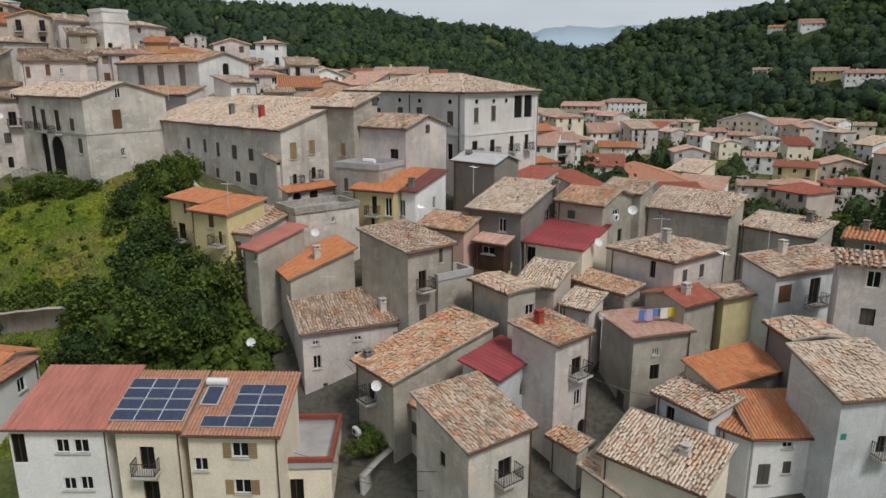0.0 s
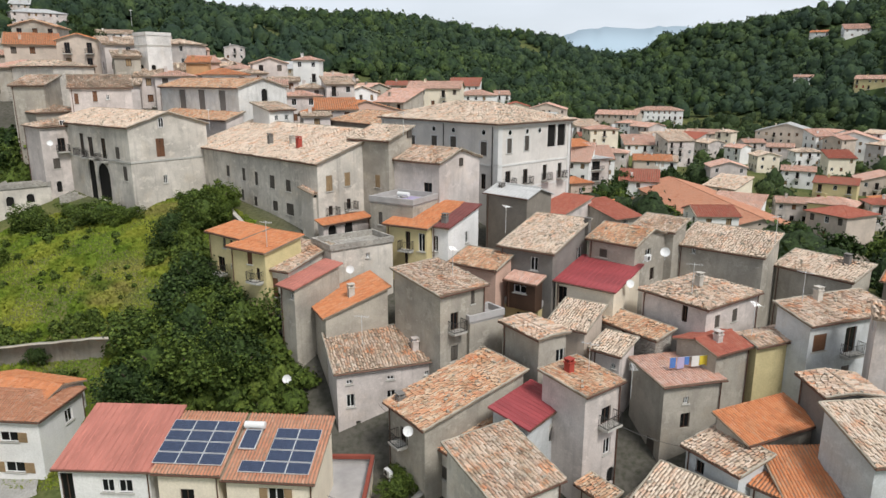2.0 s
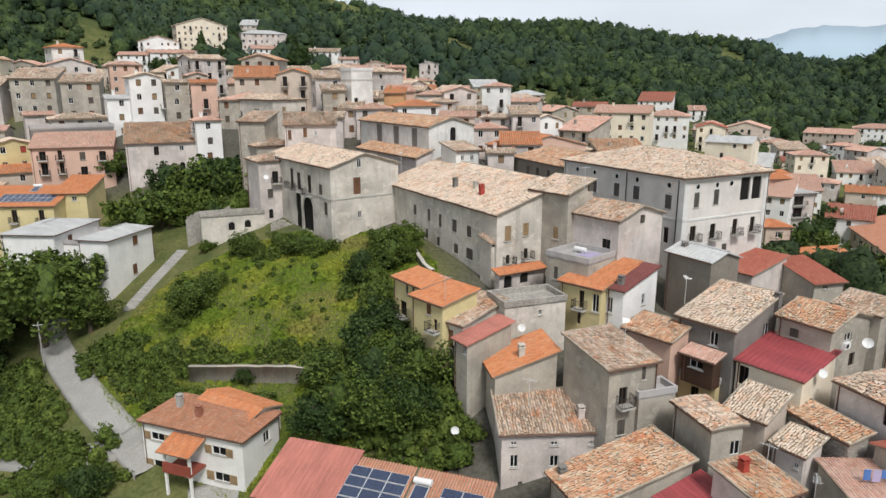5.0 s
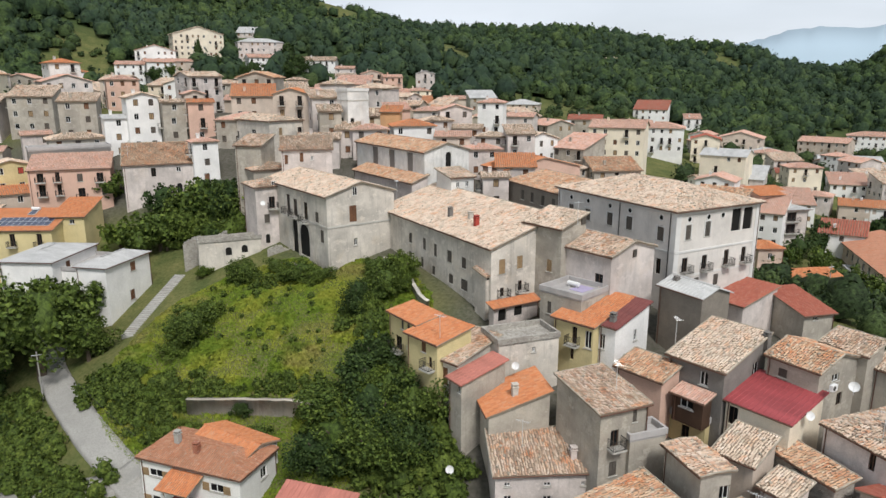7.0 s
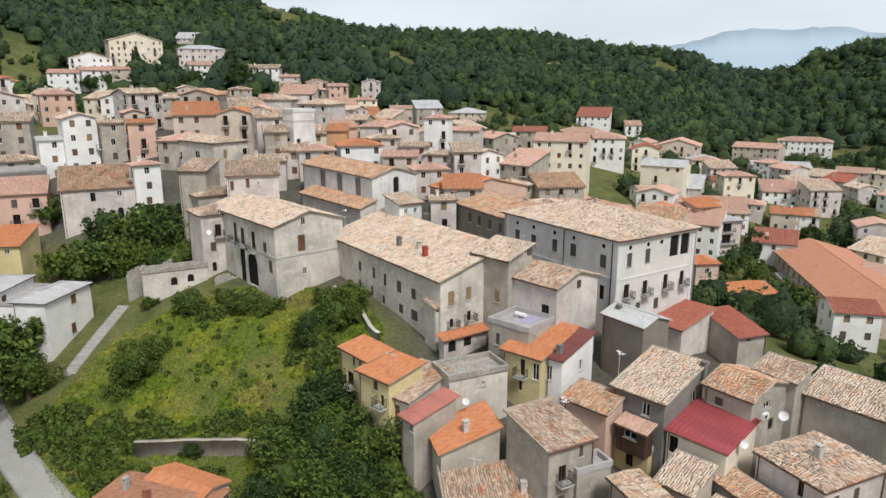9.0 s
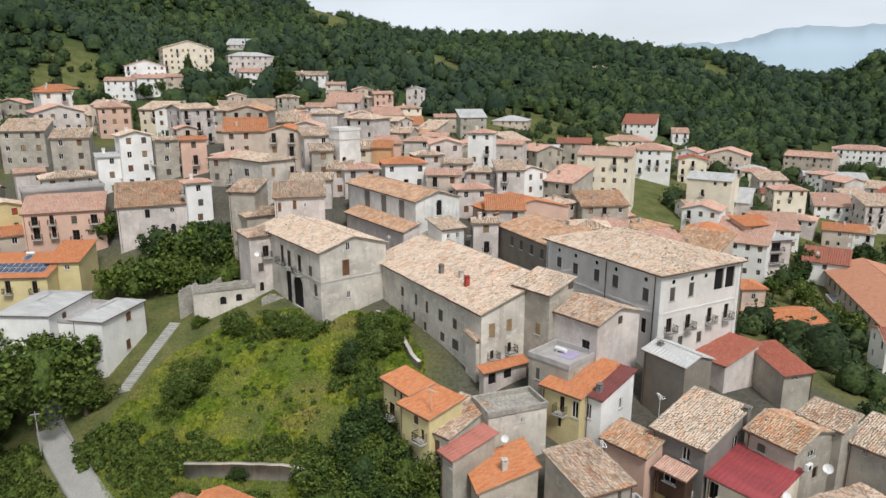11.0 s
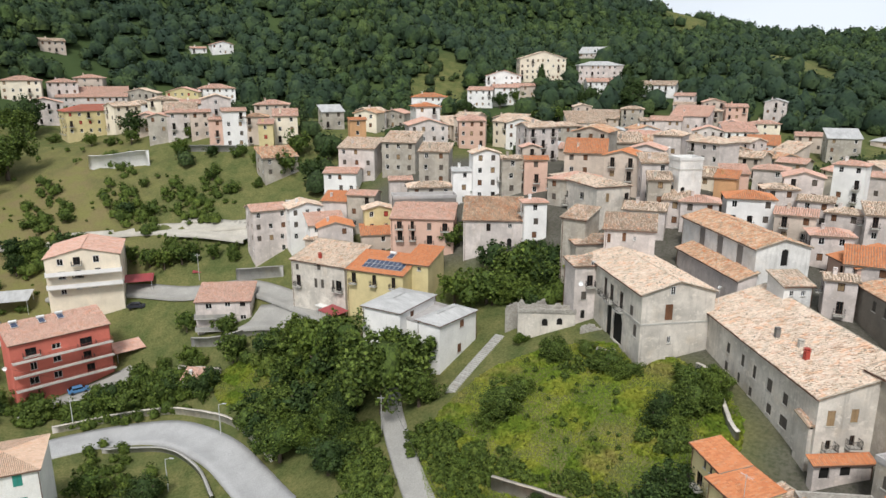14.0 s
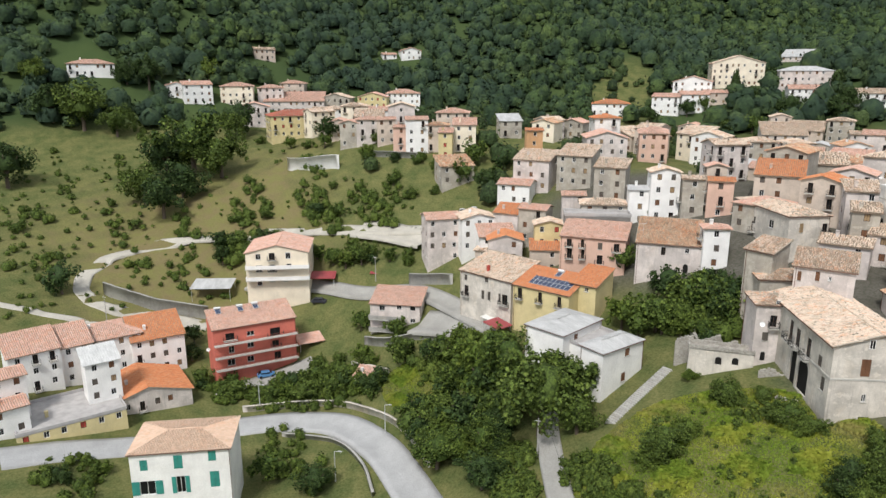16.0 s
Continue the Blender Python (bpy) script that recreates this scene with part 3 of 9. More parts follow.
def face_grid(solid, p0, along, zb, zt, length, holes, mat=0, deep=0.2):
    """A wall face with openings cut out and their reveals. Holes: middle, sill, width, height."""
    inward = Vector((-along.y, along.x, 0))
    at = lambda u, z, k=0.0: (p0.x + along.x * u + inward.x * k, p0.y + along.y * u + inward.y * k, z)
    us, zs = {0.0, length}, {zb, zt}
    cut = []
    for u, z, w, h in holes:
        u0, u1, z0, z1 = u - w / 2, u + w / 2, z, z + h
        if u0 > 0.05 and u1 < length - 0.05 and z0 > zb and z1 < zt - 0.02 and not any(u0 < b[1] and u1 > b[0] and z0 < b[3] and z1 > b[2] for b in cut):
            cut.append((u0, u1, z0, z1))
            us |= {u0, u1}
            zs |= {z0, z1}
    us, zs = sorted(us), sorted(zs)
    for a, b in zip(us, us[1:]):
        for c, d in zip(zs, zs[1:]):
            if not any(k[0] - 1e-6 <= a and b <= k[1] + 1e-6 and k[2] - 1e-6 <= c and d <= k[3] + 1e-6 for k in cut):
                solid.face(at(a, c), at(b, c), at(b, d), at(a, d), mat=mat)
    for u0, u1, z0, z1 in cut:
        solid.face(at(u0, z0), at(u1, z0), at(u1, z0, deep), at(u0, z0, deep), mat=mat)
        solid.face(at(u0, z1, deep), at(u1, z1, deep), at(u1, z1), at(u0, z1), mat=mat)
        solid.face(at(u0, z0, deep), at(u0, z1, deep), at(u0, z1), at(u0, z0), mat=mat)
        solid.face(at(u1, z0), at(u1, z1), at(u1, z1, deep), at(u1, z0, deep), mat=mat)
    return cut


def roof_planes(roof, w, d, slope, o, ends=None):
    """The sloping polygons of a roof with their falls, heights above the eave, for a w by d plan, o the overhang."""
    s = slope
    if roof == "shed_u":
        return [([(-o, -o, -s * o), (w + o, -o, s * (w + o)), (w + o, d + o, s * (w + o)), (-o, d + o, -s * o)], (-1, 0, -s))]
    if roof == "shed_v":
        return [([(-o, -o, -s * o), (w + o, -o, -s * o), (w + o, d + o, s * (d + o)), (-o, d + o, s * (d + o))], (0, -1, -s))]
    if roof == "gable_v":
        h = s * w / 2
        return [([(-o, -o, -s * o), (w / 2, -o, h), (w / 2, d + o, h), (-o, d + o, -s * o)], (-1, 0, -s)),
                ([(w / 2, -o, h), (w + o, -o, -s * o), (w + o, d + o, -s * o), (w / 2, d + o, h)], (1, 0, -s))]
    if roof == "gable_u":
        h = s * d / 2
        return [([(-o, -o, -s * o), (w + o, -o, -s * o), (w + o, d / 2, h), (-o, d / 2, h)], (0, -1, -s)),
                ([(-o, d / 2, h), (w + o, d / 2, h), (w + o, d + o, -s * o), (-o, d + o, -s * o)], (0, 1, -s))]
    if roof == "hip":
        r = min(w, d) / 2
        h = s * r
        e = -s * o
        if w >= d:
            a, b = (r, d / 2, h), (w - r, d / 2, h)
        else:
            a, b = (w / 2, r, h), (w / 2, d - r, h)
        c = [(-o, -o, e), (w + o, -o, e), (w + o, d + o, e), (-o, d + o, e)]
        if w >= d:
            quads = [([c[0], c[1], b, a], (0, -1, -s)), ([c[1], c[2], b], (1, 0, -s)), ([c[2], c[3], a, b], (0, 1, -s)), ([c[3], c[0], a], (-1, 0, -s))]
        else:
            quads = [([c[0], c[1], a], (0, -1, -s)), ([c[1], c[2], b, a], (1, 0, -s)), ([c[2], c[3], b], (0, 1, -s)), ([c[3], c[0], a, b], (-1, 0, -s))]
        return quads
    return []


SHEETS = ("redsheet", "maroonsheet", "pinksheet", "whitesheet", "greysheet")
BOXES = []


def house(label, x, y, yaw, w, d, ze, roof="shed_v", slope=0.3, wall="grey", tiles="old", R=(), L=(), chimneys=(), over=0.3, fine=2, zb=None,
          name="house", group="", course=None, band=None):
    """One house. x, y: its near corner; yaw: the bearing of the front (u axis) from it, v runs to the left of that; ze: eave height.
    R: openings of the front (v = 0), L: of the side (u = 0): distance from the near corner, sill below (-) the eave, width, height, kind."""
    rng = np.random.default_rng(int(abs(x * 7 + y * 13) * 10) % 100000)
    m = pose(x, y, ze, 0, 0, yaw)
    corners = [m @ Vector(p) for p in ((0, 0, 0), (w, 0, 0), (w, d, 0), (0, d, 0))]
    if zb is None:
        zb = min(gz(c.x, c.y) for c in corners) - 1.2
    zb -= ze
    zb = min(zb, -2.2)
    ob = thing(name, m, label, "house" if name == "house" else name.replace("_", " "), group)
    mid = m @ Vector((w / 2, d / 2, 0))
    BOXES.append((mid.x, mid.y, max(w, d) / 2))
    body = Solid()
    faces = (((0, 0), (1, 0), w, R), ((w, 0), (0, 1), d, ()), ((w, d), (-1, 0), w, ()), ((0, d), (0, -1), d, [(d - q[0], *q[1:]) for q in L]))
    top = -0.02
    for (px, py), (ax, ay), length, holes in faces:
        hl = [(q[0], q[1], q[2], q[3]) for q in holes]
        cut = face_grid(body, Vector((px, py, 0)), Vector((ax, ay, 0)), zb, top, length, hl)
        for q in holes:
            u, z, ww, hh, kind = q
            (fr, pa, sh), key = window_meshes(ww, hh, kind, fine < 2)
            inset = any(abs((c[0] + c[1]) / 2 - u) < 0.01 and abs(c[2] - z) < 0.01 for c in cut)
            lm = Matrix.Translation((px + ax * u, py + ay * u, z)) @ Matrix.Rotation(math.atan2(ay, ax), 4, "Z")
            if not inset:
                lm = lm @ Matrix.Translation((0, -0.17, 0))
            scale = Matrix.Diagonal((ww / max(key[0], 0.4), 1, hh / max(key[1], 0.4), 1))
            if fine < 2 or kind in "on":
                if fine < 2 and kind not in "on":
                    key3 = ("joined", *key)
                    if key3 not in TRIM:
                        both = Solid()
                        mats = []
                        if kind not in "aopq":
                            TRIM[key3] = fr
                        for piece in (fr, pa, sh) if key3 not in TRIM else ():
                            if piece:
                                k0 = len(both.v)
                                both.v += [tuple(v.co) for v in piece.vertices]
                                both.f += [tuple(k0 + i for i in f.vertices) for f in piece.polygons]
                                both.i += [len(mats)] * len(piece.polygons)
                                mats.append(piece.materials[0])
                        if key3 not in TRIM:
                            TRIM[key3] = both.mesh("window", *mats)
                    part = put("window", TRIM[key3], ob, lm @ scale)
                else:
                    # The plate that fills the hole; near-black stands for the shade inside.
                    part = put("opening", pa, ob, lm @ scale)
            else:
                part = put("door" if kind in "db" else "arch" if kind == "a" else "window", fr, ob, lm @ scale)
                # Under an arch this plate is painted shade, not glass.
                put("pane", pa, part)
                if sh:
                    put("shutter", sh, part)
            if fine > 1 and inset and kind in "wspxyr" and hh < 2:
                key2 = ("sill", round(ww, 1))
                if key2 not in TRIM:
                    sill = Solid()
                    sill.box(-ww / 2 - 0.12, -0.1, -0.09, ww / 2 + 0.12, 0.1, 0.0)
                    TRIM[key2] = sill.mesh("sill", M["stone_trim"])
                put("sill", TRIM[key2], ob, Matrix.Translation(lm.translation) @ lm.to_3x3().to_4x4())
            if kind == "b":
                balcony(ob, Matrix.Translation(lm.translation) @ Matrix.Rotation(math.atan2(ay, ax), 4, "Z"), max(1.5, ww * 1.6), plain=fine < 2)
    s = slope
    if roof == "shed_u":
        h = s * w
        body.face((0, 0, top), (w, 0, top), (w, 0, h + top))
        body.face((w, d, top), (0, d, top), (w, d, h + top))
        body.face((w, 0, top), (w, d, top), (w, d, h + top), (w, 0, h + top))
    elif roof == "shed_v":
        h = s * d
        body.face((w, 0, top), (w, d, top), (w, d, h + top))
        body.face((0, d, top), (0, 0, top), (0, d, h + top))
        body.face((w, d, top), (0, d, top), (0, d, h + top), (w, d, h + top))
    elif roof == "gable_v":
        h = s * w / 2
        body.face((0, 0, top), (w, 0, top), (w / 2, 0, h + top))
        body.face((w, d, top), (0, d, top), (w / 2, d, h + top))
    elif roof == "gable_u":
        h = s * d / 2
        body.face((w, 0, top), (w, d, top), (w, d / 2, h + top))
        body.face((0, d, top), (0, 0, top), (0, d / 2, h + top))
    put("wall", body.mesh("wall", M[wall]), ob)
    if course is not None:
        line = Solid()
        line.box(-0.08, -0.08, course - 0.12, w + 0.08, 0.03, course + 0.12)
        line.box(-0.08, -0.08, course - 0.12, 0.03, d + 0.08, course + 0.12)
        put("string_course", line.mesh("string_course", M[band or "stone_trim"]), ob)
    if roof == "flat":
        top_part = Solid()
        top_part.box(-0.02, -0.02, -0.25, w + 0.02, d + 0.02, -0.05)
        for x0, y0, x1, y1 in ((-0.12, -0.12, w + 0.12, 0.13), (-0.12, d - 0.13, w + 0.12, d + 0.12), (-0.12, 0.13, 0.13, d - 0.13), (w - 0.13, 0.13, w + 0.12, d - 0.13)):
            top_part.box(x0, y0, -0.05, x1, y1, 0.55)
        put("flat_roof", top_part.mesh("flat_roof", M["terrace" if tiles not in M else tiles]), ob)
    else:
        slab = Solid()
        vs, qs, base = [], [], 0
        for poly, fall in roof_planes(roof, w, d, slope, over):
            slab.slab([Vector(p) + Vector((0, 0, 0.07)) for p in poly], 0.13)
            lifted = [(p[0], p[1], p[2] + 0.075) for p in poly]
            if tiles in SHEETS:
                v, q = ribbed(lifted, fall, 0.5)
                v[:, 2] -= 0.0
            else:
                pitch, length = ((0.6, 1.0), (0.40, 0.62), (0.25, 0.50))[fine]
                v, q = tile_rows(lifted, fall, pitch, length, 0.02 if tiles not in ("newt", "faded", "redtile") else 0.012, rng=rng, cover=0.41 if tiles not in ("newt", "faded", "redtile") else 0.44, rough=0.12 if tiles in ("old", "pale", "mixed") else 0.03)
            vs.append(v)
            qs.append(q + base)
            base += len(v)
        slab_ob = put("roof", slab.mesh("roof", M["underlay"] if tiles not in SHEETS else M[tiles]), ob)
        if base:
            put("roof_tiles" if tiles not in SHEETS else "roof_sheet", quads_mesh("roof_tiles", np.concatenate(vs), np.concatenate(qs), M[tiles]), slab_ob)["kind"] = "stuff"
        if fine > 1 and tiles in ("old", "pale", "mixed"):
            verge, stones = Solid(), Solid()
            for poly, fall in roof_planes(roof, w, d, slope, over):
                pts = [Vector(p) for p in poly]
                f = Vector(fall).normalized()
                low = min(p.z for p in pts)
                for a, b in zip(pts, pts[1:] + pts[:1]):
                    if max(a.z, b.z) - low < 0.05 or (roof == "hip" and abs(a.z - b.z) > 0.05):
                        continue
                    n = max(2, int((b - a).length / 0.5))
                    for k in range(n):
                        p, q = a.lerp(b, k / n), a.lerp(b, (k + 1.05) / n)
                        up = Vector((0, 0, 0.13 + float(rng.uniform(-0.02, 0.03))))
                        verge.tube(p + up, q + up, 0.05 + float(rng.uniform(0, 0.05)), 0.07, 5, cap=False)
                c = sum(pts, Vector()) / len(pts)
                for k in range(int(min(60, w * d * 0.45))):
                    i = int(rng.integers(len(pts)))
                    u, v = sorted(rng.random(2))
                    p = c * (1 - v) + pts[i] * u + pts[(i + 1) % len(pts)] * (v - u)
                    r = float(rng.uniform(0.06, 0.15))
                    m = Matrix.Translation(p + Vector((0, 0, 0.20))) @ Matrix.Rotation(float(rng.uniform(0, 3)), 4, "Z")
                    stones.box(-r, -r * 0.7, -0.08, r, r * 0.7, r * 0.7, m=m)
            if verge.v:
                put("verge", verge.mesh("verge", M["mortar"]), slab_ob)
            put("roof_gravel", stones.mesh("roof_gravel", M["mortar"]), slab_ob)["kind"] = "stuff"
        if fine > 1:
            edge = Solid()
            if roof in ("shed_v", "gable_u", "hip"):
                edge.tube((-over, -over - 0.06, -s * over - 0.02), (w + over, -over - 0.06, -s * over - 0.02), 0.07, sides=6)
                edge.tube((w - 0.1, -0.1, -0.2), (w - 0.1, -0.1, zb), 0.05, sides=6)
            if roof in ("shed_u", "gable_v", "hip"):
                edge.tube((-over - 0.06, -over, -s * over - 0.02), (-over - 0.06, d + over, -s * over - 0.02), 0.07, sides=6)
                edge.tube((-0.1, d - 0.3, -0.2), (-0.1, d - 0.3, zb), 0.05, sides=6)
            put("gutter", edge.mesh("gutter", M["gutter"]), ob)
            if roof in ("gable_v", "gable_u", "hip"):
                cap = Solid()
                planes = roof_planes(roof, w, d, slope, over)
                pts = [p for poly, _ in planes for p in poly]
                hi = max(p[2] for p in pts)
                ridge = sorted({p for p in pts if abs(p[2] - hi) < 1e-6})
                if len(ridge) >= 2:
                    a, b = Vector(ridge[0]), Vector(ridge[-1])
                    n = max(2, int((b - a).length / 0.45))
                    for k in range(n):
                        cap.tube(a.lerp(b, k / n) + Vector((0, 0, 0.12)), a.lerp(b, (k + 1.08) / n) + Vector((0, 0, 0.10)), 0.13, 0.11, 6, cap=False)
                    put("ridge_tiles", cap.mesh("ridge_tiles", M[tiles]), slab_ob)
    for cu, cv, ch, ckind in chimneys:
        zr = {"shed_u": s * cu, "shed_v": s * cv, "gable_v": s * min(cu, w - cu), "gable_u": s * min(cv, d - cv), "hip": s * min(cu, cv, w - cu, d - cv)}.get(roof, 0)
        stack = Solid()
        a = 0.28
        stack.box(cu - a, cv - a, zr - 0.3, cu + a, cv + a, zr + ch)
        stack.box(cu - a - 0.07, cv - a - 0.07, zr + ch, cu + a + 0.07, cv + a + 0.07, zr + ch + 0.08)
        for dx in (-0.2, 0.2):
            for dy in (-0.2, 0.2):
                stack.box(cu + dx - 0.06, cv + dy - 0.06, zr + ch + 0.08, cu + dx + 0.06, cv + dy + 0.06, zr + ch + 0.3)
        stack.box(cu - a - 0.05, cv - a - 0.05, zr + ch + 0.3, cu + a + 0.05, cv + a + 0.05, zr + ch + 0.36)
        put("chimney", stack.mesh("chimney", M[ckind]), ob)
    return ob


def auto_openings(length, storeys, rng, kinds="wsxbw", first=1.6, step=2.95, gap=2.8):
    out = []
    n = max(1, int(length / gap))
    for k in range(storeys):
        for c in range(n):
            if rng.random() < 0.14:
                continue
            kind = kinds[int(rng.integers(len(kinds)))]
            tall = kind == "b" and k < storeys
            out.append((length * (c + 0.5) / n + float(rng.uniform(-0.2, 0.2)), -first - 0.15 - k * step - (0.75 if tall else 0), 1.0, 2.1 if tall else 1.35, kind))
    return out


FAR_LABELS = {"chalk": "stained white", "white": "white rendered", "cream": "cream rendered", "yellow": "yellow rendered", "pink": "pink rendered", "orange": "orange rendered", "light": "pale grey rendered", "grey": "grey rendered",
              "beige": "beige rendered", "dark": "dark grey rendered", "brown": "brown rendered", "stonegrey": "weathered stone-grey", "bluewhite": "bluish white", "redwall": "red rendered", "palazzo": "stone-coloured", "rubble": "rubble stone"}
ROOF_LABELS = {"faded": "faded orange tile roof", "newt": "bright orange tile roof", "pale": "bleached clay tile roof", "old": "old mottled tile roof", "mixed": "mottled red clay tile roof", "redtile": "dark red tile roof",
               "greysheet": "grey sheet roof", "whitesheet": "white sheet roof", "redsheet": "dark red sheet roof", "maroonsheet": "maroon sheet roof", "pinksheet": "salmon membrane roof", "terrace": "flat terrace roof", "terracotta": "terracotta tile roof"}


def town_house(x, y, yaw, w, d, storeys, wall, tiles, roof="gable_u", fine=1, zg=None, slope=0.3):
    """A house of the wider town, on the ground, with its openings in rows."""
    rng = np.random.default_rng(int(abs(x * 31 + y * 17) * 10) % 99991)
    m = pose(x, y, 0, 0, 0, yaw)
    if zg is None:
        c = m @ Vector((w / 2, 0, 0))
        zg = gz(c.x, c.y)
    ze = zg + storeys * 2.95 + 0.3
    kinds = {"yellow": "wrbw", "redwall": "wbww"}.get(wall, "wsxbwy")
    return house(f"{FAR_LABELS[wall]} {storeys}-storey town house with {ROOF_LABELS[tiles]}", x, y, yaw, w, d, ze, roof, slope, wall, tiles,
                 R=auto_openings(w, storeys, rng, kinds), L=auto_openings(d, storeys, rng, kinds), over=0.4, fine=fine, group="houses of the town",
                 chimneys=[(w * 0.3, d * 0.4, 0.8, wall)] if rng.random() < 0.6 else ())


FAR = {}


def absorb(ob):
    """Takes a distant house apart into the joined stock of far houses."""
    parts = []
    stack = [(ob, ob.matrix_basis.copy())]
    while stack:
        o, m = stack.pop()
        for c in list(o.children):
            stack.append((c, m @ c.matrix_basis))
        if o.type == "MESH":
            me = o.data
            co = np.zeros(len(me.vertices) * 3, np.float32)
            me.vertices.foreach_get("co", co)
            co = co.reshape(-1, 3) @ np.array(m.to_3x3()).T + np.array(m.translation)
            for k, mat in enumerate(me.materials):
                faces = [tuple(p.vertices) for p in me.polygons if p.material_index == k]
                v, f = FAR.setdefault(mat.name, ([], []))
                base = sum(len(a) for a in v)
                v.append(co)
                f.extend(tuple(i + base for i in q) for q in faces)
        parts.append(o)
    for o in reversed(parts):
        bpy.data.objects.remove(o)


def far_house(x, y, yaw, w, d, storeys, wall, tiles, roof="gable_u"):
    absorb(town_house(x, y, yaw, w, d, storeys, wall, tiles, roof, fine=0))


def far_town():
    """All the distant houses as one mesh."""
    verts, faces, mats, index, base = [], [], [], [], 0
    for name, (v, f) in FAR.items():
        v = np.concatenate(v)
        verts.append(v)
        faces += [tuple(i + base for i in q) for q in f]
        index += [len(mats)] * len(f)
        mats.append(bpy.data.materials[name])
        base += len(v)
    me = mesh_of("distant_houses", np.concatenate(verts), faces, None, mats, index)
    tagged(put("distant_houses", me), "pale rendered houses with orange tile roofs far off", "houses", kind="stuff")


# ---- ground ----
def smooth(a, lo, hi):
    t = np.clip((a - lo) / (hi - lo), 0, 1)
    return t * t * (3 - 2 * t)


def blob(x, y, cx, cy, r):
    return np.exp(-((x - cx) ** 2 + (y - cy) ** 2) / (2 * r * r))


def wooded(x, y, z):
    """How far a place is under trees: the hills, but for their clearings."""
    far = np.hypot(x, y)
    az = np.degrees(np.arctan2(x, y))
    left = np.maximum(smooth(z, 51, 58) * smooth(far, 262, 300), smooth(far, 300, 360) * (az > -42))
    right = smooth(far, 330, 400) * smooth(z, 20, 30)
    w = np.where(az < -12, left, right)
    patch = np.sin(x * 0.021 + 1.3) * np.sin(y * 0.017 + 0.4) + 0.5 * np.sin(x * 0.05 + y * 0.043)
    return np.clip(w * smooth(patch, -1.25, -0.85), 0, 1)


def ground():
    radii = np.concatenate([np.concatenate([[0.05], np.linspace(4, 150, 110)]), np.geomspace(152, 900, 110), np.geomspace(920, 4900, 40)])
    angles = np.concatenate([np.arange(-110, 50, 0.75), np.arange(50, 250, 4.0)])
    rr, aa = np.meshgrid(radii, np.radians(angles), indexing="ij")
    x, y = rr * np.sin(aa), rr * np.cos(aa)
    z = ground_z(x, y)
    near = smooth(rr, 330, 480)
    z = z + near * (1.2 * np.sin(x * 0.09) * np.cos(y * 0.08))
    n, k = z.shape
    verts = np.stack([x, y, z], -1).reshape(-1, 3)
    a = np.arange(n - 1)[:, None] * k + np.arange(k)[None]
    b = np.arange(n - 1)[:, None] * k + (np.arange(k) + 1)[None] % k
    quads = np.stack([a, a + k, b + k, b], -1).reshape(-1, 4)
    me = quads_mesh("ground", verts, quads, M["ground"])
    fx, fy, fz = verts.T
    dry = 0.62 * blob(fx, fy, -225, 30, 38) + 0.5 * blob(fx, fy, -190, 45, 22) + 0.3 * blob(fx, fy, -250, 90, 30) + 0.35 * blob(fx, fy, -48, 72, 9)
    paved = blob(fx, fy, 12, 58, 26) + blob(fx, fy, -62, 130, 26) - 0.8 * blob(fx, fy, -78, 96, 12) + blob(fx, fy, -25, 115, 22) + blob(fx, fy, 6, 80, 18) + blob(fx, fy, -118, 130, 26)
    paved = smooth(paved, 0.35, 0.8) * (1 - smooth(blob(fx, fy, -44, 70, 17), 0.25, 0.6))
    color = np.stack([np.clip(dry, 0, 1), np.clip(paved, 0, 1), wooded(fx, fy, fz), np.ones(len(fx))], -1)
    layer = me.color_attributes.new("cover", "FLOAT_COLOR", "POINT")
    layer.data.foreach_set("color", color.astype(np.float32).ravel())
    me.polygons.foreach_set("use_smooth", [True] * len(me.polygons))
    return tagged(put("ground", me), "green meadow slopes, terraces and wooded hills", "ground", kind="structure")


ground()


def along(points, step):
    """Points at even steps on a smooth line through the given ones."""
    p = np.array(points, float)
    p = np.vstack([2 * p[0] - p[1], p, 2 * p[-1] - p[-2]])
    out = []
    for i in range(1, len(p) - 2):
        n = max(2, int(np.linalg.norm(p[i + 1] - p[i]) / step))
        for t in np.arange(n) / n:
            out.append(0.5 * (2 * p[i] + (p[i + 1] - p[i - 1]) * t + (2 * p[i - 1] - 5 * p[i] + 4 * p[i + 1] - p[i + 2]) * t ** 2 + (3 * p[i] - p[i - 1] - 3 * p[i + 1] + p[i + 2]) * t ** 3))
    out.append(p[-2])
    return np.array(out)


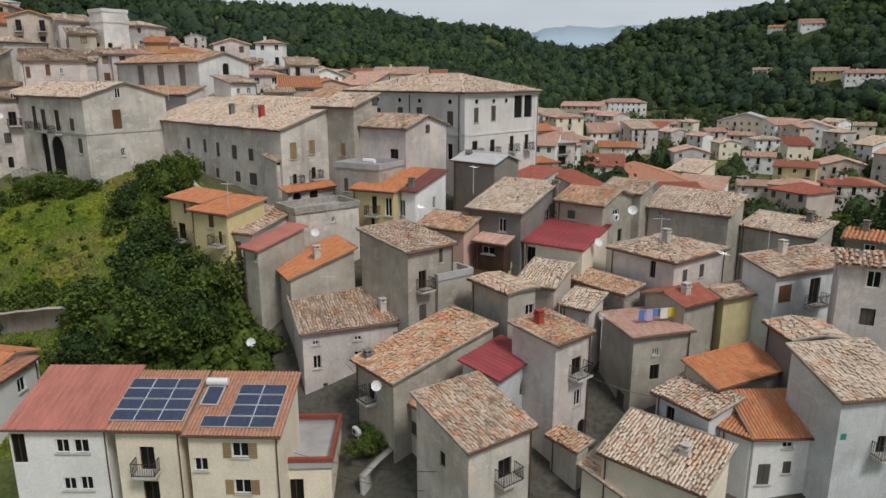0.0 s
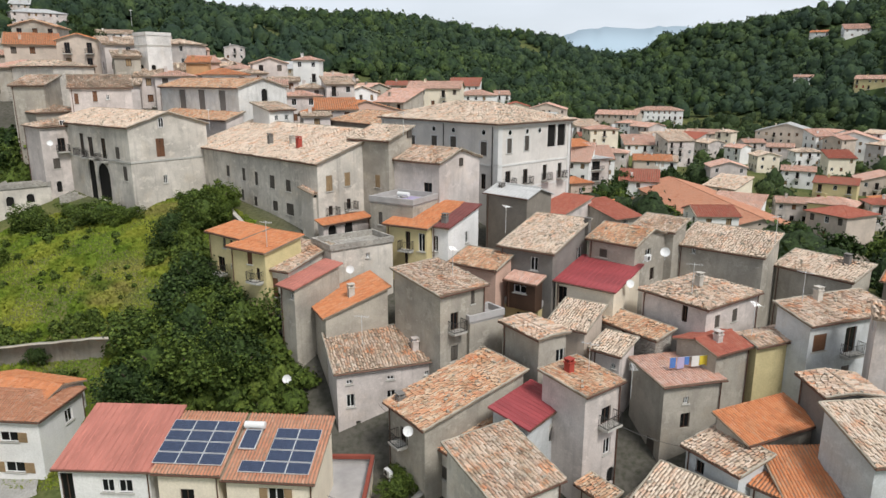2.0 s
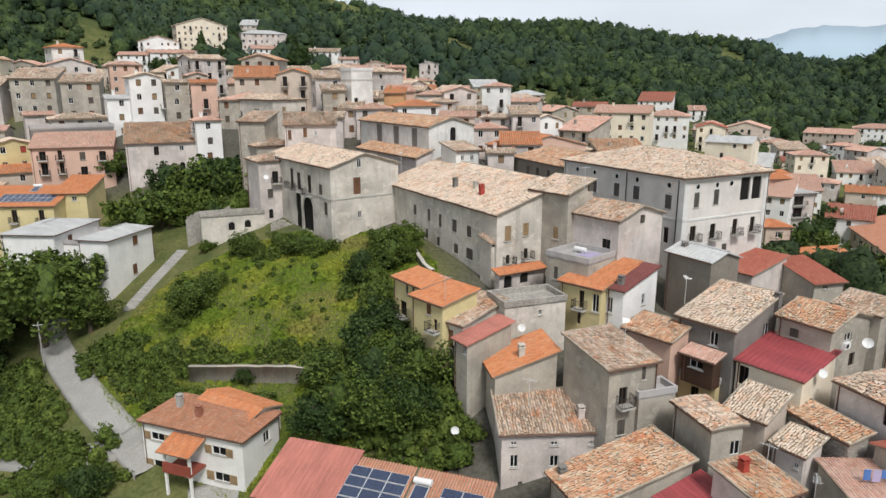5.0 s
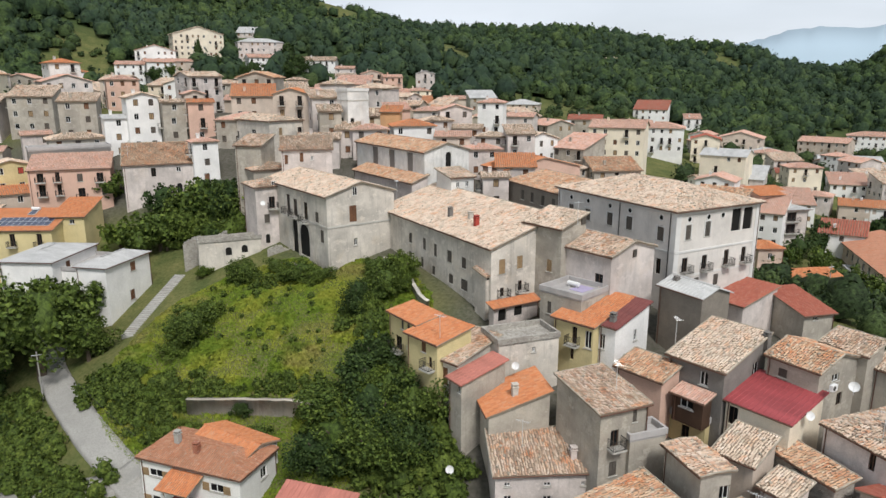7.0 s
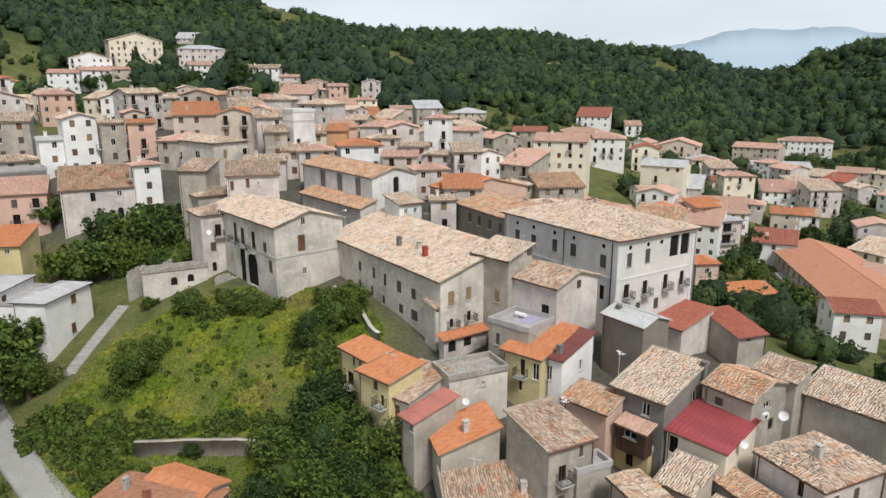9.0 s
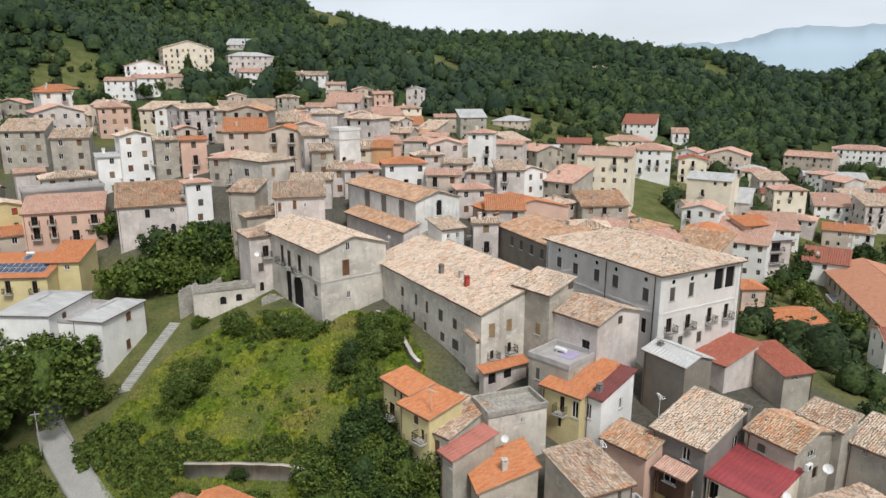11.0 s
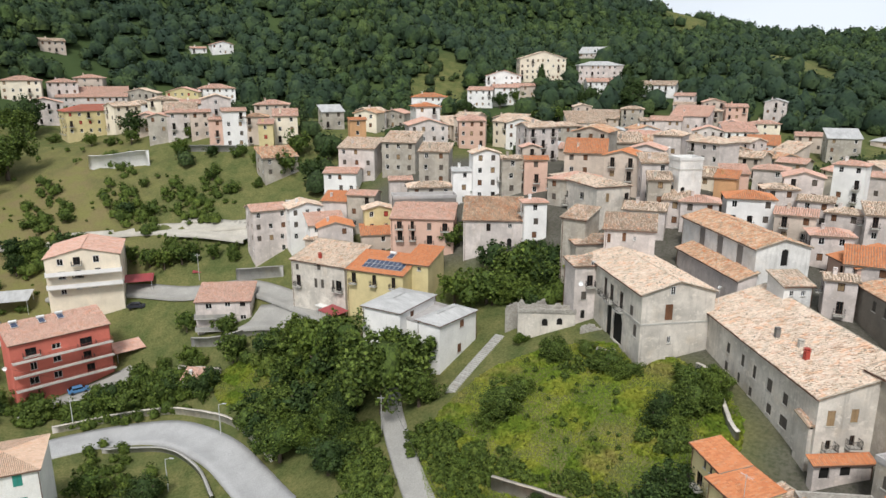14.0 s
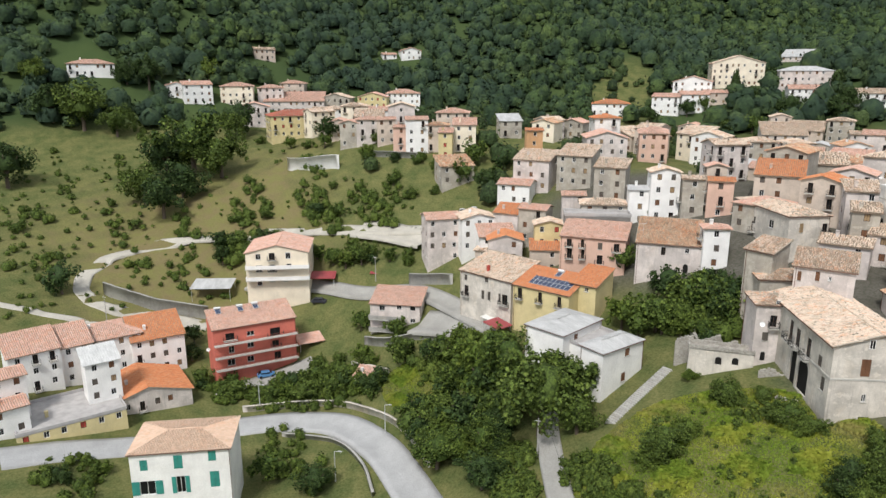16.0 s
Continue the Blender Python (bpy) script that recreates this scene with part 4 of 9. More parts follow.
def road(points, width, mat, name):
    c = along(points, 1.5)
    d = np.gradient(c, axis=0)
    d /= np.linalg.norm(d, axis=1)[:, None] + 1e-9
    side = np.stack([-d[:, 1], d[:, 0]], 1)
    cols = np.linspace(-0.5, 0.5, 7)
    rows = []
    level = ground_z(c[:, 0], c[:, 1])
    for k in cols:
        q = c + side * k * width
        rows.append(np.stack([q[:, 0], q[:, 1], np.maximum(ground_z(q[:, 0], q[:, 1]), level - 0.1) + 0.10], 1))
    skirt = [rows[0] - (0, 0, 0.9), *rows, rows[-1] - (0, 0, 0.9)]
    v = np.stack(skirt, 1)
    n, m = v.shape[:2]
    a = (np.arange(n - 1)[:, None] * m + np.arange(m - 1)[None]).ravel()
    ob = put(name, quads_mesh(name, v.reshape(-1, 3), np.stack([a, a + 1, a + m + 1, a + m], 1), M[mat]))
    words = {"road": "worn grey asphalt road in a wide bend", "lane": "narrow pale concrete lane between the hedges", "track": "pale gravel track on the hillside", "yard": "pale concrete yard before the houses"}
    return tagged(ob, words[name], "road", kind="structure")


def garden_wall(points, height, mat, label):
    c = along(points, 1.2)
    d = np.gradient(c, axis=0)
    d /= np.linalg.norm(d, axis=1)[:, None] + 1e-9
    side = np.stack([-d[:, 1], d[:, 0]], 1) * 0.2
    z = ground_z(c[:, 0], c[:, 1])
    z = np.convolve(np.pad(z, 3, "edge"), np.ones(7) / 7, "valid")
    rng = np.random.default_rng(len(c))
    top = z + height + rng.normal(0, 0.03, len(z))
    rows = [np.column_stack([c + side, z - 1.5]), np.column_stack([c + side, top - 0.12]), np.column_stack([c + side * 1.35, top - 0.12]), np.column_stack([c + side * 1.35, top]),
            np.column_stack([c - side * 1.35, top]), np.column_stack([c - side * 1.35, top - 0.12]), np.column_stack([c - side, top - 0.12]), np.column_stack([c - side, z - 1.5])]
    v = np.stack(rows, 1)
    n, m = v.shape[:2]
    a = (np.arange(n - 1)[:, None] * m + np.arange(m - 1)[None]).ravel()
    q = np.stack([a, a + m, a + m + 1, a + 1], 1)
    caps = [[0, 1, 6, 7], [1, 2, 5, 6], [2, 3, 4, 5]]
    caps = caps + [[i + (n - 1) * m for i in reversed(c4)] for c4 in caps]
    ob = put("garden_wall", quads_mesh("garden_wall", v.reshape(-1, 3), np.vstack([q, caps]), M[mat]))
    return tagged(ob, label, "wall", kind="structure")


road([(-132.2, -11.8), (-133.0, -1.3), (-131.3, 16.0), (-132.2, 28.6), (-128.6, 39.2), (-120.2, 47.3), (-107.0, 50.1), (-95.1, 49.4), (-81.9, 47.2)], 7.0, 'asphalt', 'road')
road([(-48.6, 51.4), (-54.9, 54.0), (-63.2, 58.1), (-74.8, 65.4), (-82.6, 71.4), (-84.5, 76.0), (-81.5, 79.0)], 3.6, 'lane', 'lane')
road([(-166.6, 93.3), (-180.9, 82.1), (-193.5, 70.9), (-206.8, 53.7), (-216.0, 35.3), (-216.6, 19.3), (-209.4, 9.5), (-200.0, 6.4), (-191.0, 11.5), (-183.9, 22.7), (-175.2, 33.7)], 4.0, 'track', 'track')
road([(-195.7, -14.3), (-188.4, -0.2), (-178.7, 17.8)], 2.4, 'track', 'track')
road([(-186.1, 47.5), (-171.6, 62.2), (-159.0, 70.1), (-145.3, 79.7), (-124.8, 82.0), (-113.6, 82.1)], 5.0, 'lane', 'yard')
garden_wall([(-50.8, 61.2), (-47.5, 61.9), (-43.9, 62.7), (-38.7, 63.2), (-34.2, 62.7), (-31.1, 61.9)], 1.9, 'grey', 'stained concrete retaining wall below the meadow')
road([(-52.5, 54.7), (-54.0, 52.3), (-58.1, 50.6), (-62.7, 49.9), (-73.5, 51.1)], 3.0, 'lane', 'lane')
road([(-42.1, 48.8), (-40.2, 50.3), (-38.0, 51.5)], 4.0, 'lane', 'yard')
garden_wall([(-5.8, 43.5), (-4.8, 45.1), (-3.4, 46.8)], 1.3, 'concrete', 'low concrete wall round a back yard')
road([(-147.0, 28.5), (-146.8, 40.0), (-146.0, 51.5)], 4.6, 'lane', 'yard')
road([(-183.1, 80.3), (-172.9, 86.2), (-160.9, 91.3)], 9.0, 'track', 'yard')
garden_wall([(-137.5, 32.1), (-133.3, 42.1), (-126.5, 49.9), (-117.5, 53.8), (-110.2, 55.4), (-101.4, 55.1), (-93.8, 53.9)], 1.4, 'stonegrey', 'curved low retaining wall above the road')
garden_wall([(-197.9, 11.6), (-188.9, 20.8), (-178.1, 34.4)], 3.5, 'concrete', 'tall concrete retaining wall under the track')
garden_wall([(-233.0, 75.8), (-217.3, 88.6)], 4.5, 'white', 'whitewashed terrace wall below a yellow house')
garden_wall([(-215.8, 98.5), (-200.0, 109.8)], 2.0, 'concrete', 'low garden wall on a terrace')
garden_wall([(-124.4, 36.6), (-115.6, 44.2), (-105.0, 45.6), (-95.4, 43.5)], 0.9, 'concrete', 'low kerb wall along the inner road bend')
road([(-134.5, 74.0), (-127.5, 77.0), (-119.0, 79.5)], 9.0, 'lane', 'yard')
garden_wall([(-150.5, 80.0), (-145.0, 83.2), (-139.0, 86.2)], 2.8, 'concrete', 'pale concrete retaining wall behind a beige house')
garden_wall([(-137.0, 57.6), (-132.0, 60.0), (-127.0, 62.2)], 1.3, 'stonegrey', 'stained low terrace wall below a garden')
garden_wall([(-141.5, 63.0), (-135.5, 66.5), (-130.5, 71.5), (-125.0, 74.0)], 2.0, 'concrete', 'pale concrete terrace wall under a beige house')
garden_wall([(-82.7, 104.4), (-71.8, 95.6), (-62.9, 95.5)], 2.2, 'rubble', 'ruined stone wall at the top of the meadow')
garden_wall([(-37.3, 89.8), (-34.7, 88.6), (-28.2, 79.7), (-26.4, 77.9)], 1.2, 'stonegrey', 'sloping parapet wall of the lane')


# ---- the houses ----
house('weathered stone-grey palace house with two tall arches', -44.92, 87.07, 53.8, 11.41, 22.87, 40.99, 'gable_v', 0.3, 'stonegrey', 'pale', R=[(4.64, -0.19, 0.74, 1.29, 'w'), (4.27, -4.10, 1.20, 2.46, 's'), (4.60, -7.72, 0.56, 1.09, 'w'), (4.77, -10.29, 0.95, 0.42, 'o')], L=[(13.53, -4.40, 1.30, 3.05, 'b'), (10.95, -4.56, 1.46, 2.83, 'b'), (7.17, -4.74, 1.38, 3.01, 'b'), (3.33, -4.28, 1.11, 1.59, 'x'), (1.80, -7.08, 1.09, 1.93, 'x'), (11.37, -10.71, 1.91, 5.90, 'a'), (7.93, -10.33, 3.42, 5.14, 'a')], course=-4.55)
house('pale grey house with a small balcony and old tile roof', -61.65, 94.85, 50.0, 6.90, 6.40, 40.48, 'hip', 0.25, 'light', 'old', R=[(2.67, -3.61, 1.02, 1.90, 'b'), (1.70, -6.01, 0.92, 1.46, 'x'), (1.66, -9.43, 0.74, 1.57, 'a'), (3.11, 0.07, 0.74, 0.72, 'w')])
house('narrow grey house with old tile roof behind another', -66.78, 102.53, 50.0, 7.40, 7.40, 42.08, 'hip', 0.25, 'grey', 'old')
house('long weathered palace house with bleached clay tile roof', -18.09, 77.07, 47.8, 9.80, 31.13, 37.70, 'shed_u', 0.31, 'stonegrey', 'pale', R=[(1.61, -3.33, 0.91, 1.86, 'y'), (4.25, -2.98, 0.85, 1.61, 'y'), (1.68, -6.19, 0.58, 1.12, 'b'), (4.37, -5.82, 0.60, 1.28, 'b')], L=[(13.63, -3.95, 0.77, 1.78, 'x'), (9.85, -3.93, 1.15, 1.65, 'x'), (14.14, -6.70, 0.78, 1.27, 'x'), (20.99, -3.50, 0.88, 1.48, 'x'), (16.79, -3.66, 0.81, 1.67, 'x'), (21.09, -6.17, 0.88, 1.34, 'x'), (6.24, -3.90, 1.07, 1.45, 'x'), (2.93, -4.16, 1.13, 1.40, 'x'), (9.43, -6.72, 1.15, 1.29, 'x'), (6.09, -6.80, 1.61, 1.47, 'x'), (17.43, -6.34, 0.66, 1.46, 'x')], chimneys=[(3, 8, 1.2, 'redpaint'), (3.2, 15, 1.1, 'dark'), (4, 11, 0.8, 'stonegrey')])
house('grey cement-rendered house beside a palace, one shuttered window', -10.20, 79.78, 57.4, 4.42, 5.90, 40.09, 'shed_u', 0.3, 'grey', 'pale', R=[(3.91, 0.10, 0.87, 0.96, 'x')], L=[(1.79, -5.62, 0.80, 1.52, 'y')])
house('grey house with clay tile gable above a terrace', -4.10, 76.89, 56.1, 8.14, 7.25, 37.89, 'gable_v', 0.3, 'light', 'old', R=[(4.18, -0.71, 0.66, 0.93, 'x')], L=[(1.67, -3.86, 1.20, 1.50, 'd')])
palace = house('large stone-coloured palace with hipped clay tile roof and loggia', 2.79, 87.49, 46.0, 15.30, 23.50, 41.64, 'hip', 0.28, 'palazzo', 'pale', R=[(2.18, -3.87, 0.91, 1.85, 'x'), (5.62, -3.78, 0.94, 1.96, 'x'), (10.9, -3.62, 1.75, 3.0, 'o'), (13.1, -3.62, 1.75, 3.0, 'o'), (2.03, -8.10, 1.02, 1.9, 'b'), (5.56, -8.17, 0.95, 1.94, 'b'), (9.65, -8.05, 0.89, 2.06, 'b'), (13.0, -8.05, 0.89, 2.06, 'b'), (4.4, -10.6, 0.9, 1.5, 'x'), (8.0, -10.6, 0.9, 1.5, 'x')], L=[(11.96, -3.99, 1.12, 1.78, 'x'), (8.14, -3.89, 1.25, 1.79, 'x'), (2.50, -4.24, 1.13, 1.98, 'x'), (20.4, -3.94, 1.10, 1.60, 'x'), (16.6, -4.10, 1.16, 1.64, 'x'), (6.56, -8.75, 1.03, 1.80, 'x'), (10.93, -9.05, 1.00, 1.88, 'x'), (2.51, -8.61, 0.85, 2.02, 'd')], course=-5.4, band='white_trim', over=0.5)


def round_window(parent, m, r=0.32):
    """A round opening with a raised ring, facing along -y."""
    ring, hole = Solid(), Solid()
    n = 16
    for a in range(n):
        t0, t1 = 2 * math.pi * a / n, 2 * math.pi * (a + 1) / n
        at = lambda t, q, y: (q * math.cos(t), y, q * math.sin(t))
        ring.face(at(t0, r, -0.07), at(t0, r * 1.35, -0.07), at(t1, r * 1.35, -0.07), at(t1, r, -0.07))
        ring.face(at(t0, r * 1.35, -0.07), at(t0, r * 1.35, 0.02), at(t1, r * 1.35, 0.02), at(t1, r * 1.35, -0.07))
        ring.face(at(t0, r, 0.0), at(t0, r, -0.07), at(t1, r, -0.07), at(t1, r, 0.0))
    hole.tube((0, -0.02, 0), (0, 0.03, 0), r, sides=n)
    ob = put("round_window", ring.mesh("round_window", M["white_trim"]), parent, m)
    put("pane", hole.mesh("pane", M["pane"]), ob)


def palace_trim(ob, w, d):
    """Cornice, corner pilasters, base course, window surrounds and the loggia's column."""
    side = Matrix.Rotation(radians(-90), 4, "Z")
    cornice = Solid()
    for z0, z1, k in ((-0.62, -0.42, 0.10), (-0.42, -0.12, 0.26)):
        cornice.box(-k, -k, z0, w + k, 0.0, z1)
        cornice.box(-k, 0.0, z0, 0.0, d, z1)
    put("cornice", cornice.mesh("cornice", M["white_trim"]), ob)
    for x0, y0, x1, y1 in ((-0.07, -0.07, 0.75, 0.0), (-0.07, 0.0, 0.0, 0.75), (w - 0.75, -0.07, w + 0.07, 0.0), (-0.07, d - 0.75, 0.0, d)):
        pilaster = Solid()
        pilaster.box(x0, y0, -14.0, x1, y1, -5.56)
        pilaster.box(x0, y0, -5.24, x1, y1, -0.62)
        put("pilaster", pilaster.mesh("pilaster", M["white_trim"]), ob)
    column = Solid()
    column.tube((12.0, 0.12, -3.62), (12.0, 0.12, -0.75), 0.17, 0.14, 10)
    column.box(11.78, -0.05, -3.75, 12.22, 0.3, -3.6)
    column.box(11.78, -0.05, -0.8, 12.22, 0.3, -0.62)
    put("column", column.mesh("column", M["white_trim"]), ob)
    band = Solid()
    band.box(0.75, -0.05, -8.75, w - 0.75, 0.0, -8.45)
    put("base_course", band.mesh("base_course", M["white_trim"]), ob)
    for u in (2.2, 5.6, 8.2):
        round_window(ob, Matrix.Translation((u, 0, -1.25)))
    for v in (2.5, 8.1, 12.0, 16.6, 20.4):
        round_window(ob, Matrix.Translation((0, v, -1.25)) @ side)
    for u, z in ((2.18, -3.87), (5.62, -3.78)):
        surround(ob, Matrix.Translation((u, 0, z)), 0.95, 1.95)
    for v, z in ((11.96, -3.99), (8.14, -3.89), (2.50, -4.24), (20.4, -3.94), (16.6, -4.10)):
        surround(ob, Matrix.Translation((0, v, z)) @ side, 1.15, 1.8)
    for v in (0.9, 10.0):
        pipe = Solid()
        pipe.tube((-0.12, v, -0.3), (-0.12, v, -13.0), 0.06, sides=6)
        put("downpipe", pipe.mesh("downpipe", M["iron"]), ob)


def surround(ob, m, w, h):
    edge = Solid()
    for x0, x1, z0, z1 in ((-w / 2 - 0.16, -w / 2, -0.12, h + 0.16), (w / 2, w / 2 + 0.16, -0.12, h + 0.16), (-w / 2, w / 2, h, h + 0.16), (-w / 2, w / 2, -0.12, -0.02)):
        edge.box(x0, -0.05, z0, x1, 0.0, z1)
    put("surround", edge.mesh("surround", M["white_trim"]), ob, m)


palace_trim(palace, 15.3, 23.5)
house('grey block with a flat roof terrace and parapet', -6.77, 72.48, 62.2, 5.46, 5.61, 33.90, 'flat', 0, 'grey', 'terrace', L=[(4.31, -2.62, 0.55, 1.44, 'x')], over=0)
house('yellow house with red tiles and a glazed veranda', -5.08, 69.59, 63.3, 7.91, 5.06, 31.95, 'shed_u', 0.18, 'yellow', 'newt', L=[(2.33, -2.50, 0.63, 1.93, 'b'), (2.55, -4.39, 0.43, 1.58, 'd'), (0.62, -2.57, 0.82, 1.96, 'w'), (4.53, -4.01, 0.40, 0.90, 'w')])
house('white-sided house with dark red sheet roof and black trim', -2.80, 69.67, 61.8, 6.64, 2.02, 32.06, 'shed_u', 0.2, 'white', 'maroonsheet', R=[(4.03, -2.47, 0.73, 1.30, 'w')], L=[(1.60, -2.78, 0.69, 1.72, 'w')], chimneys=[(1.0, 1.0, 0.7, 'dark')])
house('brown block house with white sheet gable roof', 5.85, 76.88, 48.0, 4.60, 6.10, 34.00, 'gable_v', 0.35, 'brown', 'whitesheet', chimneys=[(1.5, 5, 0.2, 'dark')])
house('brown rendered house with bleached clay tile roof', 7.53, 64.26, 56.3, 7.75, 5.92, 30.77, 'shed_u', 0.25, 'dark', 'pale', R=[(5.88, -2.32, 1.19, 1.77, 'w')], L=[(2.03, -2.04, 0.85, 1.38, 'w')])
house('grey house with mottled orange tile roof', 15.67, 65.62, 50.4, 6.88, 5.12, 31.29, 'gable_v', 0.3, 'grey', 'mixed', R=[(2.90, -1.58, 1.27, 0.76, 'w'), (4.11, -4.34, 0.98, 1.33, 'd')], L=[(3.47, -1.76, 0.87, 0.87, 'x')], chimneys=[(1.0, 6, 1.2, 'dark')])
house('cream house with ribbed dark red sheet roof', 12.90, 61.02, 54.8, 5.91, 6.07, 28.06, 'shed_u', 0.2, 'cream', 'redsheet', L=[(5.29, -2.35, 0.92, 1.84, 'd')])
house('pale house with even beige clay tiles', 9.76, 57.13, 58.1, 3.96, 3.50, 25.58, 'shed_u', 0.28, 'beige', 'pale')
house('small grey house with bleached tile roof', 12.35, 54.41, 52.0, 2.63, 2.59, 24.47, 'shed_u', 0.25, 'light', 'pale', L=[(0.58, -1.35, 0.40, 0.47, 'w')])
house('rubble stone house with patched clay tile roof', 15.73, 56.19, 37.6, 2.13, 6.48, 25.26, 'shed_u', 0.2, 'rubble', 'mixed', L=[(3.59, -0.59, 0.70, 0.49, 'o')])
house('grey house with a low tiled roof and blue window', 5.34, 52.87, 34.1, 2.92, 4.92, 26.42, 'gable_v', 0.08, 'grey', 'old', R=[(2.37, -2.64, 0.95, 1.28, 'w')])
house('tall grey house with a small iron balcony', -2.93, 55.66, 41.3, 5.11, 6.88, 29.14, 'shed_v', 0.12, 'grey', 'old', R=[(1.60, -3.49, 0.86, 1.61, 'b'), (1.60, -6.40, 0.81, 1.43, 'x'), (3.70, -1.53, 0.44, 1.45, 'x')])
house('grey house with bright orange tile roof', -13.45, 57.90, 28.2, 6.04, 5.40, 26.20, 'shed_u', 0.33, 'grey', 'newt', chimneys=[(3, 1.6, 1.0, 'stonegrey')])
house('pale grey house with striped old clay tile roof', -11.75, 53.75, 21.8, 8.61, 5.01, 22.69, 'shed_v', 0.3, 'light', 'old', R=[(1.10, -1.25, 0.56, 0.39, 'w'), (1.16, -3.43, 0.72, 1.23, 'w'), (4.78, -1.38, 0.67, 0.39, 'w'), (4.82, -3.51, 0.83, 1.13, 'w'), (1.78, -5.33, 0.41, 0.46, 'o'), (8.12, -1.44, 0.42, 0.39, 'w')], chimneys=[(7.5, 1.5, 0.9, 'light')])
house('low grey annex with flat weedy roof', -0.39, 57.33, 36.9, 3.79, 2.17, 26.20, 'flat', 0, 'grey', 'terrace', over=0)
house('white-fronted church nave with tiled roof and arched window', -36.84, 106.75, 50.7, 8.95, 25.48, 45.69, 'gable_v', 0.3, 'chalk', 'mixed', R=[(4.73, -2.84, 1.13, 2.69, 'a')], L=[(17.6, -3.9, 2.18, 3.5, 'n'), (11.2, -3.9, 2.1, 3.5, 'n'), (4.8, -3.9, 2.0, 3.5, 'n')], name='church')
house('church side aisle with lean-to tile roof', -38.13, 104.18, 51.0, 3.00, 21.40, 40.90, 'shed_u', 0.35, 'light', 'mixed')
house('yellow house with bright orange tile roof', -23.47, 65.66, 53.4, 3.16, 5.77, 31.55, 'shed_u', 0.15, 'yellow', 'newt', L=[(2.95, -1.41, 0.46, 1.10, 'x'), (1.70, -1.32, 0.45, 0.96, 'x'), (3.79, -4.11, 1.30, 1.66, 'b')])
house('yellow row house with bright orange tile roof', -19.90, 61.77, 59.3, 4.79, 4.85, 31.15, 'shed_u', 0.15, 'yellow', 'newt', L=[(2.13, -1.45, 0.71, 1.33, 's'), (1.10, -2.89, 0.53, 1.21, 'b'), (1.98, -5.83, 0.63, 0.62, 'w')])
house('weathered house with old clay tile roof and wooden door', -17.69, 61.63, 64.7, 6.74, 4.10, 29.35, 'shed_u', 0.17, 'stonegrey', 'old', L=[(1.83, -2.78, 1.01, 1.94, 's'), (1.65, -4.64, 0.62, 1.05, 'w')])
house('long grey stone house with a bare flat top', -14.21, 64.89, 38.2, 7.09, 4.20, 30.63, 'flat', 0, 'stonegrey', 'rubble', R=[(4.12, -1.37, 0.40, 0.56, 'w')])
house('narrow grey house with red-brown membrane roof', -16.55, 59.19, 51.9, 5.44, 2.15, 28.47, 'shed_u', 0.22, 'grey', 'pinksheet', L=[(0.37, -1.12, 0.54, 0.86, 'w')])
house('pink house with old mottled tile roof', 2.05, 64.24, 58.0, 3.18, 5.20, 29.07, 'shed_u', 0.25, 'pink', 'mixed')
house('wooden veranda storey under a pink tile awning', 5.83, 62.89, 56.2, 1.40, 3.20, 28.07, 'shed_u', 0.25, 'darkwood', 'faded', L=[(1.71, -1.20, 1.38, 0.77, 'w')], zb=25.2)
house('yellow lower storey with a white-framed door', 6.29, 64.03, 59.7, 2.00, 3.91, 25.30, 'flat', 0, 'yellow', 'terrace', L=[(1.99, -2.13, 0.80, 1.32, 'd')], over=0)
house('small stair turret with a tiled cap on a palace wall', -18.72, 77.02, 48.0, 1.60, 2.40, 34.26, 'shed_v', 0.2, 'stonegrey', 'old', R=[(0.34, -0.49, 0.49, 0.55, 'o')], fine=1)
house('arched porch with a red tile lean-to roof', -17.14, 74.86, 48.0, 6.60, 1.00, 31.09, 'shed_v', 0.3, 'light', 'newt', R=[(1.22, -1.81, 1.14, 1.66, 'a'), (3.52, -1.46, 1.18, 1.54, 'a')])
house('ruined rubble stone front with low arches', -61.12, 94.81, 130.9, 2.50, 9.76, 32.20, 'flat', 0, 'stonegrey', 'rubble', L=[(5.19, -2.47, 1.01, 1.36, 'a'), (2.67, -2.21, 1.00, 1.25, 'a')], over=0)
house('grey house with orange and buff clay tile roof', -3.60, 45.97, 37.8, 9.71, 5.29, 21.87, 'shed_u', 0.22, 'grey', 'mixed', L=[(3.11, -2.54, 0.83, 1.26, 'b')], chimneys=[(0.7, 4.6, 0.4, 'dark')])
house('white house with smooth dark red sheet roof', 4.03, 45.77, 54.3, 5.69, 3.09, 22.26, 'shed_v', 0.2, 'bluewhite', 'redsheet', R=[(4.42, -2.78, 2.33, 1.62, 'a')])
house('tall pale grey house with mottled tile roof and doors', 8.24, 46.39, 40.8, 4.01, 4.34, 24.63, 'shed_v', 0.1, 'light', 'mixed', R=[(2.50, -3.05, 1.11, 1.37, 'b'), (2.85, -5.80, 0.85, 1.36, 'w'), (3.49, -8.61, 0.88, 1.42, 'a')], chimneys=[(1.5, 3, 0.9, 'redpaint')])
house('low grey lean-to house with mottled clay tiles', -1.41, 45.82, 39.9, 5.20, 2.55, 19.80, 'shed_u', 0.2, 'stonegrey', 'mixed', L=[(1.2, -2.6, 0.7, 1.1, 'x')])
house('rough grey house with buff and orange clay tiles', 1.62, 38.10, 36.4, 5.36, 5.74, 20.97, 'shed_v', 0.25, 'stonegrey', 'old', R=[(3.06, -3.08, 1.14, 1.43, 'b')], L=[(2.75, -2.49, 0.63, 1.08, 'd')])
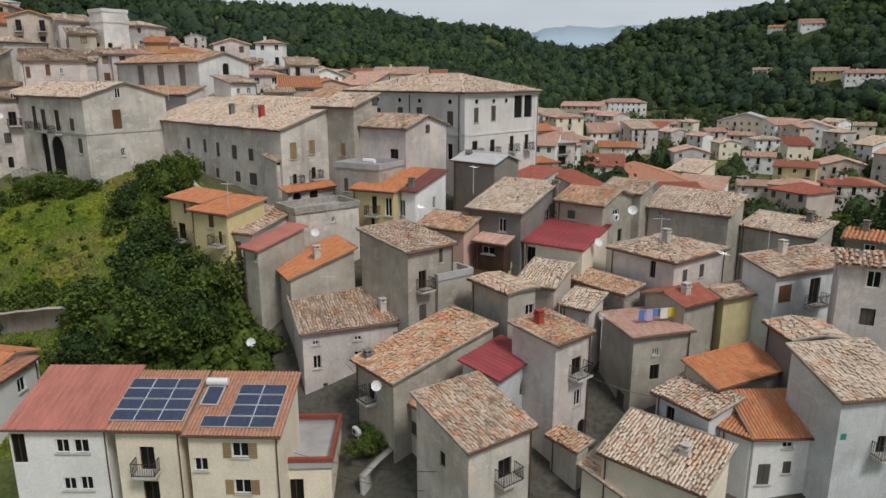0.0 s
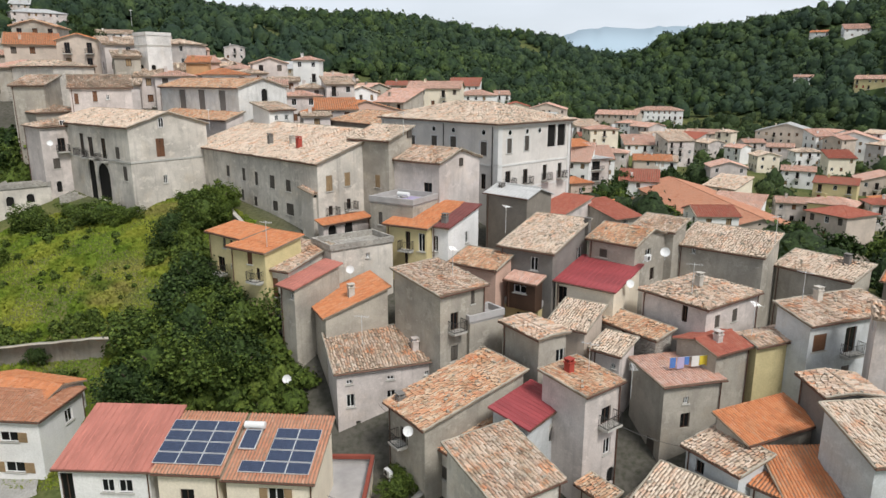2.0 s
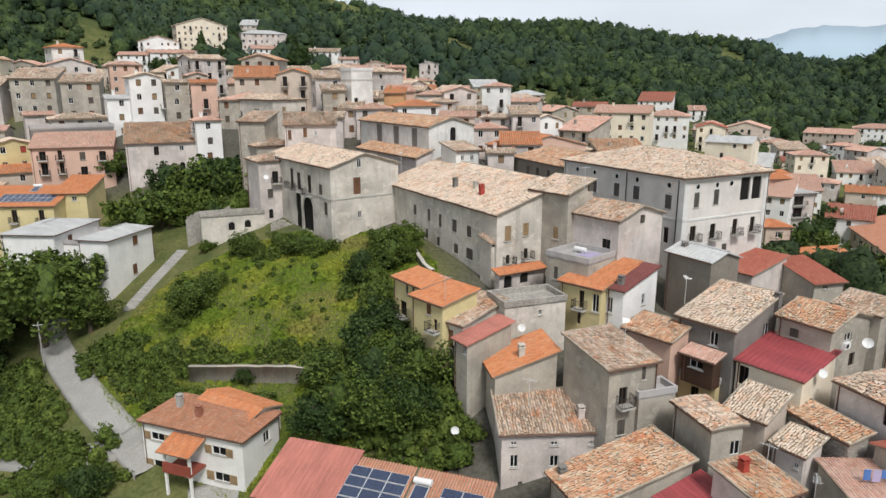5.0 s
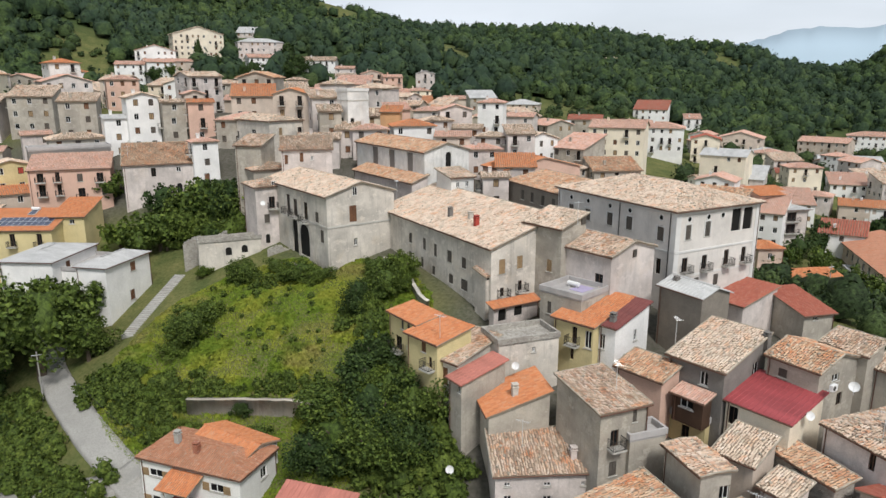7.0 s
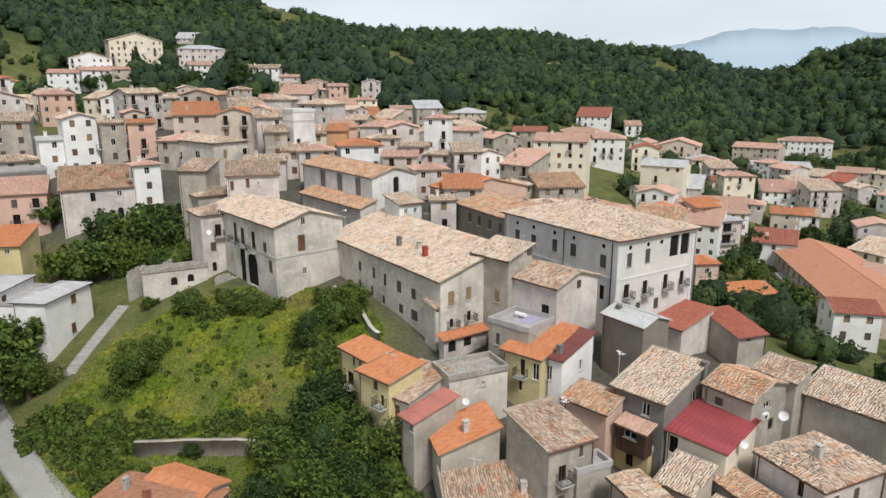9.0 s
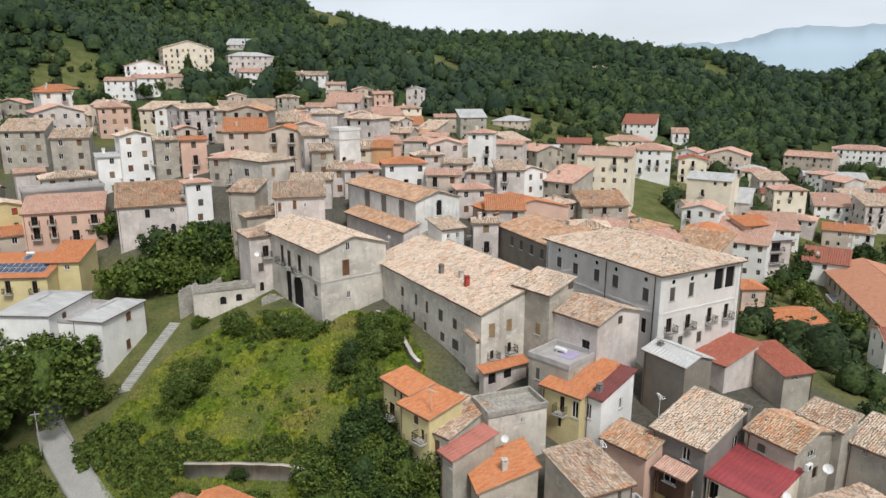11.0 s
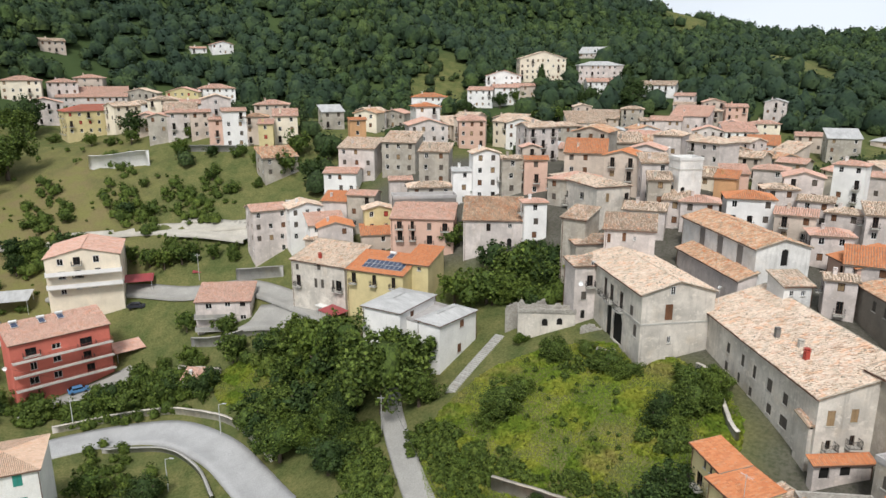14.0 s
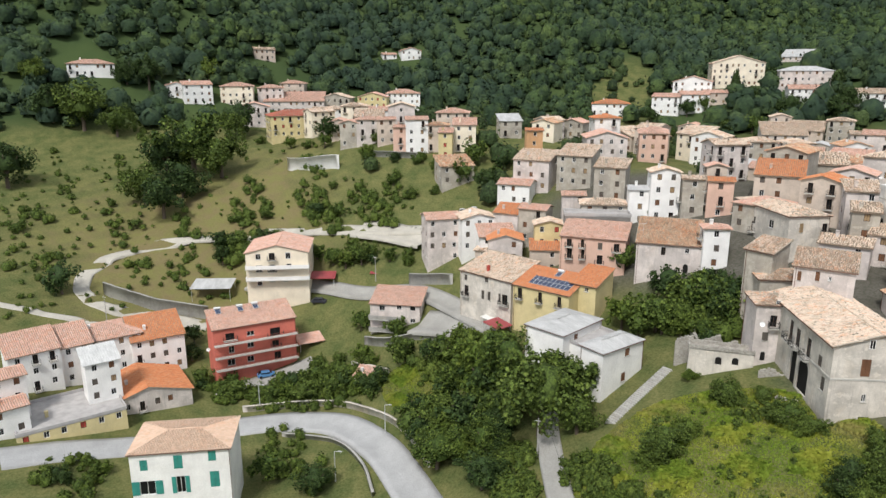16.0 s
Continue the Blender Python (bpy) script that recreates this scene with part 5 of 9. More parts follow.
house('long low house with even buff clay tile roof', 16.02, 37.02, 47.2, 4.10, 6.98, 18.71, 'shed_u', 0.32, 'cream', 'pale', chimneys=[(2.2, 2.2, 0.5, 'stonegrey')])
house('low house with buff clay tile roof', 12.29, 40.51, 49.4, 4.83, 3.31, 16.09, 'shed_v', 0.3, 'cream', 'pale')
house('bluish white house with buff clay tiles', 17.95, 41.80, 33.1, 3.10, 4.40, 21.30, 'shed_u', 0.15, 'bluewhite', 'old', L=[(3.13, -1.62, 0.71, 1.03, 'd')])
house('white rendered house with bright orange tile roof', 20.67, 40.78, 3.3, 4.50, 3.67, 20.41, 'shed_v', 0.35, 'white', 'newt', R=[(2.34, -0.95, 0.74, 0.46, 'w'), (0.91, -3.62, 0.86, 1.55, 'x'), (2.47, -2.82, 0.59, 0.90, 'x')])
house('grey house with new orange tile roof', 19.45, 44.49, 27.4, 6.93, 2.92, 22.18, 'shed_v', 0.28, 'grey', 'newt')
house('pale house with wide buff clay tile roof and balcony', 24.83, 38.80, 9.9, 5.73, 5.00, 24.08, 'shed_v', 0.28, 'bluewhite', 'pale', R=[(0.46, -2.88, 0.45, 0.48, 'g'), (3.34, -4.06, 0.67, 1.23, 'b')])
house('dark stone house with strip of clay tiles', 25.40, 46.25, 3.1, 3.86, 3.62, 25.05, 'gable_v', 0.15, 'dark', 'old')
house('grey house with faded red tile roof', 19.66, 52.60, 31.8, 3.94, 4.10, 25.48, 'gable_u', 0.28, 'grey', 'redtile', chimneys=[(1.5, 1.2, 0.7, 'light')])
house('yellow house with old clay tile roof', 23.65, 54.59, 24.7, 5.51, 2.66, 25.48, 'gable_u', 0.28, 'yellow', 'old', R=[(4.34, -2.45, 0.91, 1.22, 'x')])
house('bluish white house with buff clay tile roof', 27.58, 54.13, 23.8, 9.76, 3.49, 27.57, 'shed_v', 0.22, 'bluewhite', 'old', R=[(1.24, -2.48, 1.48, 1.52, 's'), (4.79, -3.13, 1.28, 2.35, 'b'), (7.70, -2.16, 0.96, 1.32, 'x'), (4.69, -5.54, 0.93, 1.23, 'x'), (7.74, -5.32, 0.75, 1.20, 'x')], chimneys=[(4, 3, 1.0, 'stonegrey')])
house('grey house with patched clay tile roof', 19.92, 56.53, 38.0, 7.90, 6.80, 28.07, 'hip', 0.22, 'light', 'old', R=[(1.72, -2.14, 0.71, 1.17, 'x'), (4.37, -2.11, 0.75, 1.20, 'x')], L=[(2.14, -1.88, 0.58, 1.53, 'd')], chimneys=[(3, 3, 1, 'stonegrey')])
house('dark grey long house with old clay tiles', 28.39, 66.43, 51.5, 4.95, 8.55, 30.08, 'shed_u', 0.28, 'grey', 'pale', L=[(6.95, -0.81, 0.42, 0.54, 'w')])
house('dark grey row house with buff clay tiles', 35.75, 63.77, 38.0, 3.77, 7.45, 28.47, 'shed_u', 0.25, 'grey', 'pale', chimneys=[(3, 2, 0.8, 'dark')])
house('small house with clay tile roof', 20.62, 70.26, 51.0, 3.09, 4.41, 31.68, 'shed_u', 0.25, 'grey', 'old')
house('plain grey house with a door and low tile roof', 15.06, 50.38, 17.0, 5.20, 5.00, 23.64, 'shed_v', 0.05, 'grey', 'faded', R=[(2.04, -1.78, 0.47, 0.59, 'w'), (2.11, -3.90, 0.85, 1.30, 'd')], L=[(1.40, -6.62, 1.16, 1.35, 'x')])
house('white rendered house corner with red clay tiles', 20.49, 40.90, 43.1, 1.10, 2.08, 20.32, 'shed_u', 0.25, 'white', 'newt')
house('low shed with mottled tile roof', 9.61, 43.74, 36.9, 1.16, 2.58, 17.66, 'shed_u', 0.2, 'stonegrey', 'mixed')
house('white house with salmon membrane roof', -29.24, 41.59, -0.2, 6.60, 5.88, 20.68, 'shed_v', 0.28, 'white', 'pinksheet', R=[(3.51, -1.94, 0.92, 1.02, 'w'), (4.79, -1.94, 1.03, 1.02, 'w'), (3.64, -4.80, 0.89, 0.96, 'w'), (4.81, -4.80, 0.89, 1.05, 'w'), (0.56, -2.72, 0.96, 2.22, 'd')])
house('cream house with tile roof carrying solar panels', -21.80, 41.07, -1.4, 4.32, 5.29, 20.88, 'shed_v', 0.28, 'cream', 'terracotta', R=[(2.01, -3.08, 1.00, 1.74, 'b'), (2.05, -5.60, 1.09, 1.66, 'd')])
house('cream house with tiles, solar panels and louvred shutters', -16.89, 40.83, -1.9, 6.02, 5.61, 20.68, 'shed_v', 0.28, 'cream', 'terracotta', R=[(0.74, -2.84, 0.92, 0.98, 'w'), (3.46, -1.77, 1.14, 1.09, 'p'), (3.45, -4.50, 1.15, 1.08, 'p')])
house('cream annex with red-edged roof terrace', -11.74, 42.73, 2.2, 3.90, 6.46, 16.90, 'flat', 0, 'cream', 'terrace', R=[(1.36, -2.83, 1.11, 1.90, 'd')], over=0)
house('white house with hipped orange tile roof and a porch', -37.12, 51.26, 87.6, 6.22, 12.50, 18.89, 'hip', 0.3, 'white', 'brownt', R=[(4.03, -2.26, 1.09, 1.28, 'w')], L=[(10.53, -2.06, 1.74, 0.88, 'p'), (2.86, -2.16, 1.69, 0.92, 'p'), (10.43, -5.42, 1.97, 1.03, 'p'), (2.74, -5.13, 1.84, 1.00, 'p')], chimneys=[(2.5, 9.5, 1.1, 'concrete'), (1.8, 6.5, 0.9, 'brick')])
house('white house with orange tile roof beside the garden', -38.46, 53.69, 77.5, 5.12, 8.02, 19.09, 'gable_v', 0.3, 'white', 'newt', R=[(3.31, -2.72, 0.95, 1.19, 'w')])
house('white house with pale hipped sheet roof', -77.36, 78.14, 95.8, 10.58, 5.10, 30.10, 'hip', 0.32, 'white', 'greysheet', R=[(6.32, -2.08, 1.22, 1.44, 's'), (5.60, -6.64, 1.08, 1.63, 's')])
house('white house wing with pale sheet roof and terrace', -85.88, 76.65, 104.0, 12.19, 8.33, 30.66, 'hip', 0.2, 'white', 'greysheet', R=[(3.98, -2.02, 1.13, 1.23, 's')])
house('white link block with a roof terrace between two wings', -83.50, 78.99, 94.7, 9.49, 6.89, 28.90, 'flat', 0, 'white', 'terrace', L=[(3.65, -2.09, 0.83, 1.71, 's')], over=0)
house('weathered grey house with buff clay tile roof', -112.29, 84.53, 105.8, 10.07, 14.64, 32.18, 'shed_u', 0.25, 'stonegrey', 'pale', L=[(12.96, -2.18, 0.86, 1.34, 'x'), (6.86, -1.41, 0.97, 1.30, 'x'), (12.75, -5.77, 1.21, 2.43, 'b'), (7.85, -5.59, 0.82, 2.11, 'x'), (6.05, -5.43, 0.81, 1.96, 'x'), (3.09, -5.13, 0.63, 1.94, 'x'), (1.67, -5.44, 1.55, 2.31, 'b')], chimneys=[(2, 8, 1, 'redpaint')])
house('yellow house with orange tiles and solar panels', -98.95, 89.12, 110.9, 8.61, 13.21, 32.18, 'shed_u', 0.25, 'yellow', 'newt', L=[(11.55, -2.85, 1.12, 2.25, 'b'), (6.66, -2.82, 0.94, 2.20, 'b'), (2.15, -2.95, 0.90, 2.28, 'b')])
house('yellow house end with orange tile roof', -96.89, 94.33, 111.4, 8.13, 5.55, 33.68, 'shed_u', 0.25, 'yellow', 'newt', L=[(2.10, -1.34, 0.87, 0.84, 'w')])
house('pink house with faded orange tiles and balconies', -102.09, 107.21, 128.0, 7.67, 14.17, 40.69, 'shed_u', 0.3, 'pink', 'faded', L=[(12.15, -2.30, 1.13, 1.67, 'b'), (9.22, -2.29, 0.74, 1.78, 'b'), (12.03, -5.01, 1.13, 2.20, 'b'), (9.10, -4.85, 0.74, 2.05, 'b'), (5.40, -2.44, 0.97, 1.52, 'x'), (1.89, -2.62, 1.19, 1.76, 'b'), (5.35, -5.77, 1.22, 2.04, 'b'), (1.44, -5.11, 0.84, 1.77, 'x')])
house('pale house with buff and orange tile roof and veranda', -88.53, 114.89, 130.0, 10.68, 12.92, 41.29, 'shed_u', 0.3, 'light', 'mixed', L=[(7.49, -2.39, 0.89, 1.69, 'd'), (2.86, -1.62, 0.87, 0.95, 'w'), (2.93, -5.98, 0.99, 2.05, 'a')])
house('large grey palace house with buff hipped tile roof', -74.99, 121.74, 64.1, 8.07, 20.18, 49.28, 'hip', 0.25, 'stonegrey', 'pale', R=[(2.58, -3.15, 0.79, 1.77, 'y'), (7.25, -3.57, 1.02, 2.10, 'b')], L=[(16.99, -4.48, 1.38, 1.54, 'x'), (12.33, -3.97, 1.08, 1.49, 'x'), (6.00, -3.52, 1.77, 1.64, 'w'), (12.90, -7.73, 1.53, 1.62, 'x')])
house('long pale house with old buff tile roof', -53.71, 106.73, 117.8, 5.76, 8.54, 45.79, 'shed_u', 0.3, 'light', 'old', L=[(7.71, -2.43, 0.56, 1.57, 's'), (5.15, -2.11, 0.62, 1.55, 's'), (3.41, -1.84, 0.46, 0.72, 'w')])
house('grey house with low buff tile roof', -66.66, 105.08, 97.2, 5.78, 4.86, 46.08, 'shed_u', 0.25, 'grey', 'old')
house('red apartment house with balconies and faded tile roof', -150.04, 29.66, 87.4, 18.94, 8.33, 19.47, 'shed_v', 0.25, 'redwall', 'faded', R=[(3.69, -2.96, 1.99, 1.63, 'b'), (8.34, -2.73, 1.66, 1.10, 'w'), (14.02, -3.78, 2.38, 1.96, 'b'), (3.83, -6.18, 1.25, 1.64, 'w'), (8.21, -5.64, 1.54, 1.25, 'w'), (13.97, -6.62, 1.59, 1.70, 'b'), (3.59, -9.21, 1.75, 1.52, 'w'), (7.97, -9.13, 1.54, 1.40, 'w'), (14.33, -9.72, 1.60, 1.85, 'd')])
house('cream apartment house with broad gable and long balconies', -174.25, 44.13, 65.0, 16.16, 15.86, 29.97, 'gable_v', 0.25, 'cream', 'faded', R=[(3.27, -1.78, 1.30, 1.53, 'w'), (6.83, -1.87, 1.45, 1.84, 'b'), (11.00, -1.67, 1.31, 1.69, 'w'), (3.35, -5.17, 1.60, 1.85, 'w'), (6.79, -4.96, 1.46, 1.70, 'b'), (11.12, -4.62, 1.32, 1.55, 'w'), (3.32, -8.91, 1.17, 1.87, 'w'), (6.66, -7.92, 1.32, 1.09, 'w'), (10.05, -7.86, 1.32, 1.09, 'w')])
house('beige house with broad orange tile roof and balcony', -143.40, 65.46, 49.8, 12.41, 8.08, 21.68, 'shed_v', 0.25, 'light', 'faded', R=[(2.97, -1.72, 1.41, 1.30, 'w'), (7.25, -1.18, 1.25, 1.15, 'w'), (10.58, -1.27, 1.25, 1.29, 'a'), (10.54, -4.43, 1.25, 1.01, 'w'), (3.25, -9.00, 3.12, 2.94, 'd')])
house('pale house with green shutters and buff hipped roof', -108.76, 7.16, 67.5, 15.63, 10.32, 16.57, 'hip', 0.22, 'white', 'buff', R=[(2.14, -3.09, 1.20, 1.92, 'g'), (7.47, -3.15, 1.39, 2.44, 'g'), (12.82, -2.18, 1.23, 1.84, 'g'), (2.42, -7.46, 2.42, 2.47, 'q'), (7.62, -7.53, 1.40, 3.00, 'q'), (12.96, -6.98, 1.51, 2.91, 'g')])
house('white square bell tower with corniced top', -62.27, 131.59, 52.0, 4.90, 4.90, 55.10, 'flat', 0, 'chalk', 'white_trim', R=[(1.00, -7.38, 0.93, 1.91, 'a')], L=[(2.92, -7.38, 1.63, 1.95, 'a')], name='bell_tower', course=-1.9, over=0)
house('pale house with dark red sheet gable roof', 18.66, 89.53, 32.3, 4.40, 7.07, 29.06, 'shed_v', 0.2, 'grey', 'redtile', R=[(1.67, -0.75, 0.71, 0.56, 'w')])
house('pale house with dark red tile roof beside a palace', 11.56, 89.10, 50.5, 7.16, 6.78, 29.66, 'shed_u', 0.2, 'light', 'redtile')
house('white house with hipped bright orange tile roof', 23.20, 126.50, 30.1, 11.90, 9.00, 22.70, 'gable_u', 0.28, 'white', 'newt', R=[(2.98, -3.4, 1.31, 1.5, 's')], L=[(3.0, -2.8, 2.6, 1.9, 'w'), (6.6, -2.8, 1.2, 1.9, 'w')])
house('grey house with small orange tile roof', 18.75, 134.37, 19.0, 4.69, 6.08, 27.09, 'hip', 0.3, 'beige', 'newt', R=[(2.27, -2.01, 0.87, 1.13, 'w')])
house('brown rendered row house with mottled tiles beside a palace', -14.35, 105.05, 40.5, 7.00, 16.29, 40.20, 'shed_u', 0.2, 'brown', 'mixed', L=[(1.4, -2.6, 1.0, 1.6, 'x'), (4.6, -2.6, 1.0, 1.6, 'x'), (8.0, -2.6, 1.0, 1.6, 'x'), (11.2, -2.6, 1.0, 1.6, 'x')])
house('house with bright orange tiles and a dark wooden balcony', -26.85, 124.14, 42.9, 16.67, 9.17, 41.00, 'gable_v', 0.24, 'pink', 'newt', L=[(1.5, -2.9, 1.0, 2.2, 'b'), (4.6, -2.9, 1.0, 2.2, 'b')], R=[(2.5, -2.8, 1.0, 1.5, 'd')])
house('pale three-storey flats with long balconies and a flat edge roof', 24.80, 180.00, 30.1, 13.00, 11.00, 26.30, 'hip', 0.06, 'light', 'greysheet', R=[(1.8, -2.4, 1.0, 1.3, 'w'), (4.2, -2.4, 1.0, 1.3, 'w'), (8.5, -2.9, 2.6, 2.2, 'b'), (1.8, -5.4, 1.0, 1.3, 'w'), (4.2, -5.4, 1.0, 1.3, 'w'), (8.5, -5.9, 2.6, 2.2, 'b'), (2.5, -9.0, 1.2, 2.2, 'd')], L=[(2.5, -2.6, 1.2, 1.5, 'w'), (6.5, -2.6, 1.2, 1.5, 'w'), (2.5, -5.8, 1.2, 1.5, 'w'), (6.5, -5.8, 1.2, 1.5, 'w')], over=0.7)
house('orange-roofed top storey with an open loggia on pale flats', 24.60, 184.50, 30.1, 8.50, 6.00, 29.40, 'shed_v', 0.2, 'pink', 'newt', R=[(4.2, -2.6, 5.0, 1.9, 'o')], over=0.6, zb=26.0)
house('long public building with terracotta tile roof and brick piers', 48.60, 138.30, 2.2, 19.00, 60.00, 17.00, 'gable_v', 0.27, 'beige', 'terracotta', L=[(4.0 + 4.3 * k, -3.0, 1.5, 1.9, 'w') for k in range(13)] + [(4.0 + 4.3 * k, -6.2, 1.5, 1.6, 'w') for k in (0, 1, 2, 5, 6, 7, 10, 11, 12)], R=[(4, -3, 1.6, 1.6, 'w'), (9.5, -3, 1.6, 1.6, 'w'), (15, -3, 1.6, 1.6, 'w')], over=0.6)
house('low brick-coloured annex with a grey flat roof', 43.20, 158.00, 2.2, 5.20, 9.00, 12.60, 'flat', 0, 'orange', 'greysheet', over=0)
house('small brick-coloured annex with a grey flat roof', 44.60, 176.00, 2.2, 3.60, 6.50, 13.20, 'flat', 0, 'orange', 'greysheet', over=0)
town_house(-345.0, 55.3, 82, 10.4, 8.9, 2, 'white', 'faded', 'gable_v', zg=63.9)
town_house(-339.6, 62.5, 90, 13.2, 11.2, 3, 'white', 'faded', 'gable_u', zg=61.4)
town_house(-342.1, 79.7, 71, 15.1, 12.8, 3, 'cream', 'faded', 'hip', zg=60.5)
town_house(-342.1, 97.6, 72, 12.4, 10.5, 3, 'light', 'faded', 'hip', zg=59.6)
town_house(-355.3, 113.1, 60, 12.3, 10.5, 2, 'beige', 'faded', 'hip', zg=64.4)
town_house(-316.1, 81.3, 74, 13.5, 11.5, 3, 'light', 'faded', 'gable_v', zg=51.7)
town_house(-338.0, 99.2, 65, 29.0, 14.0, 2, 'light', 'faded', 'shed_v', zg=56.1)
town_house(-272.1, 82.5, 82, 21.8, 14.0, 3, 'yellow', 'redtile', 'hip', zg=49.9)
town_house(-332.1, 125.7, 56, 15.2, 12.9, 3, 'grey', 'pale', 'gable_v', zg=54.5)
town_house(-330.3, 145.6, 55, 14.9, 12.7, 3, 'yellow', 'faded', 'gable_v', zg=54.8)
town_house(-329.9, 161.9, 64, 17.6, 14.0, 3, 'white', 'faded', 'hip', zg=56.3)
town_house(-229.3, 94.2, 54, 6.6, 5.6, 3, 'grey', 'faded', 'gable_v', zg=49.4)
town_house(-225.5, 99.0, 65, 7.8, 6.6, 3, 'light', 'faded', 'hip', zg=50.6)
town_house(-218.7, 103.9, 67, 6.4, 5.5, 3, 'beige', 'faded', 'gable_u', zg=50.8)
town_house(-208.6, 105.0, 55, 5.4, 4.6, 3, 'pink', 'faded', 'gable_u', zg=48.8)
town_house(-203.5, 107.3, 66, 7.3, 6.2, 4, 'white', 'faded', 'gable_u', zg=48.6)
town_house(-201.1, 113.3, 51, 7.3, 6.2, 3, 'beige', 'mixed', 'hip', zg=49.7)
town_house(-216.8, 126.5, 54, 11.6, 9.9, 2, 'beige', 'faded', 'hip', zg=55.6)
town_house(-193.4, 113.8, 52, 4.5, 3.8, 3, 'yellow', 'faded', 'shed_v', zg=47.8)
town_house(-194.3, 119.9, 57, 7.6, 6.4, 3, 'cream', 'faded', 'shed_v', zg=49.9)
town_house(-195.7, 140.0, 67, 7.6, 6.5, 2, 'grey', 'greysheet', 'shed_v', zg=53.5)
town_house(-358.8, 16.9, 87, 19.6, 14.0, 2, 'white', 'faded', 'hip', zg=73.7)
town_house(-382.5, 108.6, 82, 11.2, 9.5, 2, 'beige', 'pale', 'gable_u', zg=82.0)
town_house(-383.0, 185.9, 76, 8.5, 7.2, 1, 'white', 'faded', 'gable_u', zg=83.4)
town_house(-376.9, 195.3, 73, 12.0, 10.2, 2, 'white', 'faded', 'gable_v', zg=82.7)
town_house(-244.1, 308.1, 47, 25.5, 14.0, 4, 'cream', 'pale', 'gable_v', zg=68.7)
town_house(-249.8, 286.0, 37, 18.8, 14.0, 3, 'white', 'faded', 'gable_v', zg=62.4)
town_house(-244.0, 265.3, 30, 13.1, 11.1, 3, 'white', 'faded', 'gable_u', zg=55.3)
town_house(-233.0, 273.9, 53, 13.1, 11.2, 3, 'white', 'faded', 'gable_u', zg=56.5)
town_house(-231.7, 288.5, 50, 11.0, 9.4, 2, 'beige', 'faded', 'gable_u', zg=60.1)
town_house(-215.1, 322.2, 42, 23.8, 14.0, 3, 'light', 'greysheet', 'hip', zg=67.9)
town_house(-201.4, 310.5, 42, 14.7, 12.5, 2, 'white', 'faded', 'gable_u', zg=62.3)
town_house(-177.9, 319.4, 20, 18.1, 14.0, 2, 'white', 'pale', 'gable_u', zg=60.8)
town_house(-245.8, 366.9, 23, 16.0, 13.6, 1, 'light', 'greysheet', 'shed_v', zg=81.6)
town_house(-217.3, 254.6, 27, 11.0, 9.4, 1, 'beige', 'faded', 'gable_v', zg=48.9)
town_house(-161.2, 170.6, 40, 8.9, 7.6, 3, 'light', 'faded', 'hip', zg=48.3)
town_house(-149.6, 85.0, 73, 8.8, 7.5, 4, 'light', 'faded', 'gable_u', zg=26.9)
town_house(-129.8, 90.5, 57, 8.1, 6.9, 3, 'light', 'newt', 'gable_v', zg=28.0)
town_house(-134.3, 89.7, 43, 8.2, 7.0, 2, 'beige', 'pale', 'hip', zg=27.6)
town_house(-87.6, 113.9, 50, 4.9, 4.1, 3, 'white', 'faded', 'hip', zg=36.3)
town_house(-171.3, 250.3, 42, 16.6, 14.0, 2, 'light', 'pale', 'shed_v', zg=45.7)
town_house(-145.8, 236.3, 27, 11.5, 9.8, 2, 'grey', 'greysheet', 'gable_v', zg=43.9)
town_house(-169.5, 263.4, 27, 12.9, 11.0, 2, 'beige', 'pale', 'shed_v', zg=47.1)
town_house(-81.9, 135.0, 17, 7.8, 6.7, 3, 'beige', 'newt', 'gable_v', zg=45.2)
town_house(-71.9, 134.2, 41, 5.9, 5.0, 3, 'light', 'pale', 'shed_v', zg=44.4)
town_house(-122.5, 166.2, 29, 8.6, 7.3, 1, 'light', 'greysheet', 'hip', zg=48.2)
town_house(-106.5, 136.9, 50, 4.5, 3.8, 2, 'beige', 'faded', 'gable_v', zg=48.0)
town_house(-109.5, 156.5, 21, 9.5, 8.1, 1, 'beige', 'faded', 'gable_u', zg=49.0)
town_house(-130.5, 237.4, 37, 13.5, 11.5, 1, 'cream', 'faded', 'gable_v', zg=43.7)
town_house(-137.0, 258.0, 24, 12.1, 10.3, 3, 'light', 'faded', 'gable_u', zg=45.0)
town_house(-135.1, 271.2, 14, 15.0, 12.7, 3, 'light', 'faded', 'shed_v', zg=46.4)
town_house(-119.6, 259.9, 26, 11.9, 10.1, 2, 'light', 'faded', 'gable_v', zg=44.6)
town_house(-108.9, 264.6, 34, 11.9, 10.1, 2, 'white', 'faded', 'shed_v', zg=44.5)
town_house(-90.9, 240.4, 22, 10.2, 8.7, 2, 'white', 'newt', 'shed_v', zg=42.6)
town_house(-61.9, 152.3, 34, 5.5, 4.7, 2, 'pink', 'faded', 'shed_v', zg=44.3)
town_house(-69.0, 155.3, 22, 6.5, 5.5, 1, 'cream', 'pale', 'shed_v', zg=45.5)
town_house(-61.1, 146.0, 13, 4.5, 3.8, 2, 'orange', 'newt', 'shed_v', zg=44.1)
town_house(-54.1, 136.6, 29, 8.9, 7.5, 2, 'white', 'newt', 'hip', zg=41.6)
town_house(-50.4, 156.8, 22, 7.7, 6.5, 3, 'light', 'faded', 'gable_v', zg=41.3)
town_house(-46.7, 177.8, 3, 6.7, 5.7, 4, 'white', 'faded', 'hip', zg=39.5)
town_house(-43.3, 196.1, -2, 8.0, 6.8, 3, 'light', 'faded', 'gable_u', zg=38.0)
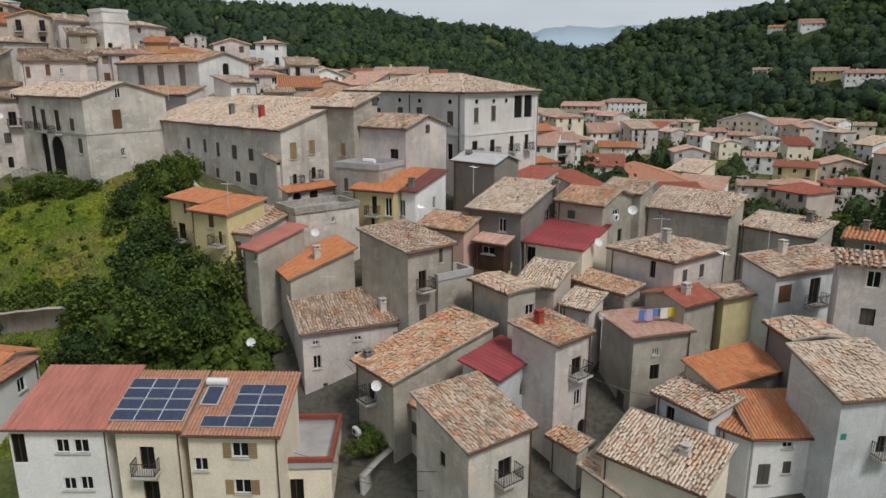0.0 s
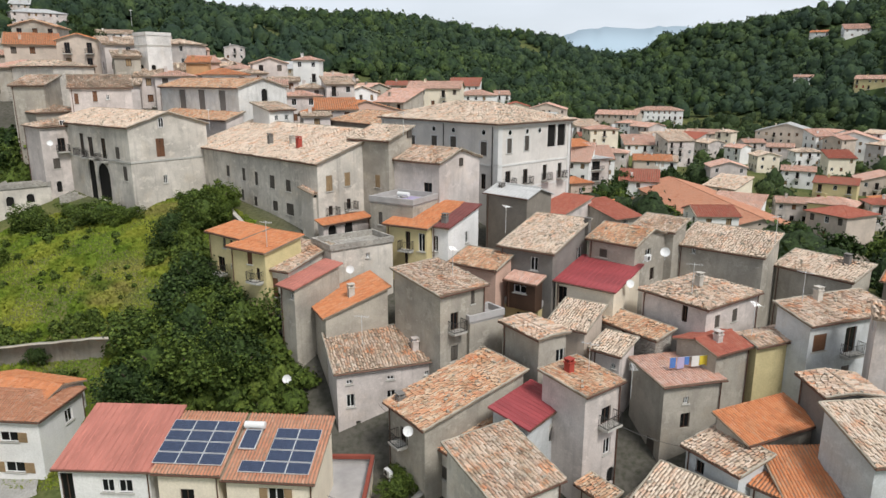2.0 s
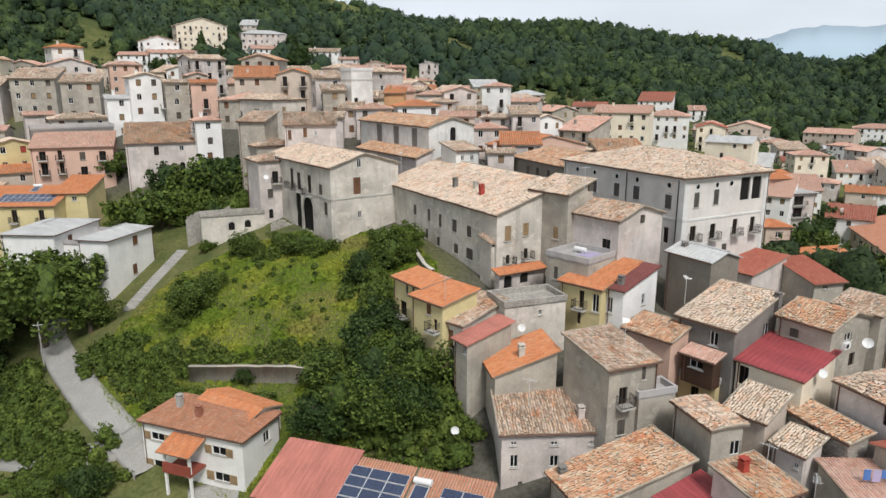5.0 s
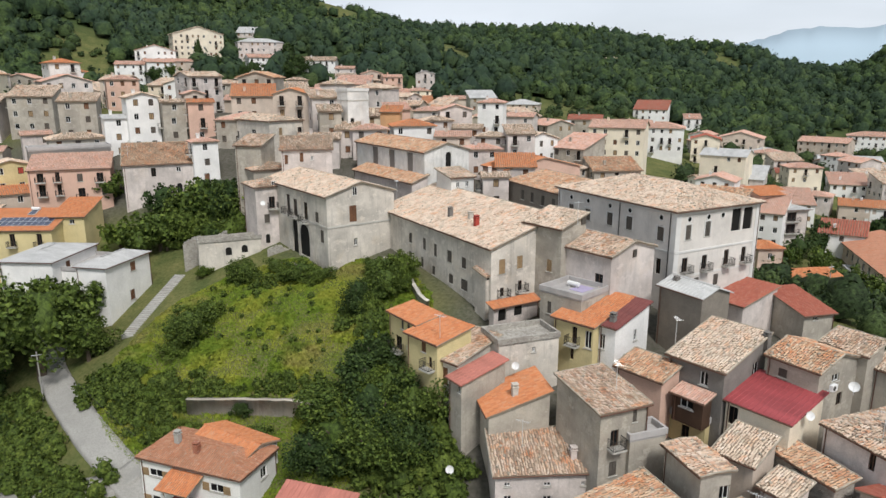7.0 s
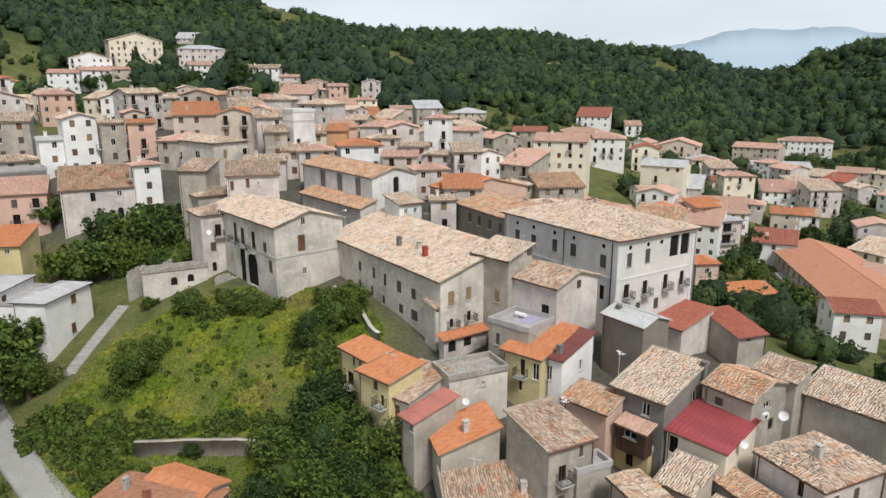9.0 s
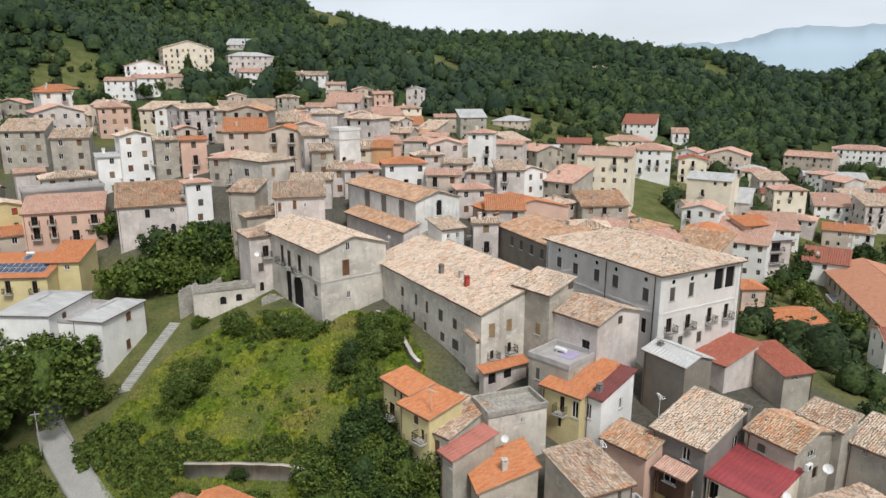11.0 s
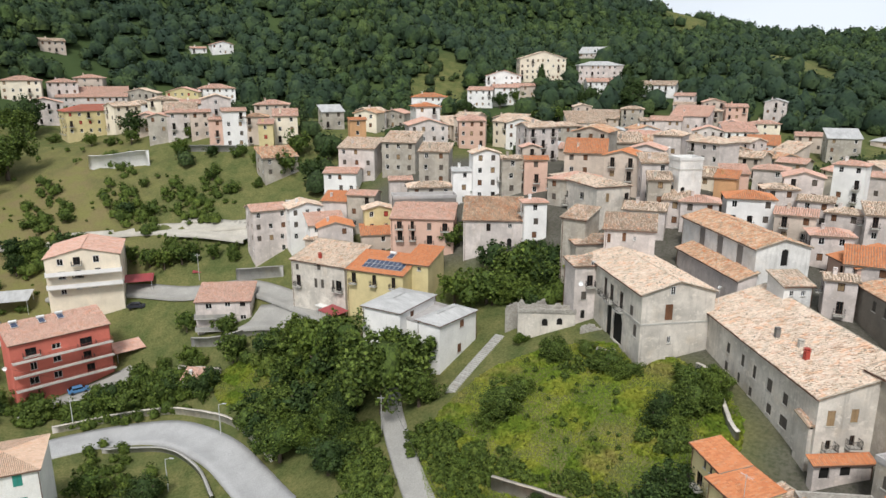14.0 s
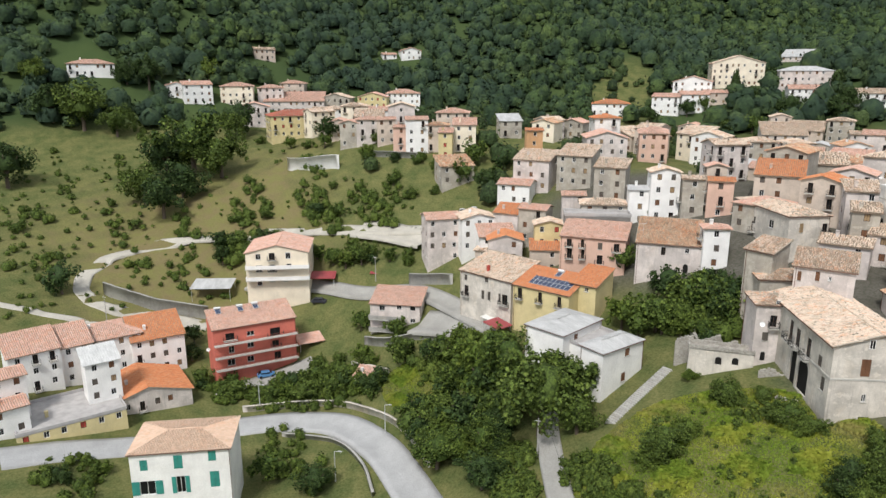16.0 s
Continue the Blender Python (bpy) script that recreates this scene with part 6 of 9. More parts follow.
town_house(-39.8, 221.0, 1, 11.2, 9.5, 2, 'yellow', 'greysheet', 'gable_u', zg=37.0)
town_house(-30.0, 231.3, 2, 10.8, 9.2, 3, 'grey', 'redtile', 'gable_u', zg=35.6)
town_house(-20.1, 201.8, -4, 15.4, 13.1, 4, 'cream', 'faded', 'gable_u', zg=32.1)
town_house(-7.6, 253.7, -1, 14.8, 12.5, 3, 'white', 'faded', 'hip', zg=31.9)
town_house(-72.7, 264.4, 27, 10.5, 8.9, 3, 'grey', 'greysheet', 'shed_v', zg=41.5)
town_house(-87.5, 277.4, 22, 9.7, 8.2, 2, 'beige', 'faded', 'gable_u', zg=43.5)
town_house(-70.7, 312.5, 3, 15.9, 13.5, 1, 'beige', 'greysheet', 'hip', zg=43.5)
town_house(-63.2, 173.3, 13, 7.6, 6.5, 2, 'light', 'faded', 'hip', zg=43.2)
town_house(-52.3, 151.3, 31, 6.7, 5.7, 2, 'light', 'pale', 'hip', zg=42.0)
town_house(-45.7, 152.0, 13, 6.6, 5.6, 2, 'light', 'pale', 'gable_u', zg=40.3)
town_house(-45.0, 137.3, 15, 7.2, 6.2, 2, 'beige', 'faded', 'gable_u', zg=39.6)
town_house(-39.8, 150.8, 3, 6.5, 5.5, 2, 'light', 'pale', 'hip', zg=38.8)
town_house(-32.0, 148.4, 24, 6.1, 5.2, 3, 'light', 'pale', 'shed_v', zg=36.7)
town_house(-36.6, 132.3, 27, 6.9, 5.9, 2, 'light', 'faded', 'hip', zg=37.6)
town_house(-15.2, 369.0, -6, 16.5, 14.0, 2, 'white', 'redtile', 'shed_v', zg=36.7)
town_house(-21.6, 328.1, 2, 21.8, 14.0, 1, 'cream', 'faded', 'hip', zg=34.3)
town_house(22.9, 320.5, -10, 17.9, 14.0, 3, 'beige', 'faded', 'gable_v', zg=24.1)
town_house(10.1, 374.1, 6, 8.1, 6.9, 2, 'white', 'faded', 'shed_v', zg=32.1)
town_house(64.0, 378.5, -25, 22.2, 14.0, 3, 'beige', 'faded', 'gable_u', zg=19.0)
town_house(93.7, 415.5, -12, 26.9, 14.0, 3, 'white', 'faded', 'hip', zg=19.5)
town_house(66.5, 336.4, -1, 24.7, 14.0, 2, 'white', 'greysheet', 'gable_u', zg=16.7)
town_house(12.2, 235.0, -17, 13.7, 11.6, 2, 'cream', 'greysheet', 'gable_u', zg=28.0)
town_house(34.7, 312.9, -6, 12.3, 10.5, 2, 'cream', 'greysheet', 'hip', zg=22.1)
town_house(39.5, 265.4, 2, 10.0, 8.5, 2, 'cream', 'redtile', 'gable_u', zg=19.3)
town_house(9.4, 191.7, -16, 9.6, 8.2, 2, 'white', 'faded', 'gable_v', zg=25.6)
town_house(19.5, 240.1, -13, 12.7, 10.8, 2, 'light', 'greysheet', 'shed_v', zg=20.3)
town_house(30.9, 216.6, 2, 12.7, 10.8, 2, 'white', 'faded', 'shed_v', zg=16.2)
town_house(55.9, 260.6, -1, 11.5, 9.8, 2, 'white', 'faded', 'shed_v', zg=16.7)
town_house(52.3, 229.1, -10, 11.9, 10.1, 2, 'beige', 'newt', 'gable_u', zg=14.6)
town_house(15.0, 181.3, -16, 14.6, 12.4, 3, 'white', 'faded', 'shed_v', zg=17.0)
town_house(8.0, 154.2, -17, 7.8, 6.6, 3, 'light', 'newt', 'gable_v', zg=24.4)
town_house(-28.6, 124.0, 15, 7.1, 6.0, 2, 'light', 'newt', 'shed_v', zg=35.4)
town_house(-20.7, 120.0, -4, 6.8, 5.8, 2, 'grey', 'old', 'gable_u', zg=33.7)
town_house(-15.0, 121.5, -5, 5.2, 4.4, 2, 'grey', 'mixed', 'hip', zg=32.7)
town_house(-67.1, 128.2, 33, 4.5, 3.8, 3, 'grey', 'pale', 'shed_v', zg=41.9)
town_house(-86.5, 153.1, 21, 8.7, 7.4, 2, 'light', 'faded', 'gable_v', zg=47.8)
town_house(-63.5, 128.0, 18, 4.8, 4.0, 2, 'light', 'pale', 'shed_v', zg=41.3)
town_house(-59.8, 128.2, 26, 7.1, 6.0, 2, 'light', 'faded', 'hip', zg=41.3)
town_house(-68.2, 120.7, 23, 8.1, 6.9, 2, 'light', 'pale', 'gable_u', zg=39.7)
town_house(-28.7, 114.2, 23, 4.5, 3.8, 2, 'light', 'pale', 'gable_u', zg=34.8)
town_house(-114.1, 316.0, 16, 8.9, 7.6, 3, 'light', 'greysheet', 'gable_v', zg=51.4)
town_house(20.2, 149.7, -7, 4.6, 3.9, 1, 'grey', 'greysheet', 'gable_v', zg=19.1)
town_house(-48.5, 566.0, 18, 14.1, 12.0, 1, 'white', 'pale', 'hip', zg=70.3)
town_house(72.0, 212.9, -7, 10.6, 9.0, 3, 'light', 'faded', 'gable_v', zg=11.6)
town_house(127.0, 320.8, -30, 24.5, 14.0, 3, 'beige', 'greysheet', 'gable_v', zg=14.7)
town_house(142.5, 291.7, -29, 22.0, 14.0, 3, 'white', 'faded', 'gable_v', zg=13.4)
town_house(101.0, 230.6, -25, 10.0, 8.5, 2, 'white', 'faded', 'gable_u', zg=11.4)
town_house(118.8, 215.7, -18, 14.8, 12.6, 2, 'beige', 'faded', 'gable_v', zg=10.1)
town_house(83.5, 173.7, -37, 10.4, 8.8, 3, 'yellow', 'faded', 'hip', zg=7.7)
town_house(95.8, 197.5, -32, 10.9, 9.2, 3, 'yellow', 'redtile', 'gable_u', zg=9.3)
town_house(57.4, 169.4, -33, 11.4, 9.7, 2, 'white', 'faded', 'shed_v', zg=9.7)
town_house(80.5, 184.4, -16, 8.6, 7.3, 2, 'light', 'faded', 'gable_u', zg=8.7)
town_house(107.1, 185.9, -19, 12.3, 10.5, 2, 'light', 'newt', 'hip', zg=8.6)
town_house(208.2, 398.8, -34, 17.8, 14.0, 2, 'yellow', 'faded', 'gable_u', zg=40.3)
town_house(198.0, 450.4, -24, 11.4, 9.7, 2, 'white', 'faded', 'gable_u', zg=41.4)
town_house(214.6, 375.5, -22, 20.1, 14.0, 2, 'white', 'faded', 'gable_u', zg=39.0)
town_house(259.1, 518.4, -18, 16.4, 13.9, 2, 'white', 'faded', 'shed_v', zg=74.3)
town_house(251.3, 553.7, -35, 13.1, 11.1, 1, 'white', 'newt', 'gable_u', zg=77.2)
town_house(42.2, 233.8, -19, 8.4, 7.1, 2, 'light', 'faded', 'hip', zg=16.6)
town_house(54.3, 229.3, -15, 11.7, 9.9, 2, 'white', 'pale', 'gable_u', zg=14.4)
town_house(103.2, 342.9, -16, 14.8, 12.6, 2, 'beige', 'faded', 'gable_u', zg=14.6)
town_house(39.3, 64.8, -40, 4.5, 3.8, 3, 'brown', 'newt', 'gable_u', zg=19.2)
town_house(30.1, 49.7, -24, 4.5, 3.8, 4, 'light', 'old', 'gable_u', zg=17.8)
town_house(-159.7, 13.7, 91, 11.4, 9.7, 3, 'white', 'newt', 'shed_v', zg=7.3)
town_house(-160.6, 2.0, 95, 14.2, 12.1, 3, 'white', 'faded', 'hip', zg=8.7)
town_house(-154.7, -9.8, -260, 9.6, 8.2, 3, 'white', 'faded', 'shed_v', zg=10.4)
town_house(-156.9, -3.7, 98, 9.7, 8.3, 3, 'white', 'faded', 'shed_v', zg=9.6)
town_house(-144.4, 3.5, 96, 6.4, 5.5, 4, 'white', 'whitesheet', 'shed_v', zg=7.0)
town_house(-144.0, 6.1, 93, 17.2, 14.0, 1, 'light', 'newt', 'gable_v', zg=5.9)
town_house(-143.9, -12.9, -258, 6.4, 5.5, 3, 'white', 'faded', 'gable_u', zg=10.2)
town_house(-138.0, -12.8, -258, 6.3, 5.3, 2, 'white', 'faded', 'gable_u', zg=9.4)
town_house(-136.9, -9.2, -264, 19.0, 14.0, 1, 'yellow', 'terrace', 'flat', zg=7.3)
town_house(-263.1, 243.7, 46, 18.4, 14.0, 2, 'white', 'newt', 'hip', zg=54.7)
town_house(-162.1, 152.4, 61, 8.0, 7.6, 4, 'chalk', 'newt', 'hip', zg=49.9)
town_house(-154.4, 142.3, 55, 12.0, 12.0, 3, 'light', 'faded', 'gable_v', zg=47.8)
town_house(-153.4, 163.2, 47, 8.6, 6.8, 3, 'pink', 'faded', 'hip', zg=48.3)
town_house(-147.7, 125.6, 30, 9.8, 7.9, 3, 'grey', 'pale', 'shed_v', zg=44.4)
town_house(-158.1, 118.2, 30, 10.8, 7.5, 3, 'light', 'pale', 'shed_v', zg=42.6)
town_house(-155.0, 110.6, 38, 9.2, 7.4, 2, 'white', 'faded', 'gable_u', zg=39.4)
town_house(-174.2, 135.0, 61, 5.2, 4.1, 3, 'orange', 'newt', 'gable_u', zg=48.9)
town_house(-108.7, 120.8, 53, 6.5, 5.2, 4, 'white', 'pale', 'gable_v', zg=41.6)
town_house(-128.1, 121.4, 33, 7.8, 5.5, 3, 'grey', 'pale', 'shed_v', zg=43.6)
town_house(-130.5, 113.4, 53, 5.7, 4.6, 2, 'light', 'faded', 'gable_u', zg=39.6)
town_house(-120.7, 111.0, 51, 10.8, 6.5, 2, 'grey', 'pale', 'hip', zg=39.1)
house('long dark grey parapet block behind a pink house', -118.3, 103.8, 52.1, 14.9, 5.2, 43.86, 'flat', 0, 'dark', 'terrace', over=0)
town_house(-140.4, 99.2, 34, 6.6, 5.3, 3, 'light', 'newt', 'shed_v', zg=32.0)
town_house(-133.0, 101.6, 33, 7.0, 5.6, 3, 'grey', 'faded', 'gable_u', zg=34.1)
town_house(-143.1, 91.5, 71, 8.9, 7.2, 3, 'white', 'pale', 'gable_v', zg=30.5)
town_house(-133.9, 91.0, 66, 8.7, 6.1, 3, 'white', 'faded', 'shed_v', zg=27.8)
town_house(-121.6, 96.8, 55, 6.9, 4.8, 2, 'beige', 'newt', 'shed_v', zg=29.5)
town_house(-124.2, 99.9, 55, 6.9, 4.8, 3, 'yellow', 'pale', 'gable_v', zg=31.7)
town_house(-112.8, 118.3, 51, 5.5, 4.4, 3, 'white', 'greysheet', 'gable_u', zg=40.3)
town_house(-102.8, 124.6, 49, 4.7, 3.8, 3, 'grey', 'pale', 'gable_u', zg=43.5)
town_house(-98.5, 127.5, 42, 5.4, 4.3, 3, 'pink', 'newt', 'gable_u', zg=43.4)
far_house(-177.2, 105.6, 76, 10.3, 8.2, 2, 'grey', 'mixed', 'shed_v')
town_house(-128.6, 54.6, 40, 4.4, 3.2, 1, 'chalk', 'faded', 'shed_v')
town_house(-159.0, 273.0, 30, 9.5, 8.0, 3, 'grey', 'pale', 'hip')
town_house(-146.5, 268.0, 36, 9.0, 7.5, 2, 'light', 'pale', 'gable_u')
town_house(-180.5, 268.0, 40, 8.0, 8.0, 3, 'beige', 'pale', 'gable_v')
town_house(-143.0, 289.0, 22, 9.0, 8.0, 3, 'light', 'pale', 'gable_u')
town_house(-134.0, 299.0, 30, 9.0, 8.0, 3, 'beige', 'faded', 'gable_v')
town_house(-129.5, 285.0, 12, 8.5, 8.0, 3, 'grey', 'pale', 'hip')
town_house(-122.5, 296.0, 34, 9.0, 8.0, 3, 'pink', 'faded', 'gable_u')
town_house(-118.0, 280.0, 20, 9.0, 7.5, 2, 'light', 'faded', 'gable_v')
town_house(-108.0, 287.0, 28, 11.0, 8.0, 2, 'cream', 'faded', 'hip')
town_house(-150.0, 303.0, 18, 9.0, 8.0, 3, 'light', 'faded', 'gable_u')
town_house(-91.0, 126.6, 7, 10.1, 9.1, 2, 'grey', 'faded', 'hip')
town_house(-94.6, 137.9, 31, 9.8, 8.6, 2, 'beige', 'newt', 'shed_v')
far_house(-191.3, 150.3, 32, 8.0, 9.5, 2, 'cream', 'mixed', 'gable_v')
far_house(-112.3, 146.6, 65, 9.0, 7.4, 3, 'light', 'pale', 'gable_u')
far_house(-99.3, 148.2, 17, 8.8, 9.9, 3, 'grey', 'mixed', 'gable_v')
far_house(-196.4, 161.5, 88, 7.6, 8.2, 2, 'light', 'pale', 'gable_u')
far_house(-95.1, 160.3, 37, 7.7, 7.1, 2, 'grey', 'pale', 'shed_v')
town_house(-29.9, 158.0, 53, 10.3, 7.2, 3, 'white', 'pale', 'gable_v')
far_house(-200.6, 170.6, 24, 9.3, 7.2, 2, 'grey', 'faded', 'gable_v')
far_house(-178.0, 171.8, 84, 7.2, 7.2, 2, 'light', 'mixed', 'gable_v')
far_house(-109.0, 171.5, 26, 9.1, 7.9, 2, 'white', 'mixed', 'hip')
far_house(-89.3, 171.2, 13, 7.2, 9.5, 3, 'light', 'pale', 'hip')
far_house(-79.8, 171.7, -12, 9.5, 8.1, 3, 'light', 'pale', 'hip')
far_house(-36.9, 171.4, 10, 10.2, 9.9, 2, 'cream', 'pale', 'hip')
far_house(-187.3, 182.8, 75, 8.6, 7.9, 2, 'white', 'pale', 'hip')
far_house(-175.4, 182.5, 92, 10.8, 8.9, 2, 'beige', 'pale', 'shed_v')
far_house(-170.9, 179.0, 17, 8.4, 9.9, 3, 'beige', 'pale', 'gable_u')
far_house(-149.0, 181.7, 17, 10.5, 7.1, 3, 'white', 'pale', 'gable_v')
far_house(-127.1, 179.1, 56, 9.1, 7.5, 3, 'grey', 'pale', 'hip')
far_house(-120.1, 182.5, -13, 9.2, 9.6, 2, 'light', 'pale', 'hip')
far_house(-101.7, 182.8, -4, 9.2, 8.3, 2, 'cream', 'mixed', 'gable_u')
far_house(-89.8, 182.8, 2, 7.6, 9.3, 2, 'grey', 'pale', 'hip')
far_house(-51.3, 182.4, 68, 8.1, 9.1, 2, 'cream', 'pale', 'gable_v')
far_house(-182.1, 192.9, 19, 8.7, 7.8, 2, 'beige', 'mixed', 'hip')
far_house(-163.0, 191.3, 2, 10.5, 7.6, 3, 'cream', 'pale', 'shed_v')
far_house(-139.9, 193.3, 1, 8.7, 7.1, 2, 'grey', 'faded', 'shed_v')
far_house(-110.2, 190.2, 12, 9.9, 8.0, 2, 'white', 'faded', 'shed_v')
far_house(-76.3, 189.7, 2, 8.7, 8.6, 2, 'beige', 'pale', 'gable_u')
far_house(-169.9, 202.3, 32, 9.0, 7.7, 3, 'grey', 'pale', 'shed_v')
far_house(-152.1, 202.8, 9, 8.4, 7.6, 2, 'light', 'faded', 'gable_v')
far_house(-131.4, 200.9, -6, 9.1, 8.6, 2, 'light', 'pale', 'hip')
far_house(-112.4, 199.5, 58, 9.0, 9.8, 2, 'light', 'pale', 'gable_v')
far_house(-94.8, 201.4, 57, 10.7, 8.9, 2, 'cream', 'pale', 'shed_v')
far_house(-81.5, 198.6, 62, 10.9, 8.2, 2, 'grey', 'mixed', 'gable_v')
far_house(-68.1, 202.3, 2, 7.9, 7.1, 2, 'grey', 'faded', 'gable_u')
far_house(-154.7, 209.6, 77, 7.8, 9.3, 2, 'beige', 'faded', 'hip')
far_house(-134.7, 211.2, 62, 8.8, 8.7, 3, 'light', 'pale', 'hip')
far_house(-118.6, 215.1, 6, 8.9, 7.9, 2, 'cream', 'faded', 'gable_v')
far_house(-107.6, 213.2, 21, 10.9, 8.1, 2, 'light', 'faded', 'hip')
far_house(-79.7, 213.0, 73, 7.8, 8.9, 3, 'light', 'pale', 'gable_v')
far_house(-70.2, 209.8, 61, 8.2, 9.9, 2, 'grey', 'mixed', 'gable_v')
far_house(-53.9, 210.7, 45, 9.4, 8.9, 2, 'cream', 'faded', 'gable_v')
far_house(-41.7, 212.4, 59, 8.7, 7.8, 3, 'grey', 'pale', 'shed_v')
far_house(-33.1, 208.8, 48, 10.1, 9.1, 3, 'grey', 'faded', 'gable_v')
far_house(-139.7, 223.2, 29, 8.5, 7.9, 2, 'light', 'faded', 'gable_u')
far_house(-123.8, 223.1, 52, 8.8, 9.1, 3, 'white', 'mixed', 'gable_v')
far_house(-97.3, 222.7, 45, 10.2, 8.0, 2, 'light', 'mixed', 'hip')
far_house(-86.4, 221.3, 48, 9.5, 8.7, 2, 'grey', 'mixed', 'hip')
far_house(-78.4, 225.2, -13, 7.8, 9.7, 2, 'beige', 'pale', 'shed_v')
house('small white block with a tiled cap above a palace roof', -30.20, 100.20, 47.8, 4.20, 4.60, 42.60, 'shed_v', 0.2, 'chalk', 'pale', R=[(1.2, -1.5, 0.6, 0.8, 'w'), (2.9, -1.5, 0.6, 0.8, 'w')])
town_house(-0.3, 112.0, 24, 9.6, 8.2, 3, 'grey', 'faded', 'shed_v')
town_house(3.6, 125.1, -26, 8.8, 9.7, 3, 'beige', 'mixed', 'shed_v')
town_house(-13.7, 133.4, 10, 7.5, 7.1, 2, 'light', 'pale', 'hip')
town_house(1.8, 130.9, 46, 9.0, 9.8, 3, 'beige', 'faded', 'gable_u')
town_house(-10.7, 145.3, -5, 7.1, 7.9, 2, 'beige', 'faded', 'gable_u')
town_house(-19.5, 153.0, 51, 7.0, 7.4, 2, 'beige', 'pale', 'hip')
town_house(-13.6, 154.6, 24, 10.8, 7.2, 3, 'grey', 'mixed', 'shed_v')
town_house(0.1, 150.2, 51, 8.8, 9.0, 3, 'light', 'mixed', 'hip')
town_house(-24.9, 165.7, -26, 8.8, 9.4, 3, 'grey', 'faded', 'shed_v')
town_house(-8.2, 164.2, 54, 9.4, 9.9, 2, 'grey', 'faded', 'gable_u')
town_house(40.1, 122.9, 1, 7.4, 8.3, 2, 'white', 'redtile', 'gable_u')
town_house(66.3, 138.0, -62, 8.7, 8.8, 3, 'beige', 'redtile', 'hip')
town_house(95.9, 167.2, -9, 10.7, 7.6, 2, 'light', 'redtile', 'hip')
far_house(16.6, 194.5, 18, 7.4, 9.5, 3, 'light', 'faded', 'gable_u')
far_house(40.8, 194.9, -15, 10.5, 7.8, 2, 'white', 'redtile', 'shed_v')
far_house(66.6, 201.8, -52, 10.0, 8.7, 2, 'cream', 'pale', 'shed_v')
far_house(127.4, 202.5, -61, 10.9, 9.4, 3, 'light', 'faded', 'gable_u')
far_house(156.3, 232.6, -73, 9.7, 9.0, 2, 'light', 'redtile', 'gable_u')
far_house(11.7, 214.5, 22, 10.1, 8.2, 2, 'white', 'pale', 'gable_u')
far_house(41.1, 250.7, 12, 10.6, 8.2, 3, 'cream', 'faded', 'hip')
far_house(69.0, 251.1, 16, 10.7, 8.7, 3, 'light', 'pale', 'shed_v')
far_house(102.5, 254.4, 0, 8.0, 8.4, 2, 'cream', 'pale', 'gable_v')
far_house(127.1, 252.9, -4, 9.3, 7.3, 2, 'cream', 'redtile', 'shed_v')
far_house(150.5, 252.6, -73, 8.6, 9.0, 2, 'white', 'pale', 'shed_v')
far_house(40.4, 279.7, 19, 10.7, 7.4, 2, 'light', 'pale', 'shed_v')
far_house(70.1, 277.0, 32, 10.5, 7.2, 2, 'white', 'pale', 'shed_v')
far_house(98.6, 277.9, -53, 7.0, 7.2, 2, 'white', 'faded', 'gable_u')
far_house(123.2, 270.1, -2, 9.8, 7.9, 2, 'white', 'pale', 'hip')
far_house(148.4, 269.4, -67, 7.6, 8.3, 3, 'light', 'pale', 'hip')
far_house(168.8, 265.6, -69, 9.7, 8.7, 3, 'beige', 'pale', 'gable_v')
far_house(10.3, 266.4, -1, 9.7, 8.0, 3, 'cream', 'redtile', 'gable_v')
far_house(35.7, 297.4, -6, 10.4, 8.9, 2, 'cream', 'faded', 'hip')
far_house(65.2, 297.1, -58, 10.5, 9.6, 3, 'light', 'faded', 'gable_u')
far_house(95.9, 289.4, 21, 8.5, 9.0, 2, 'light', 'pale', 'gable_v')
far_house(118.6, 287.0, -22, 10.2, 8.3, 2, 'light', 'faded', 'gable_u')
far_house(145.2, 280.6, 24, 7.7, 8.8, 3, 'beige', 'faded', 'gable_u')
far_house(165.1, 278.2, -28, 7.8, 8.2, 3, 'cream', 'pale', 'gable_u')
far_house(13.3, 288.3, 25, 9.6, 8.7, 2, 'light', 'faded', 'hip')
far_house(61.4, 309.6, -36, 7.0, 9.6, 3, 'white', 'faded', 'hip')
far_house(87.7, 308.6, -49, 10.3, 7.6, 2, 'light', 'redtile', 'shed_v')
far_house(115.4, 301.9, -1, 9.0, 8.8, 2, 'light', 'faded', 'gable_u')
far_house(141.1, 293.5, 13, 9.7, 8.0, 3, 'white', 'faded', 'shed_v')
far_house(161.6, 297.0, -64, 8.5, 8.5, 3, 'white', 'pale', 'gable_u')
far_house(10.7, 317.3, -21, 9.6, 9.3, 2, 'white', 'faded', 'gable_v')
far_house(66.7, 318.2, 26, 9.8, 9.6, 2, 'light', 'faded', 'gable_u')
far_house(83.3, 319.2, -29, 10.8, 7.4, 2, 'white', 'pale', 'shed_v')
far_house(108.8, 320.0, -38, 7.0, 8.3, 3, 'cream', 'pale', 'hip')
far_house(157.5, 324.4, -69, 8.7, 7.7, 2, 'white', 'faded', 'gable_u')
far_house(-261.3, 95.6, 95, 10.2, 7.5, 3, 'cream', 'pale', 'gable_u')
far_house(-242.7, 93.3, 63, 10.9, 9.8, 2, 'beige', 'faded', 'gable_v')
far_house(-283.9, 104.2, 65, 9.6, 9.8, 3, 'pink', 'pale', 'gable_u')
far_house(-271.5, 105.3, 72, 7.9, 9.1, 3, 'white', 'pale', 'hip')
far_house(-257.1, 106.2, 59, 10.5, 8.1, 3, 'cream', 'pale', 'hip')
